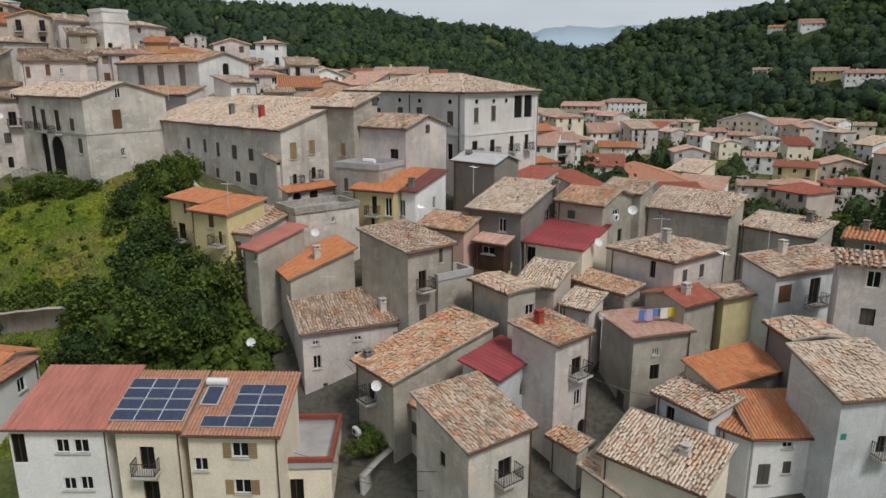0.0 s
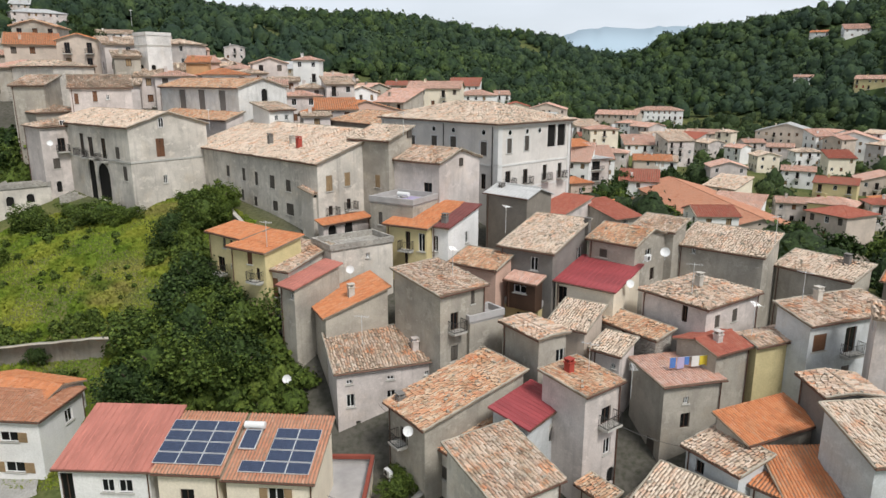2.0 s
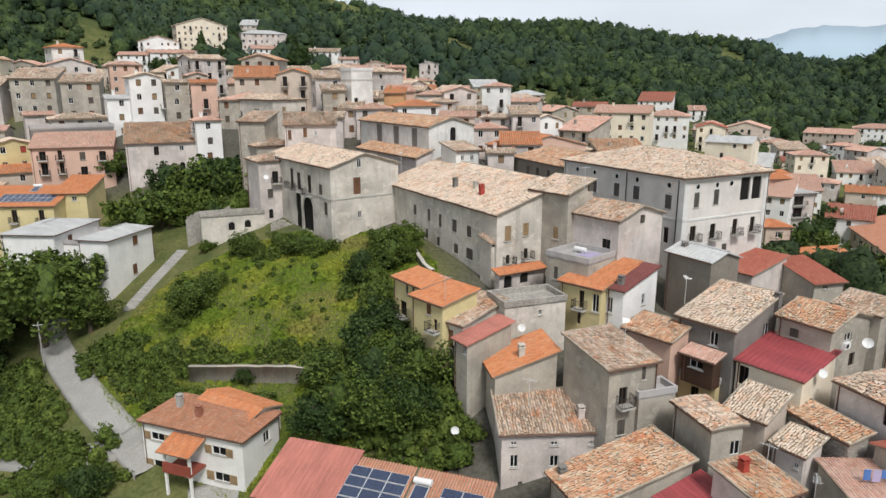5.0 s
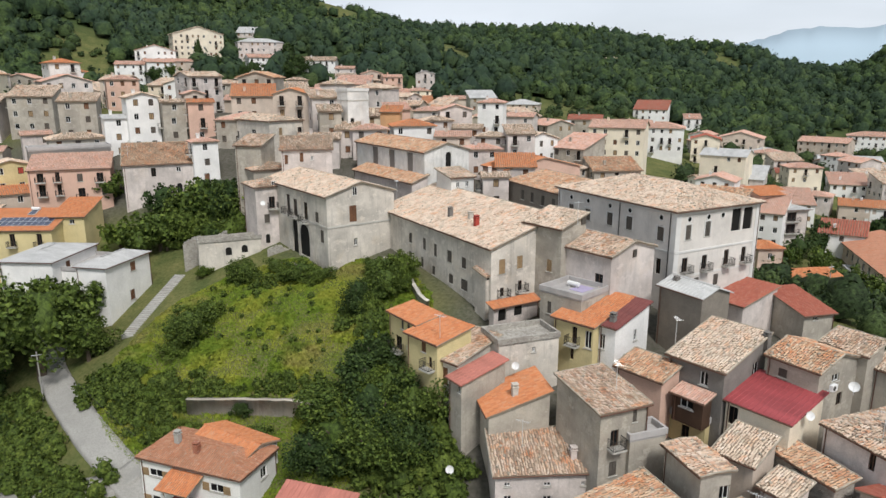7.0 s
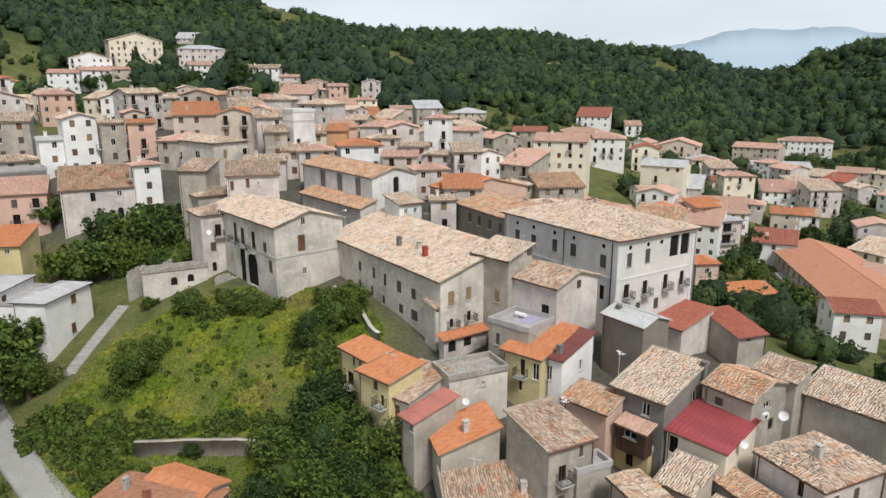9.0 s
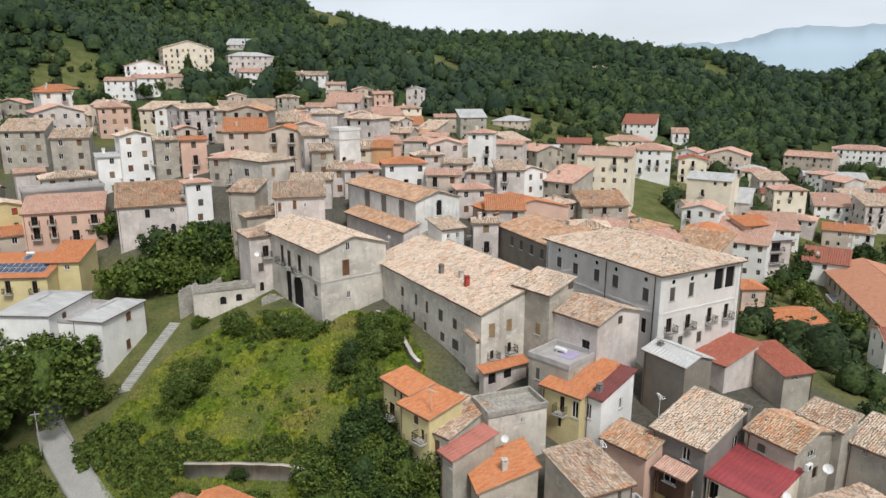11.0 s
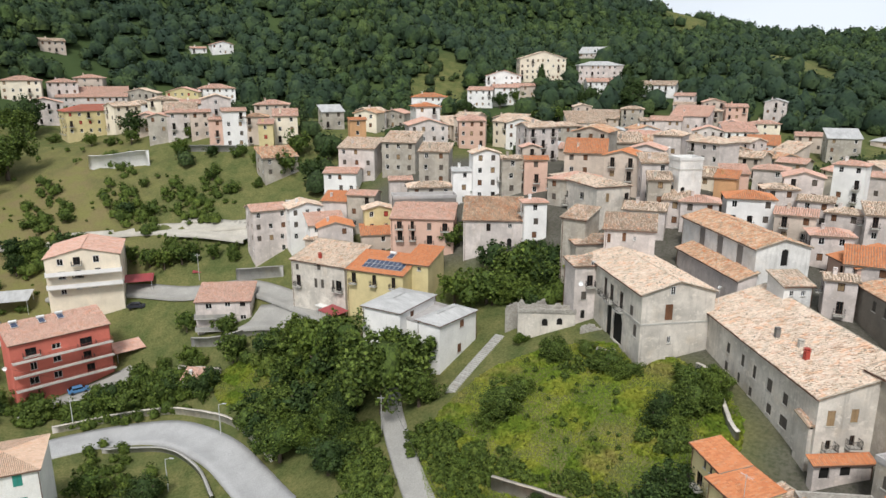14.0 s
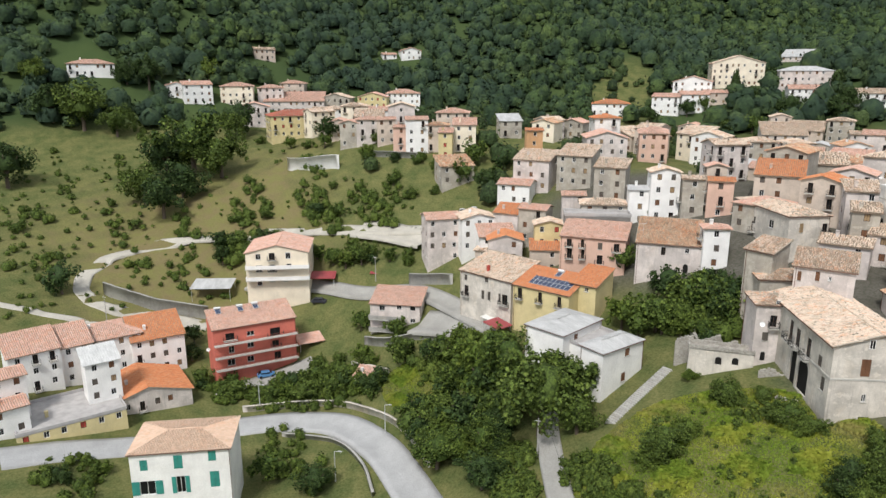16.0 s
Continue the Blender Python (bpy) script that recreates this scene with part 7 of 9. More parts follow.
far_house(-236.6, 103.1, 65, 10.9, 8.3, 2, 'pink', 'pale', 'shed_v')
far_house(-276.7, 115.4, 60, 9.5, 7.7, 3, 'pink', 'pale', 'hip')
far_house(-245.0, 113.1, 66, 9.5, 8.7, 2, 'white', 'faded', 'gable_u')
far_house(-226.4, 111.9, 64, 9.7, 8.5, 3, 'light', 'pale', 'gable_v')


# ---- trees and grass ----
def cards(centres, size, rng, wild=0.5, normals=None):
    """Small leaf clumps as bent quads, at the centres."""
    n = len(centres)
    a = rng.normal(size=(n, 3))
    if normals is not None:
        a = a * wild + normals
    a /= np.linalg.norm(a, axis=1)[:, None] + 1e-9
    b = np.cross(a, rng.normal(size=(n, 3)))
    b /= np.linalg.norm(b, axis=1)[:, None] + 1e-9
    c = np.cross(a, b)
    s = (size * rng.uniform(0.6, 1.3, n))[:, None]
    t = s * rng.uniform(0.5, 1.0, n)[:, None]
    v = np.stack([centres - b * s - a * s * 0.25, centres - c * t, centres + b * s - a * s * 0.25, centres + c * t], 1)
    return v.reshape(-1, 3), np.arange(n * 4).reshape(-1, 4)


def crown_points(n, rng, shape="round"):
    """Points in a crown of unit radius: a few lobes, denser towards the outside."""
    count = 34
    lobes = rng.normal(size=(count, 3))
    lobes /= np.linalg.norm(lobes, axis=1)[:, None]
    lobes = lobes * rng.uniform(0.25, 0.90, count)[:, None]
    lobes[:, 2] *= 0.85
    which = rng.integers(0, count, n)
    d = rng.normal(size=(n, 3))
    d /= np.linalg.norm(d, axis=1)[:, None]
    r = rng.uniform(0.25, 1.0, n) ** 0.6 * rng.uniform(0.14, 0.36, count)[which]
    p = lobes[which] + d * r[:, None]
    if shape == "column":
        p[:, :2] *= (1.0 - 0.75 * np.clip((p[:, 2:3] + 1) / 2, 0, 1))
    return p, d


TREES = {}


def tree_parts(kind, shape, variant, near):
    key = (kind, shape, variant, near)
    if key not in TREES:
        rng = np.random.default_rng(variant * 17 + len(kind) * 5 + len(shape))
        p, d = crown_points(4400 if near else 1200, rng, shape)
        p = p * (1, 1, 0.52) + (0, 0, 0.53)
        v, q = cards(p * (1, 1, 2.0), 0.044 if near else 0.080, rng, 0.85, d)
        v = v * (1, 1, 0.5)
        # Dome core added inside the leaves to block light and darken the gaps.
        v0, q0 = domes(np.zeros((1, 2)), np.array([0.30]), np.array([0.42]), np.array([0.44]), rng, 6, 12)
        v, q = np.concatenate([v0, v]), np.concatenate([q0, q + len(v0)])
        crown = quads_mesh("crown", v, q, M[kind])
        trunk = Solid()
        trunk.tube((0, 0, -0.06), (0.02, 0.01, 0.34), 0.075, 0.05, 8)
        for k in range(5):
            t = k * 1.257 + variant
            trunk.tube((0.02, 0.01, 0.26 + 0.02 * k), (0.42 * math.cos(t), 0.42 * math.sin(t), 0.6 + 0.05 * (k % 3)), 0.035, 0.012, 6)
        TREES[key] = (trunk.mesh("trunk", M["bark"]), crown)
    return TREES[key]


TREE_COUNT = [0]
TREE_WORDS = {"leaf": "broad-leaved tree with a full green crown", "leaf_dark": "dense dark green tree or tall shrub", "leaf_light": "light green leafy tree or shrub"}


def tree(x, y, height, radius, kind="leaf", shape="round"):
    TREE_COUNT[0] += 1
    k = TREE_COUNT[0]
    trunk, crown = tree_parts(kind, shape, k % 4, math.hypot(x, y) < 112 or radius > 6.5)
    low = height < 4.5
    m = pose(x, y, gz(x, y) - (0.25 * height if low else 0.1), 0, 0, (k * 73) % 360) @ Matrix.Diagonal((radius, radius, height * (1.15 if low else 1.0), 1))
    ob = thing("shrub" if low else "tree", m, ("low leafy shrub, " if low else "") + TREE_WORDS[kind] if not low else "low " + TREE_WORDS[kind].replace("tree or ", "").replace("tree", "shrub"), "shrub" if low else "tree", "trees of the valley")
    if shape == "column":
        tagged(ob, "slender dark green conifer by the road")
    put("trunk", trunk, ob)
    put("crown", crown, ob)
    return ob


def clear_of_houses(pts, gap):
    box = np.array(BOXES)
    ok = np.ones(len(pts), bool)
    for cx, cy, r in box:
        ok &= np.hypot(pts[:, 0] - cx, pts[:, 1] - cy) > r + gap
        far = math.hypot(cx, cy)
        if far > 200:
            ux, uy = cx / far, cy / far
            t = pts[:, 0] * ux + pts[:, 1] * uy
            s = np.abs(pts[:, 0] * uy - pts[:, 1] * ux)
            ok &= ~((s < r + 1) & (t < far) & (t > far - 22))
    return pts[ok]


def domes(pts, z, r, h, rng, rings=5, segs=10):
    """Uneven rounded crowns: a lumpy dome for each tree."""
    n = len(pts)
    phi = np.linspace(-0.45, 1.35, rings)
    th = np.arange(segs) * 2 * np.pi / segs
    d = np.stack([np.outer(np.cos(phi), np.cos(th)), np.outer(np.cos(phi), np.sin(th)), np.outer(np.sin(phi), np.ones(segs))], -1).reshape(-1, 3)
    d = np.concatenate([d, [(0, 0, 1.0)]])
    ph = rng.uniform(0, 6.28, (n, 4))
    lump = 1 + 0.17 * np.sin(d[:, 0] * 4.2 + ph[:, :1]) * np.sin(d[:, 1] * 4.2 + ph[:, 1:2]) + 0.12 * np.sin(d[:, 2] * 6 + d[:, 0] * 5 + ph[:, 2:3]) + rng.uniform(-0.10, 0.10, (n, len(d)))
    v = d[None] * lump[..., None] * np.stack([r, r, h * 0.6], 1)[:, None] + np.concatenate([pts, (z + h * 0.42)[:, None]], 1)[:, None]
    q = []
    for a in range(rings - 1):
        for b in range(segs):
            c = (b + 1) % segs
            q.append((a * segs + b, a * segs + c, (a + 1) * segs + c, (a + 1) * segs + b))
    top = rings * segs
    for b in range(0, segs, 2):
        q.append(((rings - 1) * segs + b, (rings - 1) * segs + (b + 1) % segs, (rings - 1) * segs + (b + 2) % segs, top))
    q = np.array(q)
    k = len(d)
    return v.reshape(-1, 3), (np.arange(n)[:, None, None] * k + q[None]).reshape(-1, 4)


def crowns(pts, low, high, seed, leaves, size, power=1.0, core=0.96, wild=0.5, rings=5, segs=10):
    """Crowns of many trees as one mesh: lumpy domes with leaf clumps standing out of them."""
    rng = np.random.default_rng(seed)
    z = ground_z(pts[:, 0], pts[:, 1])
    n = len(pts)
    r = low + (high - low) * rng.uniform(0, 1, n) ** power
    h = r * rng.uniform(1.4, 2.1, n)
    v0, q0 = domes(pts, z, r * core, h * core, rng, rings, segs)
    d = rng.normal(size=(n, leaves, 3))
    d[..., 2] = np.abs(d[..., 2]) - 0.3
    d /= np.linalg.norm(d, axis=2)[..., None]
    k = rng.uniform(core - 0.12, 1.14, (n, leaves))
    c = d * k[..., None] * np.stack([r, r, h * 0.6], 1)[:, None] + np.concatenate([pts, (z + h * 0.42)[:, None]], 1)[:, None]
    v, q = cards(c.reshape(-1, 3), size * np.repeat(0.6 + 0.4 * r / r.mean(), leaves), rng, wild, d.reshape(-1, 3))
    return np.concatenate([v0, v]), np.concatenate([q0, q + len(v0)])


def shaded_smooth(me):
    me.polygons.foreach_set("use_smooth", [True] * len(me.polygons))
    return me


def valley_trees():
    """Trees and shrubs among the houses of the valley and the upper town."""
    rng = np.random.default_rng(21)
    a = np.stack([rng.uniform(15, 330, 2300), rng.uniform(95, 430, 2300)], 1)
    a = a[(np.degrees(np.arctan2(a[:, 0], a[:, 1])) < 40) & (np.hypot(a[:, 0], a[:, 1]) < 430)]
    b = np.stack([rng.uniform(-340, 15, 900), rng.uniform(60, 400, 900)], 1)
    b = b[(np.hypot(b[:, 0] + 45, b[:, 1] - 72) > 40) & ((b[:, 0] < -150) | (b[:, 1] > 150)) & (np.hypot(b[:, 0], b[:, 1]) > 190) & ~((b[:, 0] < -165) & (b[:, 1] < 95))]
    pts = clear_of_houses(np.concatenate([a, b]), 2.5)
    v, q = crowns(pts, 1.5, 4.4, 22, 64, 0.42, 1.3, 0.84, 0.8, 4, 8)
    return tagged(put("valley_trees", shaded_smooth(quads_mesh("valley_trees", v, q, M["garden"]))), "dark green garden trees among the houses", "trees", kind="stuff")


def woods():
    """The woods on the hills, as one mass of tree crowns."""
    rng = np.random.default_rng(11)
    pts = []
    for az in np.arange(-97, 38, 0.35):
        far = 280.0
        while far < 730:
            far += rng.uniform(8.5, 13.0)
            if rng.random() > 0.45 * far / 300 * 0.9:
                continue
            t = math.radians(az + rng.uniform(-0.2, 0.2))
            pts.append((far * math.sin(t), far * math.cos(t)))
    pts = np.array(pts)
    z = ground_z(pts[:, 0], pts[:, 1])
    keep = rng.random(len(pts)) < wooded(pts[:, 0], pts[:, 1], z)
    pts = clear_of_houses(pts[keep], 4)
    v, q = crowns(pts, 2.3, 6.6, 12, 30, 0.80, 1.5, 0.86, 0.75, 4, 7)
    ob = put("woods", shaded_smooth(quads_mesh("woods", v, q, M["wood_far"])))
    return tagged(ob, "dense deciduous woods on the hillsides", "trees", kind="stuff")


def grass(cx, cy, rx, ry, count, seed, height=0.35):
    rng = np.random.default_rng(seed)
    t, r = rng.uniform(0, 2 * np.pi, count), np.sqrt(rng.uniform(0, 1, count))
    x, y = cx + rx * r * np.cos(t), cy + ry * r * np.sin(t)
    z = ground_z(x, y)
    clump = 0.6 + 0.7 * (np.sin(x * 0.5) * np.sin(y * 0.6 + 1) > 0.1)
    h = height * rng.uniform(0.5, 1.5, count) * clump
    a = rng.uniform(0, np.pi, count)
    dx, dy = np.cos(a) * h * 0.4, np.sin(a) * h * 0.4
    lean = rng.normal(0, 0.25, (count, 2)) * h[:, None]
    v = np.stack([np.stack([x - dx, y - dy, z - 0.03], 1), np.stack([x + dx, y + dy, z - 0.03], 1), np.stack([x + dx * 1.2 + lean[:, 0], y + dy * 1.2 + lean[:, 1], z + h], 1), np.stack([x - dx * 1.2 + lean[:, 0], y - dy * 1.2 + lean[:, 1], z + h * 0.8], 1)], 1)
    ob = put("grass", quads_mesh("grass", v.reshape(-1, 3), np.arange(count * 4).reshape(-1, 4), M["grass"]))
    return tagged(ob, "long uncut meadow grass and weeds", "grass", kind="stuff")


def far_range():
    """A mountain range beyond the saddle, its haze painted in as a flat pale blue."""
    rng = np.random.default_rng(3)
    az = np.radians(np.arange(-30, 60, 0.5))
    top = 250 + 110 * np.exp(-((np.degrees(az) - 12) / 7) ** 2) + 60 * np.exp(-((np.degrees(az) - 26) / 8) ** 2) + 14 * np.sin(np.degrees(az) * 0.9) + rng.normal(0, 4, len(az))
    v = np.concatenate([np.stack([r * np.sin(az), r * np.cos(az), z + 0 * az], 1) for r, z in ((4300, -50), (4500, top * 0.55), (4700, top), (4800, -50))])
    k = len(az)
    a = np.concatenate([np.arange(k - 1) + j * k for j in range(3)])
    ob = put("backdrop", quads_mesh("backdrop", v, np.stack([a, a + 1, a + k + 1, a + k], 1), M["painted_haze"]))
    return tagged(ob, "far mountain range with haze painted in as pale blue", "mountains", kind="structure")


far_range()
woods()
valley_trees()
grass(-47, 73, 22, 19, 80000, 1, 0.24)
grass(-36, 56, 10, 6, 12000, 2, 0.2)
grass(-118, 63.5, 9, 6, 14000, 3, 0.22)

SCRUB = []


def scrub(x, y, rx, ry, count, low, high):
    SCRUB.append((x, y, rx, ry, count, low, high))


def scrub_cover():
    """Weeds and low shrubs that nobody could count, as one mass."""
    rng = np.random.default_rng(77)
    vs, qs, base = [], [], 0
    for x, y, rx, ry, count, low, high in SCRUB:
        t, r = rng.uniform(0, 2 * np.pi, count), np.sqrt(rng.uniform(0, 1, count))
        pts = clear_of_houses(np.stack([x + rx * r * np.cos(t), y + ry * r * np.sin(t)], 1), 0.3)
        if len(pts):
            v, q = crowns(pts, low, high, int(abs(x * 3 + y)), 64, 0.10 + 0.085 * high, 1.0, 0.78, 0.9, 4, 8)
            vs.append(v)
            qs.append(q + base)
            base += len(v)
    bank = np.stack([rng.uniform(-292, -178, 2600), rng.uniform(-12, 96, 2600)], 1)
    level = ground_z(bank[:, 0], bank[:, 1]) / 2.6
    bank = clear_of_houses(bank[(level - np.floor(level) > 0.80) | (rng.random(2600) < 0.05)], 1.0)
    v, q = crowns(bank, 0.35, 1.1, 78, 26, 0.22, 1.6, 0.78, 0.9, 4, 8)
    vs.append(v)
    qs.append(q + base)
    ob = put("scrub", shaded_smooth(quads_mesh("scrub", np.concatenate(vs), np.concatenate(qs), M["weeds"])))
    tagged(ob, "green weeds, brambles and low scrub on the slopes", "scrub", kind="stuff")

tree(-81.0, 68.2, 17, 9.5, 'leaf')
tree(-96.2, 72.7, 14, 7, 'leaf')
tree(-103.0, 70.7, 12, 6.5, 'leaf_light')
tree(-82.0, 75.7, 11, 6, 'leaf')
tree(-106.8, 77.4, 8, 5, 'leaf')
tree(-86.2, 60.8, 8, 4, 'leaf')
tree(-74.4, 70.4, 8, 4.5, 'leaf')
tree(-91.2, 96.4, 8, 4.5, 'leaf_light')
tree(-84.7, 98.7, 9, 5, 'leaf')
tree(-79.7, 105.1, 9, 5, 'leaf')
tree(-74.5, 106.2, 9, 4, 'leaf_dark')
tree(-86.3, 96.0, 7, 4, 'leaf')
tree(-151.8, 26.9, 5, 3, 'leaf')
tree(-144.1, 32.6, 5, 3.5, 'leaf')
tree(-138.4, 38.6, 5, 3.5, 'leaf')
tree(-133.2, 44.6, 6, 4, 'leaf')
tree(-130.6, 50.3, 6, 3.5, 'leaf')
tree(-139.6, 44.3, 5, 3, 'leaf_dark')
tree(-138.3, 49.2, 5, 3, 'leaf')
tree(-136.2, 68.6, 6, 3.5, 'leaf')
tree(-146.8, 64.5, 6, 3, 'leaf')
tree(-133.9, 60.1, 4, 2.5, 'leaf')
tree(-128.4, 67.5, 5, 3, 'leaf')
tree(-108.7, 67.6, 6, 4, 'leaf')
tree(-107.4, 59.0, 6, 3.5, 'leaf_dark')
tree(-118.6, 70.8, 6, 3.5, 'leaf_dark')
tree(-112.3, 74.0, 6, 3.5, 'leaf')
tree(-197.5, 56.0, 8, 5, 'leaf_dark')
tree(-203.0, 49.0, 6, 4, 'leaf')
tree(-206.0, 45.0, 7, 4.5, 'leaf_dark')
tree(-113.0, 75.0, 6, 3.6, 'leaf_light')
tree(-319.1, 18.7, 22, 12, 'leaf')
tree(-262.0, 40.5, 20, 11, 'leaf_dark')
tree(-249.0, 56.5, 18, 10, 'leaf')
tree(-327.0, 8.0, 18, 9, 'leaf_dark')
tree(-312.0, 30.0, 14, 8, 'leaf')
tree(-296.0, 72.0, 14, 8, 'leaf')
tree(-244.0, 30.0, 14, 8, 'leaf')
tree(-256.5, 48.7, 26, 14, 'leaf')
tree(-231.8, 33.4, 17, 9, 'leaf_dark')
tree(-241.6, 41.7, 15, 9, 'leaf_dark')
tree(-302.9, 78.9, 17, 8.5, 'leaf_dark')
tree(-273.6, -9.2, 18, 10, 'leaf_dark')
tree(-349.9, 49.5, 18, 8, 'leaf_dark')
tree(-353.6, 40.5, 15, 7, 'leaf_dark')
tree(-357.1, 78.0, 14, 6, 'leaf_light')
tree(-355.3, 3.2, 12, 7, 'leaf_light')
tree(-243.3, 96.0, 11, 5.5, 'leaf_dark')
tree(-199.1, 1.7, 10, 5, 'leaf_dark')
tree(-243.2, 94.9, 10, 5, 'leaf_dark')
tree(-165.2, 113.6, 9, 5, 'leaf_dark')
tree(-176.0, 112.5, 8, 5, 'leaf')
tree(-172.1, 124.6, 8, 4, 'leaf_dark')
tree(-183.1, 121.3, 8, 5, 'leaf')
tree(-198.7, 43.6, 7, 3, 'leaf_dark')
tree(-208.0, 82.6, 3, 2, 'leaf')
tree(-200.4, 89.2, 3, 2, 'leaf')
tree(-182.8, 98.4, 4, 2.5, 'leaf')
tree(-178.3, 103.8, 4, 2, 'leaf')
tree(-279.7, 79.6, 4, 3, 'leaf')
tree(-175.9, 69.1, 6, 4, 'leaf')
tree(-169.3, 74.9, 6, 4, 'leaf')
tree(-163.5, 80.8, 5, 3, 'leaf')
tree(-182.1, 66.4, 5, 3, 'leaf')
tree(-111.4, 29.8, 6, 4, 'leaf')
tree(-103.3, 36.0, 6, 4.2, 'leaf_dark')
tree(-162.6, 26.7, 5, 3, 'leaf_dark')
tree(-169.4, 28.8, 6, 3, 'leaf_dark')
tree(-230.5, 24.6, 3, 3, 'leaf')
tree(-211.7, 60.7, 3, 3, 'leaf')
tree(-201.9, 74.2, 4, 4, 'leaf_dark')
tree(-195.1, 79.0, 4, 4, 'leaf')
tree(-216.7, 53.0, 4, 4, 'leaf')
tree(-236.8, -7.5, 4, 3, 'leaf')
tree(-204.8, 103.8, 4, 3, 'leaf_dark')
tree(-197.2, 108.3, 4, 3, 'leaf')
tree(-213.4, 97.3, 4, 3, 'leaf')
tree(-221.3, 105.5, 5, 3, 'leaf')
tree(-253.7, 84.1, 5, 3, 'leaf_light')
tree(-245.6, 87.9, 4, 3, 'leaf')
tree(-237.8, 91.6, 6, 3.5, 'leaf')
tree(-146.4, 129.8, 3, 2, 'leaf')
tree(-110.2, 122.8, 3, 2.5, 'leaf_dark')
tree(-168.9, 277.5, 5, 5, 'leaf_light')
tree(-192.3, 272.9, 9, 6, 'leaf')
tree(-191.7, 299.2, 11, 7, 'leaf_dark')
tree(-171.8, 301.3, 13, 8, 'leaf_dark')
tree(-228.7, 307.4, 12, 3, 'leaf_dark')
tree(-180.6, 239.8, 6, 6, 'leaf')
tree(-172.8, 246.8, 6, 6, 'leaf_light')
tree(-209.2, 256.7, 5, 4, 'leaf_dark')
tree(-95.7, 62.6, 9, 6, 'leaf_dark')
tree(-92.2, 54.6, 8, 5.6, 'leaf')
tree(-79.6, 55.6, 7, 5, 'leaf_dark')
tree(-104.4, 55.7, 7, 5, 'leaf')
tree(-90.6, 70.4, 10, 6, 'leaf')
tree(-100.1, 69.6, 10, 6, 'leaf_dark')
tree(-56.3, 61.8, 2.6, 2.4, 'leaf_light')
tree(-112.4, 72.8, 8, 5, 'leaf')
tree(-228.9, 273.5, 10, 5, 'leaf_dark')
tree(-226.6, 282.7, 9, 4.5, 'leaf')
tree(-199.8, 294.5, 10, 5, 'leaf_dark')
tree(-186.1, 285.3, 9, 5, 'leaf')
tree(-217.4, 305.6, 9, 4, 'leaf_dark')
tree(-235.9, 256.4, 9, 5, 'leaf_dark')
tree(-261.2, 324.8, 9, 4, 'leaf_dark')
tree(-223.7, 328.9, 10, 5, 'leaf_dark')
tree(-193.6, 335.5, 10, 5, 'leaf_dark')
tree(-177.5, 318.5, 12, 7, 'leaf_dark')
tree(-211.5, 241.4, 7, 4, 'leaf')
tree(-200.3, 268.3, 7, 5, 'leaf')
tree(-57.1, 70.3, 5, 3.4, 'leaf')
tree(-58.2, 68.9, 3, 2.6, 'leaf_light')
tree(-57.9, 84.8, 3.4, 2.8, 'leaf')
tree(-60.6, 86.8, 2.5, 2.2, 'leaf')
tree(-49.1, 84.6, 3, 3, 'leaf')
tree(-45.7, 84.2, 2.5, 2.4, 'leaf_light')
tree(-33.6, 80.7, 5, 3.2, 'leaf')
tree(-33.3, 84.1, 4, 2.8, 'leaf')
tree(-28.9, 66.8, 7, 4, 'leaf_dark')
tree(-28.6, 62.7, 6, 3.6, 'leaf')
tree(-30.1, 57.1, 5, 3.4, 'leaf_dark')
tree(-49.2, 58.9, 2.4, 2.2, 'leaf_light')
tree(-51.6, 58.0, 2.4, 2.2, 'leaf_light')
tree(-40.6, 60.2, 3, 2.4, 'leaf')
tree(-31.4, 59.7, 5, 3.4, 'leaf_light')
tree(-27.5, 66.1, 4, 3, 'leaf')
tree(-26.7, 69.3, 4, 2.6, 'leaf_light')
tree(-30.0, 69.0, 3, 2.2, 'leaf')
tree(-231.2, 310.6, 14, 3.2, 'leaf_dark', 'column')
tree(-29.6, 64.7, 7, 4.5, 'leaf_dark')
tree(-32.4, 61.7, 6, 4.5, 'leaf')
tree(-26.5, 60.2, 8, 5, 'leaf_dark')
tree(-29.1, 58.1, 7, 5, 'leaf')
tree(-22.5, 57.9, 7, 4, 'leaf_dark')
tree(-23.6, 62.8, 6, 4, 'leaf_dark')
tree(-31.7, 57.5, 6, 4, 'leaf_dark')
tree(-25.1, 56.9, 7, 4.5, 'leaf')
tree(-54.4, 88.0, 2.5, 2.4, 'leaf')
tree(-50.0, 85.2, 2.2, 2, 'leaf')
tree(-34.4, 83.5, 5, 3, 'leaf')
tree(-32.3, 84.4, 5, 3, 'leaf_light')
tree(-34.5, 79.8, 4, 3, 'leaf')
tree(-35.5, 76.7, 4, 3, 'leaf_dark')
tree(-54.2, 47.3, 3, 3, 'leaf_light')
tree(-57.9, 46.0, 3, 3, 'leaf')
tree(-44.1, 62.4, 2.4, 1.8, 'leaf_dark')
tree(-5.8, 47.2, 2.5, 2, 'leaf')
tree(-5.5, 48.8, 2, 1.6, 'leaf')
tree(-95.6, 67.2, 5.8, 3.2, 'leaf')
tree(-127.1, 65.3, 7.6, 4.2, 'leaf')
tree(-92.9, 67.7, 5.4, 3, 'leaf')
tree(-110.5, 73.6, 6, 3.3, 'leaf_dark')
tree(-105.8, 59.9, 4.2, 2.3, 'leaf_dark')
tree(-103.5, 74.3, 7.2, 4, 'leaf')
tree(-107.1, 76.8, 6.5, 3.6, 'leaf_light')
tree(-108.1, 67.4, 4.7, 2.6, 'leaf')
tree(-106.0, 61.4, 5.1, 2.8, 'leaf')
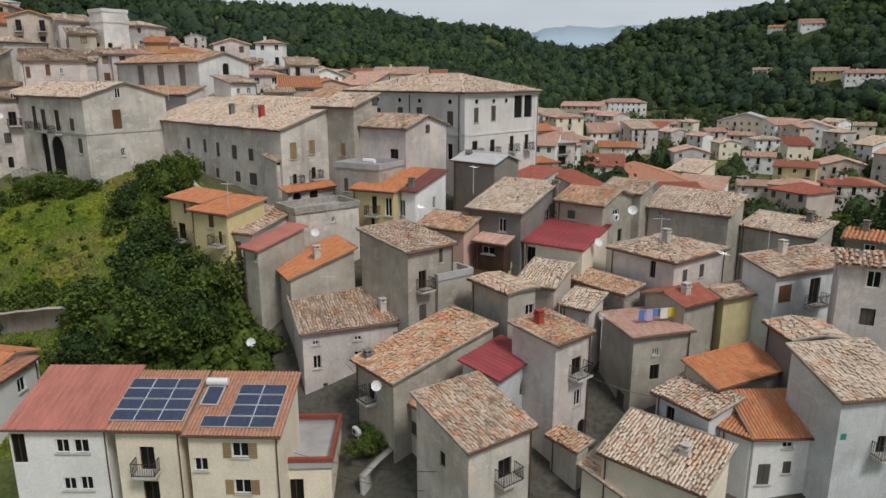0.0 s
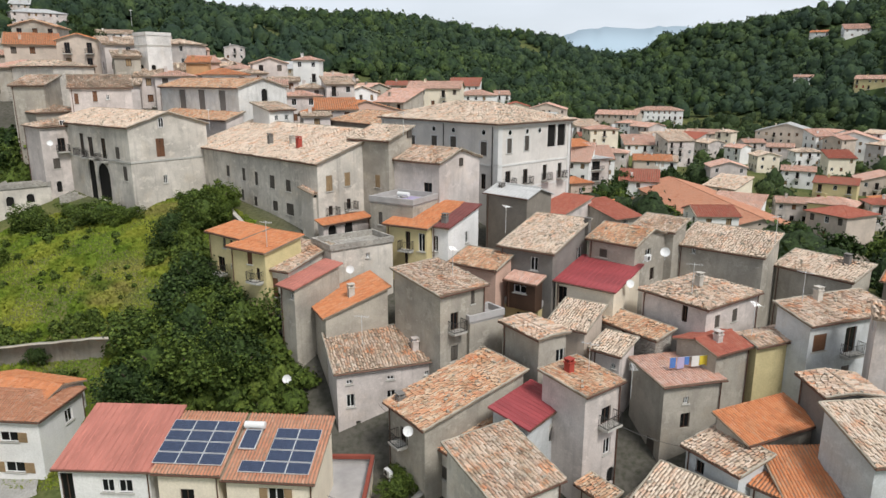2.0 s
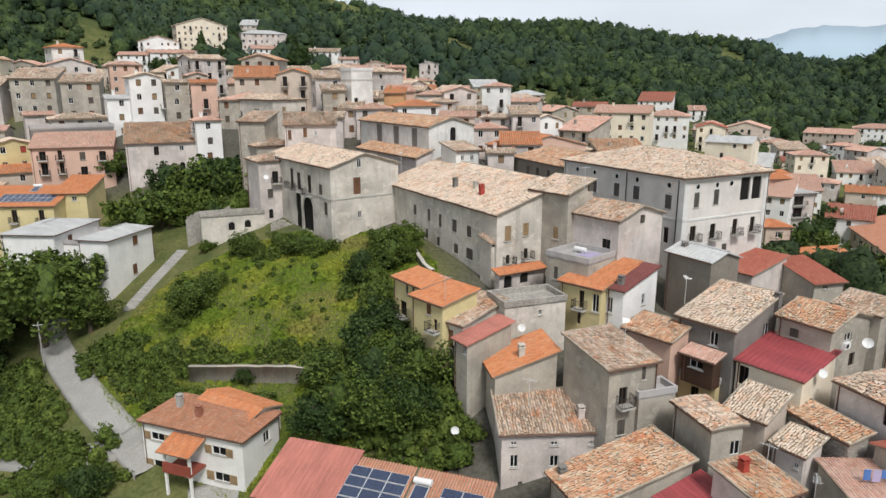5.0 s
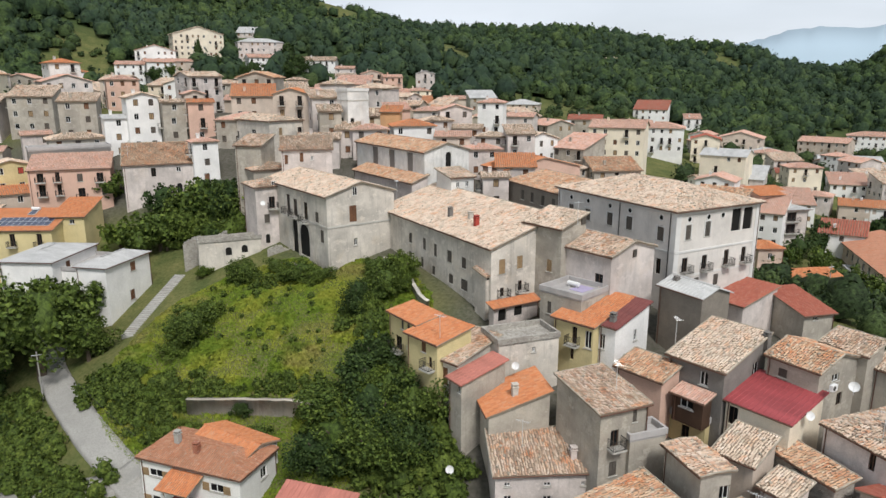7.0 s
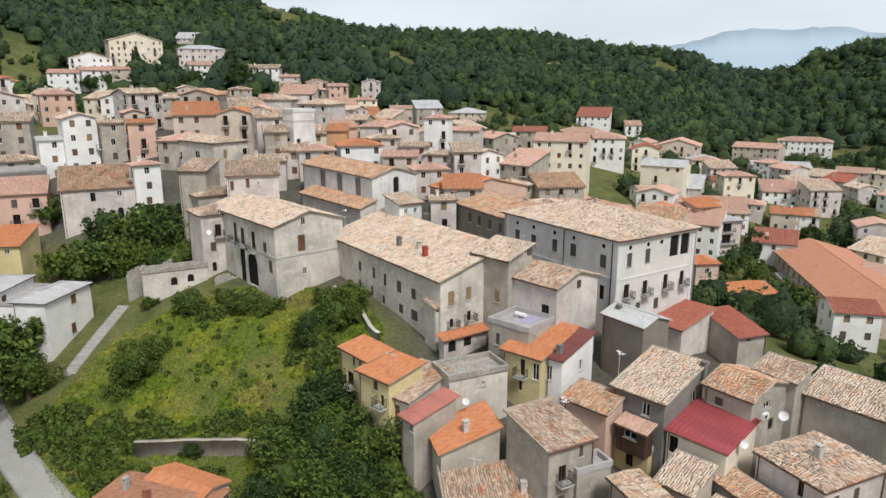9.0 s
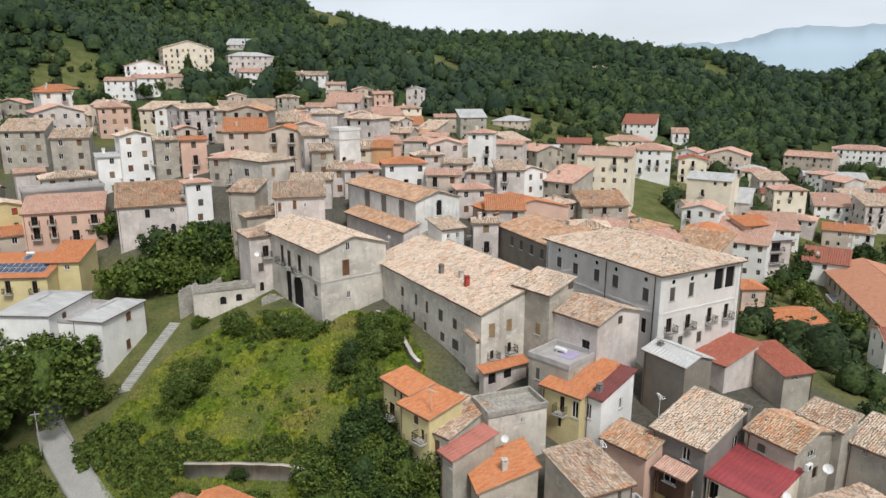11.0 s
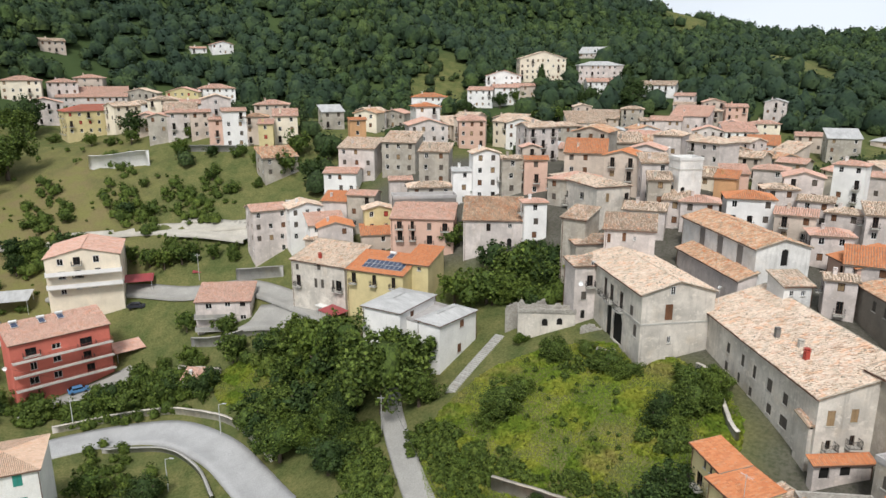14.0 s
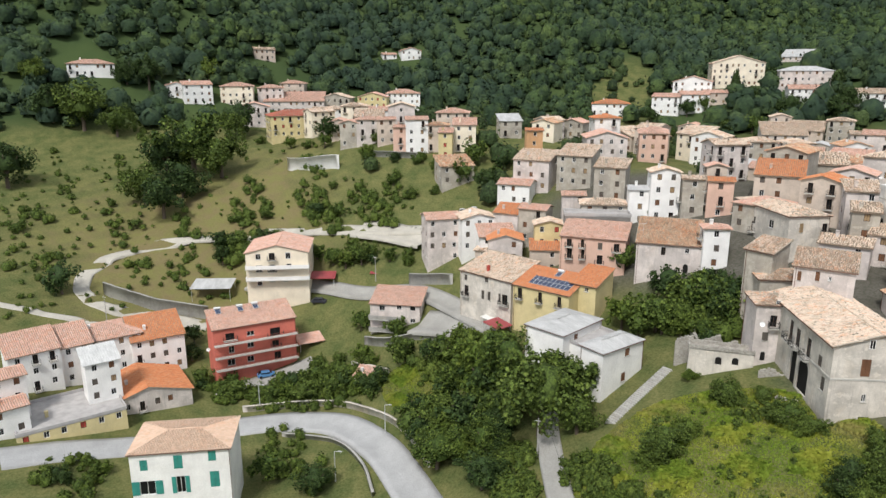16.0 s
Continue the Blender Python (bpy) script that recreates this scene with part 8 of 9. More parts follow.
tree(-103.4, 69.6, 6.8, 3.8, 'leaf')
tree(-111.8, 69.7, 4, 2.2, 'leaf')
tree(-104.5, 76.7, 7, 3.9, 'leaf_dark')
tree(-99.1, 73.4, 7.3, 4.1, 'leaf_dark')
tree(-110.4, 70.2, 6.6, 3.7, 'leaf')
tree(-103.5, 69.3, 4.8, 2.6, 'leaf')
tree(-110.8, 72.8, 6.5, 3.6, 'leaf_light')
tree(-104.7, 62.0, 4.7, 2.6, 'leaf')
tree(-104.5, 62.2, 5.3, 3, 'leaf')
tree(-97.5, 63.6, 7.5, 4.2, 'leaf')
tree(-97.3, 66.3, 4.5, 2.5, 'leaf_dark')
tree(-101.1, 72.1, 6, 3.3, 'leaf')
tree(-100.0, 61.8, 5.1, 2.8, 'leaf_dark')
tree(-129.4, 50.8, 3.6, 2, 'leaf_light')
tree(-135.9, 59.7, 5.4, 3, 'leaf_light')
tree(-134.8, 51.7, 3.9, 2.2, 'leaf_light')
tree(-126.9, 58.0, 3.5, 1.9, 'leaf_light')
tree(-133.3, 54.9, 3.4, 1.9, 'leaf_light')
tree(-142.9, 51.1, 4.1, 2.3, 'leaf')
tree(-128.2, 56.0, 5.1, 2.8, 'leaf_light')
tree(-124.7, 57.2, 5, 2.8, 'leaf_dark')
tree(-142.7, 52.1, 3.8, 2.1, 'leaf')
tree(-140.6, 55.9, 3.8, 2.1, 'leaf')
tree(-126.8, 55.9, 5.2, 2.9, 'leaf_dark')
tree(-127.1, 54.9, 4.1, 2.3, 'leaf_light')
tree(-133.7, 61.3, 3.3, 1.9, 'leaf_light')
tree(-123.1, 55.8, 3.3, 1.8, 'leaf')
tree(-126.0, 59.4, 4.7, 2.6, 'leaf_dark')
tree(-125.7, 58.3, 4.5, 2.5, 'leaf')
tree(-140.9, 43.7, 4.4, 2.5, 'leaf_dark')
tree(-131.8, 53.2, 4.2, 2.3, 'leaf')
tree(-149.3, 33.1, 3.3, 1.8, 'leaf')
tree(-135.0, 50.8, 4.7, 2.6, 'leaf')
tree(-149.4, 32.7, 3.7, 2, 'leaf')
tree(-148.2, 30.4, 3.4, 1.9, 'leaf')
tree(-132.0, 52.5, 3.6, 2, 'leaf')
tree(-151.2, 26.4, 4.1, 2.3, 'leaf')
tree(-136.5, 41.7, 5.2, 2.9, 'leaf_light')
tree(-136.9, 42.2, 3.5, 1.9, 'leaf')
tree(-133.9, 50.1, 4.9, 2.7, 'leaf')
tree(-139.1, 43.5, 3.5, 1.9, 'leaf_dark')
tree(-134.0, 46.6, 4.3, 2.4, 'leaf_dark')
tree(-131.4, 52.7, 5.1, 2.9, 'leaf_dark')
tree(-150.7, 26.3, 3.7, 2.1, 'leaf_dark')
tree(-88.7, 59.0, 3.7, 2, 'leaf')
tree(-88.5, 65.2, 4.6, 2.6, 'leaf_dark')
tree(-91.9, 65.1, 3.8, 2.1, 'leaf_light')
tree(-89.7, 61.8, 4.8, 2.7, 'leaf_light')
tree(-93.0, 61.5, 4.6, 2.6, 'leaf')
tree(-82.2, 57.7, 4.1, 2.3, 'leaf')
tree(-91.3, 58.8, 5.3, 3, 'leaf_dark')
tree(-87.2, 61.7, 4.7, 2.6, 'leaf')
tree(-90.9, 76.3, 5.3, 2.9, 'leaf_dark')
tree(-93.7, 80.9, 6.5, 3.6, 'leaf_dark')
tree(-86.1, 75.8, 3.6, 2, 'leaf')
tree(-88.0, 82.2, 4.9, 2.7, 'leaf_light')
tree(-27.2, 62.2, 5.7, 3.2, 'leaf_light')
tree(-27.8, 64.1, 5.9, 3.3, 'leaf_light')
tree(-25.6, 60.1, 5.5, 3, 'leaf')
tree(-27.4, 62.9, 4.3, 2.4, 'leaf_dark')
tree(-23.4, 59.6, 4.3, 2.4, 'leaf')
tree(-21.5, 56.8, 5.9, 3.3, 'leaf')
tree(-56.3, 47.5, 3, 1.7, 'leaf_light')
tree(-52.5, 46.3, 4.9, 2.7, 'leaf_dark')
tree(-52.3, 46.4, 2.9, 1.6, 'leaf')
tree(-59.5, 45.5, 3.1, 1.7, 'leaf_light')
tree(-53.7, 47.0, 3.4, 1.9, 'leaf')
tree(-73.6, 104.6, 7.5, 4.2, 'leaf')
tree(-82.7, 110.5, 6.1, 3.4, 'leaf_dark')
tree(-102.7, 107.7, 6.9, 3.8, 'leaf')
tree(-76.7, 109.0, 6.6, 3.7, 'leaf')
tree(-81.4, 112.6, 4.5, 2.5, 'leaf_dark')
tree(-83.9, 110.2, 5.7, 3.2, 'leaf')
tree(-84.9, 106.7, 6.4, 3.5, 'leaf')
tree(-80.1, 100.4, 7.1, 4, 'leaf')
tree(-89.4, 107.0, 7.6, 4.2, 'leaf_dark')
tree(-80.1, 108.8, 4.6, 2.6, 'leaf')
tree(-85.4, 105.1, 4.8, 2.7, 'leaf_light')
tree(-33.3, 88.0, 2.8, 1.6, 'leaf_dark')
tree(-36.2, 78.3, 4.5, 2.5, 'leaf_dark')
tree(-32.8, 84.8, 3.8, 2.1, 'leaf')
tree(-34.4, 87.0, 3.6, 2, 'leaf_dark')
tree(-33.5, 76.6, 3.6, 2, 'leaf_light')
tree(-31.0, 82.0, 4.3, 2.4, 'leaf_light')
tree(-37.8, 86.6, 3.5, 1.9, 'leaf')
tree(-36.5, 84.8, 3.5, 2, 'leaf_light')
tree(-34.9, 84.4, 4.1, 2.3, 'leaf')
tree(-32.8, 81.8, 3.6, 2, 'leaf_light')
tree(-124.3, 2.6, 3.3, 1.8, 'leaf')
tree(-124.2, 4.1, 3.1, 1.7, 'leaf_light')
tree(-122.9, -2.5, 3.5, 1.9, 'leaf_dark')
tree(-124.8, -3.4, 3.2, 1.8, 'leaf_dark')
tree(-160.2, 84.9, 3.9, 2.1, 'leaf')
tree(-170.1, 78.2, 3.9, 2.2, 'leaf_dark')
tree(-167.3, 77.3, 3.6, 2, 'leaf_dark')
tree(-169.5, 78.1, 4.8, 2.6, 'leaf')
tree(-182.0, 66.7, 4.8, 2.7, 'leaf')
tree(-176.4, 75.8, 4.6, 2.5, 'leaf_light')
tree(-157.5, 83.7, 3.6, 2, 'leaf')
tree(-173.1, 74.5, 5.8, 3.2, 'leaf')
tree(-158.3, 83.5, 3.8, 2.1, 'leaf')
tree(-171.7, 71.1, 6.3, 3.5, 'leaf_light')
tree(-170.3, 121.5, 3.9, 2.2, 'leaf')
tree(-195.6, 99.4, 3.7, 2.1, 'leaf')
tree(-171.0, 121.5, 4.3, 2.4, 'leaf')
tree(-216.7, 116.2, 4, 2.2, 'leaf_light')
tree(-198.0, 110.2, 4, 2.2, 'leaf')
tree(-214.7, 118.9, 5.2, 2.9, 'leaf_dark')
tree(-214.3, 97.8, 5.5, 3, 'leaf_light')
tree(-193.1, 97.0, 4.6, 2.6, 'leaf')
tree(-186.3, 109.6, 6.1, 3.4, 'leaf_light')
scrub(-222, 38, 14, 3, 26, 0.6, 1.6)
scrub(-235, 19, 16, 2.5, 24, 0.5, 1.4)
scrub(-261, 8, 18, 2.5, 22, 0.5, 1.3)
scrub(-278, 28, 16, 2.5, 24, 0.5, 1.3)
scrub(-312, 39, 14, 2, 22, 0.5, 1.3)
scrub(-292, 6, 14, 2, 14, 0.4, 1.2)
scrub(-227, 62, 14, 3, 26, 0.6, 1.8)
scrub(-203, 75, 16, 4, 46, 0.6, 1.9)
scrub(-188, 87, 14, 4, 40, 0.6, 1.9)
scrub(-217, 55, 12, 3, 22, 0.6, 1.8)
scrub(-190, 96, 12, 3, 22, 0.6, 1.6)
scrub(-224, 83, 12, 3, 20, 0.6, 1.6)
scrub(-240, -3, 14, 5, 20, 0.6, 1.6)
scrub(-215, -4, 12, 8, 20, 0.6, 1.6)
scrub(-201, 34, 12, 5, 26, 0.5, 1.4)
scrub(-207, 22, 10, 3, 16, 0.5, 1.4)
scrub(-147, 33, 7, 6, 60, 0.6, 1.6)
scrub(-141, 39, 8, 5, 60, 0.6, 1.5)
scrub(-136, 46, 8, 5, 60, 0.6, 1.5)
scrub(-132, 52, 9, 7, 50, 0.7, 1.8)
scrub(-128, 58, 4, 3, 30, 0.6, 1.6)
scrub(-107, 60, 4, 4, 30, 0.7, 2)
scrub(-203, 48, 9, 4, 40, 0.7, 2.0)
scrub(-196, 58, 7, 4, 30, 0.7, 2.0)
scrub(-117, 71, 9, 7, 50, 0.7, 2)
scrub(-95, 63, 6, 6, 30, 0.5, 1.6)
scrub(-121, 36, 6, 4, 24, 0.4, 1.1)
scrub(-108, 36, 6, 5, 20, 0.5, 1.4)
scrub(-124, -2, 8, 6, 24, 0.5, 1.4)
scrub(-78, 104, 10, 6, 50, 0.8, 2.2)
scrub(-44, 71, 9, 3, 20, 0.2, 0.4)
scrub(-54, 63, 5, 3, 40, 0.4, 1)
scrub(-57, 61, 4, 3, 40, 0.4, 1.1)
scrub(-46, 64, 6, 1.2, 40, 0.3, 0.7)
scrub(-39, 66, 6, 1.2, 40, 0.3, 0.7)
scrub(-34, 76, 4, 3, 30, 0.5, 1.3)
scrub(-19, 58, 4, 5, 50, 0.6, 1.6)
scrub(-22, 61, 4, 4, 40, 0.6, 1.6)
scrub(-52, 58, 6, 2, 26, 0.4, 0.9)
scrub(-33, 64, 5, 2, 26, 0.4, 1.1)
scrub(-71, 56, 4, 2.5, 30, 0.5, 1.4)
scrub(-58, 49, 8, 4, 40, 0.5, 1.3)
scrub(-55, 83, 4, 3, 10, 0.3, 0.7)
scrub(-24, 54, 8, 5, 40, 0.5, 1.4)
scrub(-80, 62, 4, 3, 45, 0.6, 1.5)
scrub(-73, 57, 4, 3, 45, 0.6, 1.5)
scrub(-67, 53, 4, 3, 45, 0.6, 1.4)
scrub(-60, 49.5, 4, 2.5, 40, 0.5, 1.2)
scrub(-57, 62, 6, 2.5, 60, 0.2, 0.7)
scrub(-65, 64, 5, 3, 50, 0.4, 1.1)
scrub(-52, 80, 12, 9, 30, 0.2, 0.5)
thick = np.random.default_rng(9)
for bx, by, brx, bry, count in ((-98, 63, 13, 9, 30), (-112, 70, 9, 7, 14), (-26.5, 60, 5, 4, 10), (-80, 101, 10, 6, 8)):
    for ba, br, bs in zip(thick.uniform(0, 6.283, count), np.sqrt(thick.uniform(0, 1, count)), thick.uniform(3.6, 7.5, count)):
        tx, ty = float(bx + brx * br * math.cos(ba)), float(by + bry * br * math.sin(ba))
        if ((tx + 118) / 8.5) ** 2 + ((ty - 63.5) / 5.5) ** 2 < 1:
            continue
        tree(tx, ty, float(bs), float(bs * 0.55), ("leaf", "leaf_light", "leaf_dark")[int(bs * 10) % 3])
for gx, gy, gh in ((33, 176, 8), (36, 168, 7), (39, 186, 8), (43, 198, 9), (30, 168, 6), (37, 150, 7), (40, 143, 7), (42, 150, 6), (56, 128, 8), (60, 124, 9), (66, 122, 8), (74, 126, 7), (82, 130, 8), (92, 132, 9), (20, 200, 9), (60, 214, 9), (72, 210, 8), (-31, 230, 8), (-34, 238, 9), (-28, 243, 8), (-38, 241, 8)):
    tree(gx, gy, gh, gh * 0.55, "leaf_dark" if gh > 7 else "leaf")
tree(-59.0, 85.5, 4, 3.2, 'leaf')
tree(-67.9, 88.5, 2.2, 2, 'leaf_light')
tree(-48.5, 85.7, 3.5, 3, 'leaf')
tree(-45.0, 85.2, 2.5, 2.5, 'leaf')
tree(-58.2, 72.1, 4.8, 3.6, 'leaf')
tree(-57.9, 76.3, 3, 2.6, 'leaf_light')


# ---- fittings on the roofs ----
def cells_material():
    n = Nodes("solar_cells", 0.15, 0.0, 0.6)
    p = n.place(shift=False)
    grid = n.add("TexBrick", Scale=1.0, Mortar_Size=0.008, Brick_Width=0.165, Row_Height=0.165)
    grid.offset = 0.0
    grid.inputs["Color1"].default_value = (0.022, 0.032, 0.068, 1)
    grid.inputs["Color2"].default_value = (0.028, 0.042, 0.086, 1)
    grid.inputs["Mortar"].default_value = (0.10, 0.13, 0.20, 1)
    n.link(p, grid.inputs["Vector"])
    return n.done(grid.outputs["Color"])


M["cells"] = cells_material()
M["alu"] = flat_paint("aluminium_frame", (0.70, 0.71, 0.72), 0.35, 0.1, 0.4)
M["blue_car"] = flat_paint("blue_car_paint", (0.10, 0.24, 0.45), 0.25, 0.05)
M["red_car"] = flat_paint("red_car_paint", (0.42, 0.03, 0.03), 0.25, 0.05)
M["dark_car"] = flat_paint("dark_car_paint", (0.04, 0.045, 0.055), 0.25, 0.05)
M["white_car"] = flat_paint("white_car_paint", (0.75, 0.75, 0.75), 0.25, 0.05)
M["rubber"] = flat_paint("tyre_rubber", (0.025, 0.025, 0.025), 0.9, 0.1)
M["lilac"] = flat_paint("lilac_tarpaulin", (0.45, 0.40, 0.58), 0.7, 0.15)
M["redcloth"] = flat_paint("red_awning", (0.36, 0.04, 0.05), 0.8, 0.2)
M["canvas"] = flat_paint("white_canvas", (0.72, 0.71, 0.68), 0.8, 0.1)
M["bluecloth"] = flat_paint("blue_cloth", (0.10, 0.22, 0.55), 0.9, 0.2)
M["yellowcloth"] = flat_paint("yellow_cloth", (0.75, 0.60, 0.06), 0.9, 0.15)
M["corten"] = flat_paint("red_brown_paint", (0.30, 0.075, 0.05), 0.7, 0.25)
PANEL = {}
HOSTS = {}
for other in scene.objects:
    words = other.get("label", "")
    if words.startswith("cream house with tile roof carrying"):
        HOSTS["s2"] = other
    elif words.startswith("cream house with tiles, solar"):
        HOSTS["s3"] = other
    elif words.startswith("yellow house with orange tiles and solar"):
        HOSTS["f6"] = other


def solar_panel(m, w=1.64, h=1.0, host=""):
    if (w, h) not in PANEL:
        frame, cells = Solid(), Solid()
        b = 0.035
        frame.box(0, 0, -0.03, w, h, 0.045)
        cells.box(b, b, 0.02, w - b, h - b, 0.05)
        PANEL[(w, h)] = (frame.mesh("frame", M["alu"]), cells.mesh("glass", M["cells"]))
    parent = HOSTS[host]
    ob = put("solar_panel", PANEL[(w, h)][0], parent, parent.matrix_basis.inverted() @ m, "dark blue solar panel in a pale frame")
    put("glass", PANEL[(w, h)][1], ob)


def on_roof(x, y, ze, yaw, slope, u, v, along_u=False, lift=0.24):
    base = pose(x, y, ze, 0, 0, yaw)
    tilt = math.degrees(math.atan(slope))
    if along_u:
        return base @ Matrix.Translation((u, v, slope * u + lift)) @ pose(0, 0, 0, 0, -tilt, 0)
    return base @ Matrix.Translation((u, v, slope * v + lift)) @ pose(0, 0, 0, tilt, 0, 0)


for j in range(4):
    for i in range(3):
        solar_panel(on_roof(-21.80, 41.07, 20.88, -1.4, 0.28, -0.52 + 1.66 * i, 0.40 + 1.03 * j), host='s2')
    for i in range(2):
        solar_panel(on_roof(-16.89, 40.83, 20.68, -1.9, 0.28, 2.42 + 1.66 * i, 0.25 + 1.03 * j), host='s3')
solar_panel(on_roof(-16.89, 40.83, 20.68, -1.9, 0.28, 0.76, 0.25), host='s3')
for j in range(2):
    for i in range(9):
        solar_panel(on_roof(-98.95, 89.12, 32.18, 110.9, 0.25, 1.25 + 1.68 * j, 1.0 + 1.04 * i, True), 1.64, 1.0, 'f6')


def water_heater(m, label="white solar water heater with a blue collector on a tile roof"):
    ob = thing("solar_water_heater", m, label, "water heater", "solar water heaters")
    tank = Solid()
    tank.tube((-0.75, 2.15, 0.30), (0.75, 2.15, 0.30), 0.27, sides=14)
    put("tank", tank.mesh("tank", M["whitemetal"]), ob)
    cells = Solid()
    cells.box(-0.55, 0.06, 0.04, 0.55, 1.84, 0.08)
    frame = Solid()
    for x0, y0, x1, y1 in ((-0.62, 0, 0.62, 0.07), (-0.62, 1.83, 0.62, 1.9), (-0.62, 0.07, -0.55, 1.83), (0.55, 0.07, 0.62, 1.83)):
        frame.box(x0, y0, 0, x1, y1, 0.1)
    frame.box(-0.6, 1.9, -0.1, -0.53, 2.2, 0.3)
    frame.box(0.53, 1.9, -0.1, 0.6, 2.2, 0.3)
    put("frame", frame.mesh("frame", M["alu"]), ob)
    put("collector", cells.mesh("collector", M["cells"]), ob)
    return ob


water_heater(on_roof(-16.89, 40.83, 20.68, -1.9, 0.28, 0.72, 2.2))
water_heater(on_roof(-98.95, 89.12, 32.18, 110.9, 0.25, 5.6, 6.0, True) @ pose(0, 0, 0, 0, 0, -90))
water_heater(on_roof(-149.5, 29.6, 19.4, 87, 0.25, 7.6, 6.0))
water_heater(on_roof(-149.5, 29.6, 19.4, 87, 0.25, 11.2, 6.2))
water_heater(on_roof(-149.5, 29.6, 19.4, 87, 0.25, 2.5, 6.2))


def satellite_dish(x, y, z, bearing=180, size=0.5):
    m = pose(x, y, z, 0, 0, bearing)
    ob = thing("satellite_dish", m, "white satellite dish on a short bracket", "satellite dish", "satellite dishes")
    if "dish" not in PANEL:
        bowl = Solid()
        rings = [[(r * math.cos(t), 0.35 * r * r - 0.02, r * math.sin(t)) for t in (2 * math.pi * k / 16 for k in range(16))] for r in (0.05, 0.5, 0.8, 1.0)]
        for a, b in zip(rings, rings[1:]):
            for k in range(16):
                n = (k + 1) % 16
                bowl.face(a[k], a[n], b[n], b[k])
                bowl.face(*(((p[0], p[1] - 0.03, p[2])) for p in (b[k], b[n], a[n], a[k])))
        arm = Solid()
        arm.tube((0, 0, -1.0), (0, 0.95, -0.1), 0.035, sides=6)
        arm.box(-0.1, 0.9, -0.15, 0.1, 1.05, 0.05)
        arm.tube((0, -0.05, 0), (0, -0.5, -0.4), 0.05, sides=6)
        arm.tube((0, -0.5, -0.4), (0, -0.5, -1.6), 0.05, sides=6)
        PANEL["dish"] = (bowl.mesh("dish", M["whitemetal"], smooth=True), arm.mesh("bracket", M["alu"]))
    tilt = pose(0, 0, 0, 24, 0, 0) @ Matrix.Diagonal((size, size, size, 1))
    put("dish", PANEL["dish"][0], ob, tilt)
    put("bracket", PANEL["dish"][1], ob, tilt)


satellite_dish(-4.9, 46.6, 21.3, 185, 0.4)
satellite_dish(-16.78, 56.1, 20.9, 190, 0.4)
satellite_dish(-11.53, 44.7, 17.6, 200, 0.4)
satellite_dish(16.0, 51.4, 19.6, 200, 0.4)
satellite_dish(14.6, 62.4, 28.4, 195, 0.4)
satellite_dish(17.9, 63.2, 31.3, 160, 0.45)
satellite_dish(-24.2, 65.6, 28.6, 230, 0.4)
satellite_dish(-12.2, 63.9, 29.0, 190, 0.4)
satellite_dish(-5.9, 71.4, 30.0, 200, 0.4)
satellite_dish(-59.0, 92.7, 38.4, 215, 0.4)
satellite_dish(-150.9, 45.4, 14.4, 235, 0.5)
satellite_dish(-153.0, 29.0, 13.9, 235, 0.45)


def aerial(x, y, z, height=2.2):
    """A television mast with its rods."""
    ob = thing("tv_aerial", pose(x, y, z, 0, 0, (x * 37) % 180), "thin metal television aerial on a roof", "aerial", "television aerials")
    mast, rods = Solid(), Solid()
    mast.tube((0, 0, -0.6), (0, 0, height), 0.03, sides=6)
    rods.tube((-0.7, 0, height - 0.15), (0.7, 0, height - 0.15), 0.018, sides=5)
    for k in range(7):
        rods.tube((-0.6 + 0.2 * k, -0.35 + 0.03 * k, height - 0.15), (-0.6 + 0.2 * k, 0.35 - 0.03 * k, height - 0.15), 0.012, sides=5)
    put("mast", mast.mesh("mast", M["alu"]), ob)
    put("crossbar", rods.mesh("crossbar", M["alu"]), ob)


for ax, ay, az in ((-8.5, 80.5, 41.2), (-10.0, 57.0, 24.6), (9.0, 50.0, 25.2), (22.0, 52.0, 28.0), (3.0, 66.0, 33.0), (-20.0, 63.0, 31.8), (12.0, 48.5, 24.0), (-2.0, 60.0, 30.2), (28.0, 57.0, 29.2), (-36.0, 92.0, 41.0), (-60.0, 122.0, 56.5), (-100.0, 110.0, 42.5), (30.0, 68.0, 31.8), (19.0, 58.0, 29.5)):
    aerial(ax, ay, az)

# the red-edged terrace of the annex
edge = Solid()
for x0, y0, x1, y1 in ((-0.14, -0.14, 4.0, 0.15), (3.72, 0.15, 4.0, 6.4), (-0.14, 6.2, 3.7, 6.5)):
    edge.box(x0, y0, 0.45, x1, y1, 0.75)
tagged(put("terrace_coping", edge.mesh("terrace_coping", M["corten"]), None, pose(-11.7, 42.7, 16.9, 0, 0, 2)), "red-brown painted coping around a roof terrace", "coping")
# things on the flat roof terrace of the grey block
mat_sheet = Solid()
mat_sheet.box(0, 0, 0, 2.4, 1.8, 0.04)
tagged(put("tarpaulin", mat_sheet.mesh("tarpaulin", M["lilac"]), None, pose(-7.0, 75.2, 33.87, 0, 0, 62)), "lilac tarpaulin lying on a roof terrace", "tarpaulin")
tank = Solid()
tank.tube((0, 0, 0.45), (1.5, 0, 0.45), 0.26, sides=14)
tank.box(0.2, -0.2, 0, 0.3, 0.2, 0.3)
tank.box(1.2, -0.2, 0, 1.3, 0.2, 0.3)
tagged(put("water_tank", tank.mesh("water_tank", M["whitemetal"]), None, pose(-7.6, 76.8, 33.85, 0, 0, 150)), "white cylindrical water tank on a roof terrace", "tank")


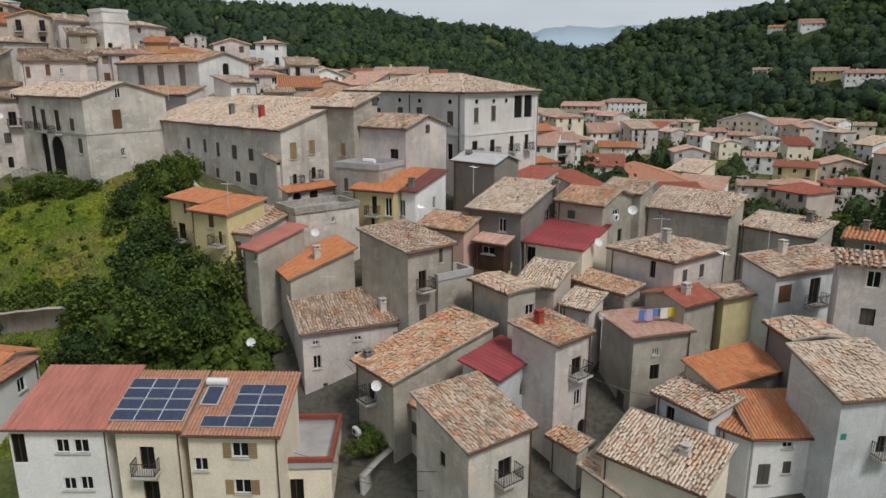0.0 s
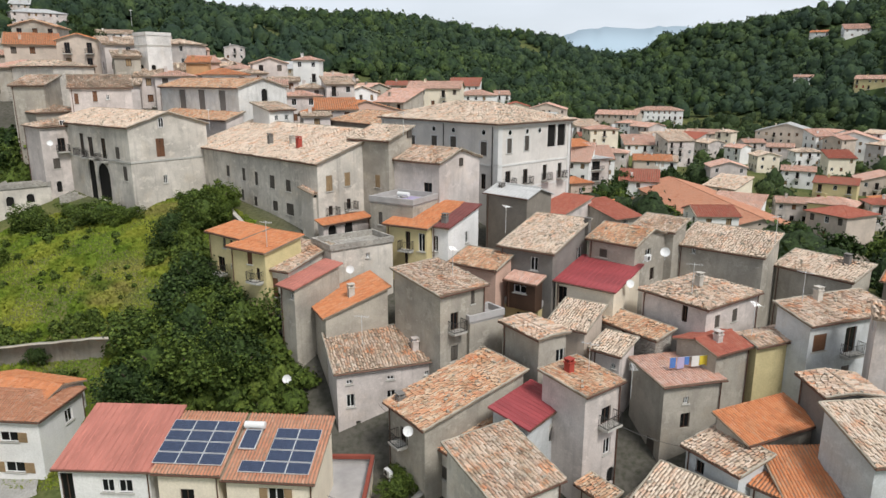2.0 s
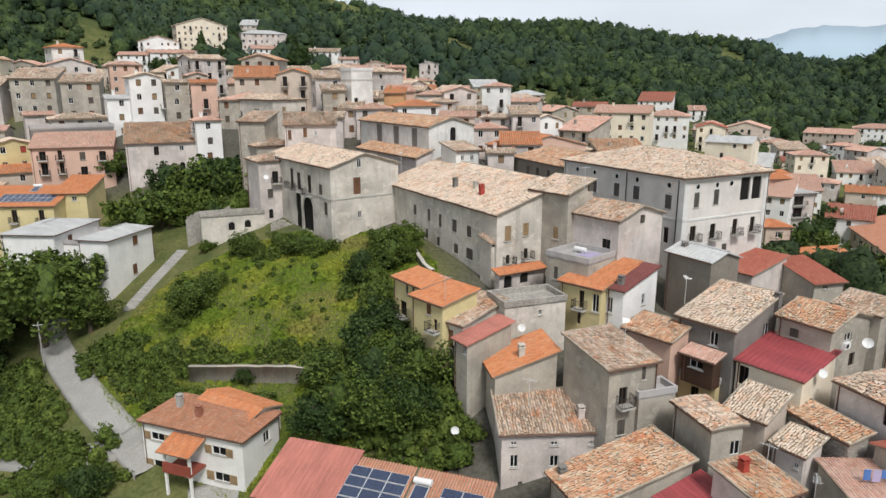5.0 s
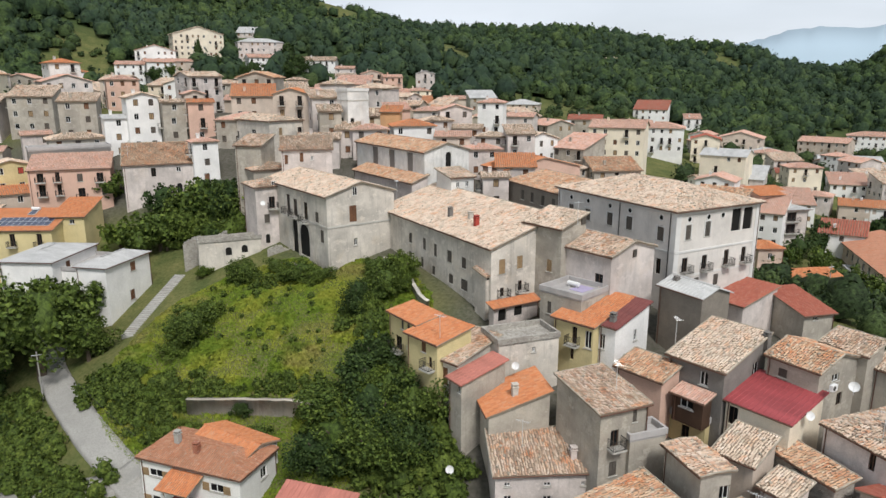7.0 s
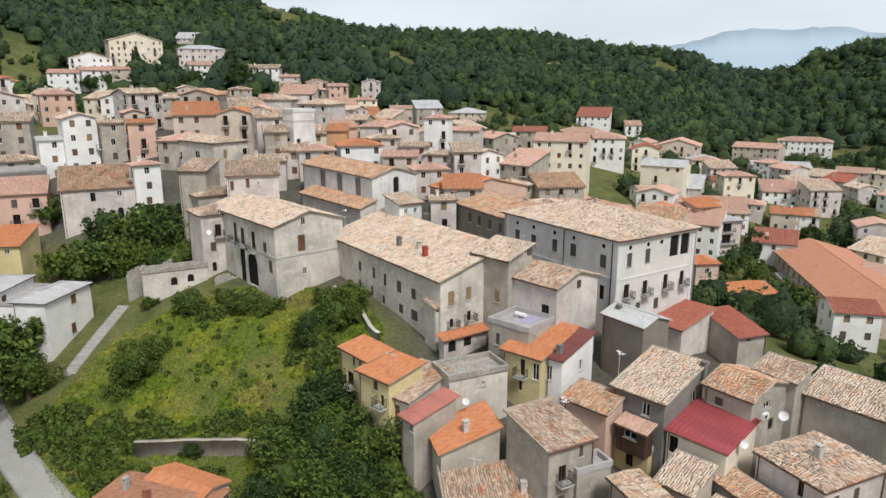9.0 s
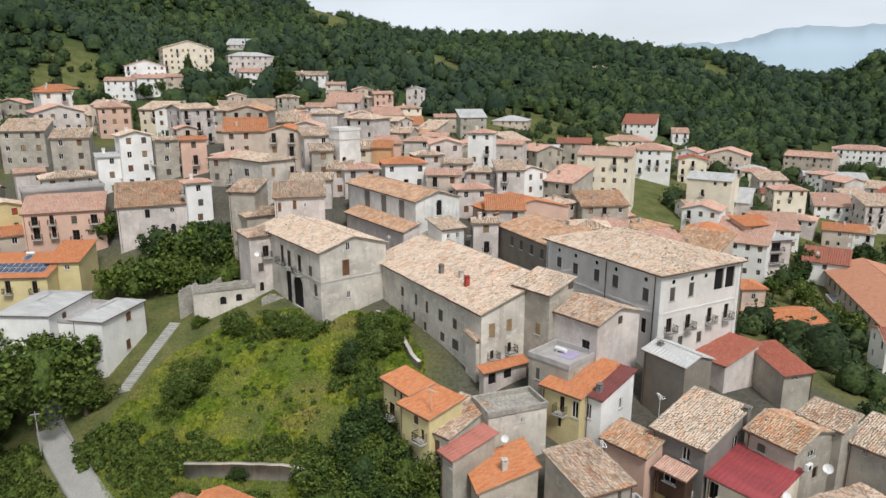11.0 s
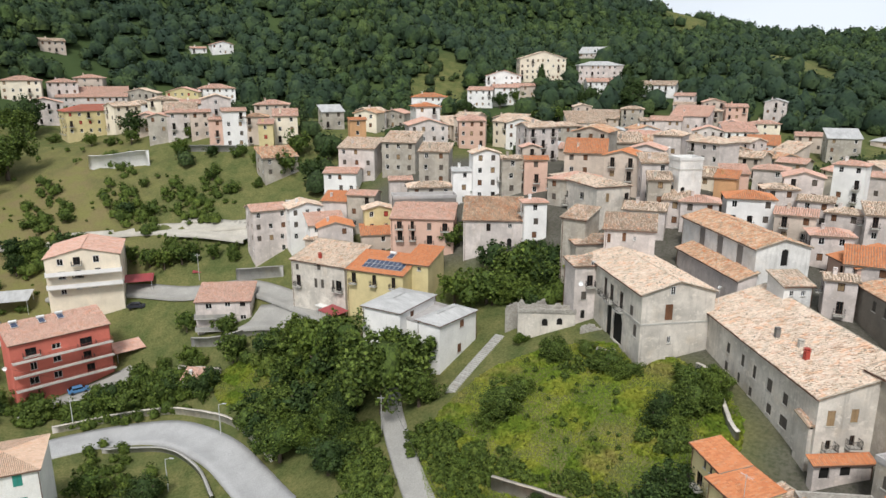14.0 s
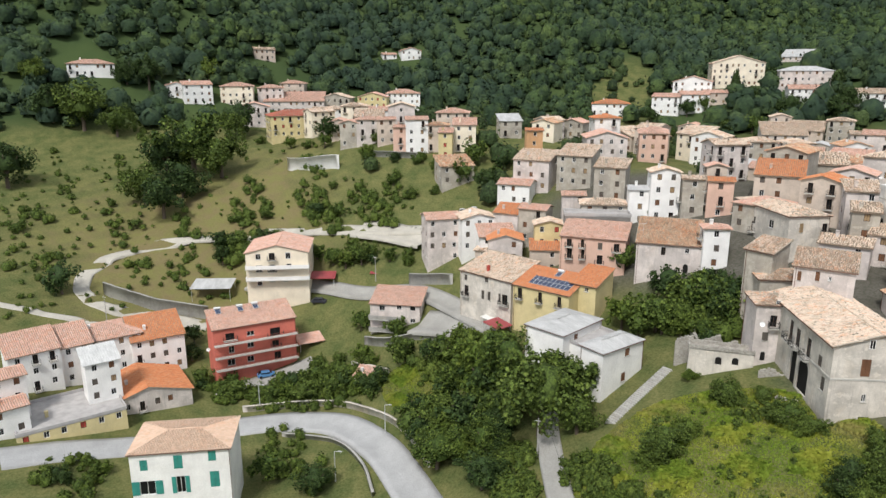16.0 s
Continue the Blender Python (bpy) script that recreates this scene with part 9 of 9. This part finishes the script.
# ---- balconies, porches and awnings ----
def long_balcony(label, x, y, z, yaw, length, depth, solid_front, mat):
    ob = thing("long_balcony", pose(x, y, z, 0, 0, yaw), label, "balcony", "long balconies")
    slab, front = Solid(), Solid()
    slab.box(0, -depth, -0.18, length, 0.05, 0)
    put("slab", slab.mesh("slab", M["stone_trim"]), ob)
    if solid_front:
        front.box(0, -depth, 0, length, -depth + 0.1, 0.95)
        front.box(0, -depth + 0.1, 0, 0.1, 0, 0.95)
        front.box(length - 0.1, -depth + 0.1, 0, length, 0, 0.95)
    else:
        for z0 in (0.45, 0.9):
            front.box(0, -depth, z0, length, -depth + 0.04, z0 + 0.05)
            front.box(0, -depth, z0, 0.04, 0, z0 + 0.05)
            front.box(length - 0.04, -depth, z0, length, 0, z0 + 0.05)
        for k in range(int(length / 0.3) + 1):
            front.box(0.3 * k, -depth, 0, 0.3 * k + 0.025, -depth + 0.03, 0.92)
    put("parapet", front.mesh("parapet", M[mat]), ob)


long_balcony("long balcony with a dark rail on a red house", -149.5, 29.6, 13.0, 87, 18.9, 1.3, False, "corten")
long_balcony("long balcony with a dark rail on a red house", -149.5, 29.6, 10.0, 87, 18.9, 1.3, False, "corten")
long_balcony("long balcony with a dark rail on a red house", -149.5, 29.6, 16.0, 87, 18.9, 1.3, False, "corten")
long_balcony("long cream balcony of an apartment house", -174.0, 44.1, 26.0, 65, 16.4, 1.5, True, "white")
long_balcony("long cream balcony of an apartment house", -174.0, 44.1, 22.9, 65, 16.4, 1.5, True, "white")
long_balcony("pale concrete balcony of a beige house", -143.2, 65.3, 18.2, 50, 8.2, 1.4, True, "concrete")
long_balcony("pale concrete balcony of a beige house", -143.2, 65.3, 15.2, 50, 8.2, 1.4, True, "concrete")

# porch of the white house
porch = thing("porch", pose(-36.5, 51.2, 18.9, 0, 0, 88), "tiled porch with posts and a balcony on a white house", "porch")
pillars, deck, lid = Solid(), Solid(), Solid()
pillars.box(-0.12, -0.12, -5.1, 0.12, 0.12, 0)
pillar_mesh = pillars.mesh("pillar", M["white"])
for v in (5.4, 8.4):
    put("pillar", pillar_mesh, porch, Matrix.Translation((-2.07, v, -1.3)))
deck.box(-2.3, 5.2, -3.75, 0, 8.6, -3.5)
deck.box(-2.3, 5.2, -3.5, -2.18, 8.6, -2.6)
lid.slab([Vector((-2.7, 4.9, -1.35)), Vector((0, 4.9, -0.55)), Vector((0, 8.9, -0.55)), Vector((-2.7, 8.9, -1.35))], 0.12)
pv, pq = tile_rows([(-2.7, 4.9, -1.34), (0, 4.9, -0.54), (0, 8.9, -0.54), (-2.7, 8.9, -1.34)], (-1, 0, -0.3), 0.25, 0.42, 0.012, cover=0.44)
put("deck", deck.mesh("deck", M["corten"]), porch)
lid_ob = put("porch_roof", lid.mesh("porch_roof", M["underlay"]), porch)
put("roof_tiles", quads_mesh("roof_tiles", pv, pq, M["newt"]), lid_ob)["kind"] = "stuff"


def lean_to(label, x, y, yaw, w, d, z0, z1, height, mat, name="lean_to"):
    """An open shelter: four posts and a sloping sheet."""
    ob = thing(name, pose(x, y, z0, 0, 0, yaw), label, "shelter")
    sheet_roof = Solid()
    for px, py, top in ((0.1, 0.1, height), (w - 0.1, 0.1, height), (0.1, d - 0.1, height + z1), (w - 0.1, d - 0.1, height + z1)):
        post = Solid()
        post.tube((px, py, -0.5), (px, py, top), 0.06, sides=6)
        put("post", post.mesh("post", M["alu"]), ob)
    sheet_roof.slab([Vector((-0.3, -0.3, height)), Vector((w + 0.3, -0.3, height)), Vector((w + 0.3, d + 0.3, height + z1)), Vector((-0.3, d + 0.3, height + z1))], 0.08)
    put("cover", sheet_roof.mesh("cover", M[mat]), ob)


lean_to("open shed with a pale corrugated roof beside a yard", -187, 32, 62, 10.5, 6, 15.6, 1.0, 3.2, "greysheet")
lean_to("red sheet shelter beside an apartment house", -172, 58, 62, 9, 4, 19.0, 0.8, 2.6, "redsheet")
lean_to("small red shelter by the yard", -163.5, 75, 55, 4, 3, 20.5, 0.5, 2.2, "redsheet")
lean_to("carport with a tiled cover on the hillside track", -162, 99, 55, 12, 6, 28.5, 0.8, 2.6, "faded")
lean_to("small red awning over a yard", -110.5, 80, 100, 4, 4, 20.6, 0.6, 2.4, "redsheet")
lean_to("low tiled outhouse roof beside a red house", -151, 50, 87, 6, 4, 9.4, 1.0, 2.2, "faded")
lean_to("white tarpaulin shelter among garden trees", -108.5, 72.8, 60, 3.6, 3.0, gz(-108.5, 72.8), 0.5, 2.8, "canvas")
lean_to("white garden canopy in a yard", -114.5, 82, 100, 4, 4, 20.6, 0.3, 2.3, "canvas")


# ---- cars, poles, steps ----
def car(x, y, z, yaw, paint, words):
    ob = thing("parked_car", pose(x, y, z, 0, 0, yaw), words, "car", "parked cars")
    key = ("car", paint)
    if key not in PANEL:
        side = [(-2.0, 0.35), (2.0, 0.35), (2.05, 0.75), (1.3, 0.92), (0.75, 1.40), (-1.1, 1.45), (-1.85, 1.0), (-2.05, 0.8)]
        body, glass, wheel = Solid(), Solid(), Solid()
        for y0, k in ((-0.82, 1), (0.82, -1)):
            pts = [(p[0], y0 * (0.86 if p[1] > 1.1 else 1.0), p[1]) for p in side]
            body.face(*(pts if k > 0 else reversed(pts)))
        for a in range(len(side)):
            p, q = side[a], side[(a + 1) % len(side)]
            wa, wb = (0.82 * (0.86 if s[1] > 1.1 else 1.0) for s in (p, q))
            body.face((p[0], -wa, p[1]), (p[0], wa, p[1]), (q[0], wb, q[1]), (q[0], -wb, q[1]))
        for y0 in (-0.79, 0.79):
            glass.box(-1.15, y0 - 0.02, 1.0, 0.85, y0 + 0.02, 1.33)
        glass.face((0.80, -0.66, 1.38), (0.80, 0.66, 1.38), (1.30, 0.74, 0.96), (1.30, -0.74, 0.96))
        glass.face((-1.15, -0.66, 1.44), (-1.82, -0.72, 1.04), (-1.82, 0.72, 1.04), (-1.15, 0.66, 1.44))
        wheel.tube((0, -0.1, 0), (0, 0.1, 0), 0.32, sides=14)
        PANEL[key] = (body.mesh("body", M[paint]), glass.mesh("glass", M["pane"]), wheel.mesh("wheel", M["rubber"]))
    b, g, w = PANEL[key]
    put("body", b, ob)
    put("glass", g, ob, Matrix.Translation((0, 0, 0.012)))
    for wx in (-1.3, 1.3):
        for wy in (-0.78, 0.78):
            put("wheel", w, ob, Matrix.Translation((wx, wy, 0.32)))


car(-148.0, 40.5, gz(-148.0, 40.5) + 0.02, 80, "blue_car", "blue hatchback parked before a red house")
car(-172.0, 52.5, gz(-172.0, 52.5) + 0.02, 70, "red_car", "red car parked in a yard")
car(-165.2, 60.5, gz(-165.2, 60.5) + 0.02, 60, "dark_car", "dark car parked in a yard")
car(-109.2, 75.5, gz(-109.2, 75.5) + 0.02, 20, "white_car", "white van-like car parked among the trees")
car(-163.0, 104.0, gz(-163.0, 104.0) + 0.02, 150, "white_car", "white car parked under a carport")
car(-160.5, 106.5, gz(-160.5, 106.5) + 0.02, 150, "white_car", "white car parked under a carport")
car(35.0, 150.0, gz(35.0, 150.0) + 0.02, 30, "white_car", "white car parked by a house")


def pole(x, y, height, lamp=False):
    ob = thing("street_lamp" if lamp else "utility_pole", pose(x, y, gz(x, y), 0, 0, 40), "slim grey street lamp beside the road" if lamp else "bare grey utility pole beside the lane", "street lamp" if lamp else "pole", "poles along the roads")
    shaft = Solid()
    shaft.tube((0, 0, -0.5), (0, 0, height), 0.11, 0.07, 8)
    put("shaft", shaft.mesh("shaft", M["concrete" if not lamp else "alu"]), ob)
    head = Solid()
    if lamp:
        head.tube((0, 0, height), (1.0, 0, height + 0.25), 0.04, sides=6)
        head.box(0.8, -0.12, height + 0.2, 1.5, 0.12, height + 0.32)
    else:
        head.box(-0.6, -0.05, height - 0.5, 0.6, 0.05, height - 0.4)
    put("head", head.mesh("head", M["alu"]), ob)


for px, py, ph, lit in ((-76.4, 64.0, 7, False), (-136.2, 35.5, 6, True), (-160, 74.8, 7, False), (-183, 10.6, 8, False), (-110, 53, 6, True), (-104, 40, 6, True), (30, 130, 7, False), (60, 170, 7, True)):
    pole(px, py, ph, lit)


def stairway(points, width, steps, label):
    ob = thing("stairway", pose(points[0][0], points[0][1], 0), label, "stairs")
    a, b = Vector(points[0]), Vector(points[-1])
    d = (b - a).normalized()
    run = (b - a).length / steps
    yaw = math.degrees(math.atan2(d.y, d.x))
    for k in range(steps):
        c = a.lerp(b, (k + 0.5) / steps)
        step = Solid()
        z = gz(c.x, c.y)
        step.box(-run / 2, -width / 2, z - 0.8, run / 2, width / 2, z + 0.22)
        put("step", step.mesh("step", M["concrete"]), ob, Matrix.Translation((c.x - a.x, c.y - a.y, 0)) @ Matrix.Rotation(radians(yaw), 4, "Z"))


stairway([(-73.5, 90.0), (-70.5, 74.0)], 2.2, 34, "worn concrete stairway between the meadow and a white house")


def washing(x, y, z, yaw):
    ob = thing("washing_line", pose(x, y, z, 0, 0, yaw), "coloured washing hung on a balcony line", "laundry")
    line = Solid()
    line.tube((0, 0, 0), (4.0, 0, 0), 0.015, sides=5)
    put("line", line.mesh("line", M["alu"]), ob)
    for k, (mat, w, h) in enumerate((("bluecloth", 0.5, 0.9), ("lilac", 0.6, 1.0), ("bluecloth", 0.4, 0.7), ("canvas", 0.7, 0.9), ("yellowcloth", 0.6, 0.8), ("yellowcloth", 0.5, 0.9))):
        s = Solid()
        s.box(0.1 + 0.64 * k, -0.02, -h, 0.1 + 0.64 * k + w, 0.02, 0)
        put("cloth", s.mesh("cloth", M[mat]), ob)




washing(15.9, 52.6, 25.1, 13)


def ruin_wall(x, y, z, yaw, heights, step, seed):
    """A roofless wall of rubble with a broken top; gaps stand open."""
    ob = thing("ruined_wall", pose(x, y, z, 0, 0, yaw), "broken roofless rubble wall with pale plaster and gaps", "ruin", "ruined walls by the meadow")
    rng = np.random.default_rng(seed)
    body = Solid()
    top = 0.0
    for k, h in enumerate(heights):
        for j in range(7):
            top = 0.55 * top + 0.45 * (h * 0.62 + float(rng.uniform(-0.4, 0.4)))
            lean = float(rng.uniform(-0.05, 0.05))
            body.box((k + j / 7) * step, lean, -4.5, (k + (j + 1) / 7) * step, 0.5 + lean, max(top, 0.1))
    put("wall", body.mesh("wall", M["rubble"]), ob)


def cable(a, b, sag):
    a, b = Vector(a), Vector(b)
    pts = [a.lerp(b, k / 14) - Vector((0, 0, sag * 4 * (k / 14) * (1 - k / 14))) for k in range(15)]
    line = Solid()
    for p, q in zip(pts, pts[1:]):
        line.tube(p, q, 0.022, sides=4, cap=False)
    tagged(put("overhead_cable", line.mesh("overhead_cable", M["iron"])), "thin dark cable slung between houses", "cable", "overhead cables")


for ca, cb, cs in (((10.8, 48.3, 21.5), (19.0, 47.5, 19.8), 0.6), ((-11.0, 44.5, 16.5), (-1.0, 42.0, 15.5), 0.5), ((-11.0, 44.3, 17.2), (0.5, 40.5, 18.0), 0.5), ((-8.0, 52.5, 20.5), (-3.5, 46.5, 20.5), 0.4), ((-76.4, 64.0, 26.0), (-50.0, 52.0, 21.0), 1.2), ((-183, 10.6, 22.0), (-136.2, 35.5, 15.0), 2.0)):
    cable(ca, cb, cs)


def air_conditioner(x, y, z, yaw):
    ob = thing("air_conditioner", pose(x, y, z, 0, 0, yaw), "white outdoor air-conditioning unit on a house wall", "air conditioner", "air conditioners")
    case, grille = Solid(), Solid()
    case.box(-0.42, -0.34, 0, 0.42, 0, 0.58)
    case.box(-0.36, -0.02, -0.12, -0.3, 0.2, 0.0)
    case.box(0.3, -0.02, -0.12, 0.36, 0.2, 0.0)
    grille.tube((-0.12, -0.345, 0.29), (-0.12, -0.365, 0.29), 0.22, sides=14)
    put("case", case.mesh("case", M["whitemetal"]), ob)
    put("grille", grille.mesh("grille", M["iron"]), ob)


for ux, uy, uz, ua in ((-6.1, 47.9, 15.6, -52), (-6.6, 48.6, 16.2, -52), (-24.3, 66.1, 28.3, -37), (-24.9, 67.2, 27.4, -37), (16.6, 65.0, 30.0, 50)):
    air_conditioner(ux, uy, uz, ua)
ruin_wall(-73.4, 91.0, 30.6, 50.6, (1.8, 2.4, 0.6, 1.6, 2.6, 0.3, 1.4), 1.45, 3)
ruin_wall(-65.5, 99.0, 30.9, 20, (2.2, 1.4, 2.4, 0.8), 1.3, 5)
ruin_wall(-58.6, 92.6, 30.4, 40, (1.0, 1.5, 0.4, 0.0, 0.7), 1.2, 4)
ruin_wall(-53.0, 88.5, 29.6, 15, (1.1, 0.6, 1.3), 1.0, 7)
far_town()
scrub_cover()
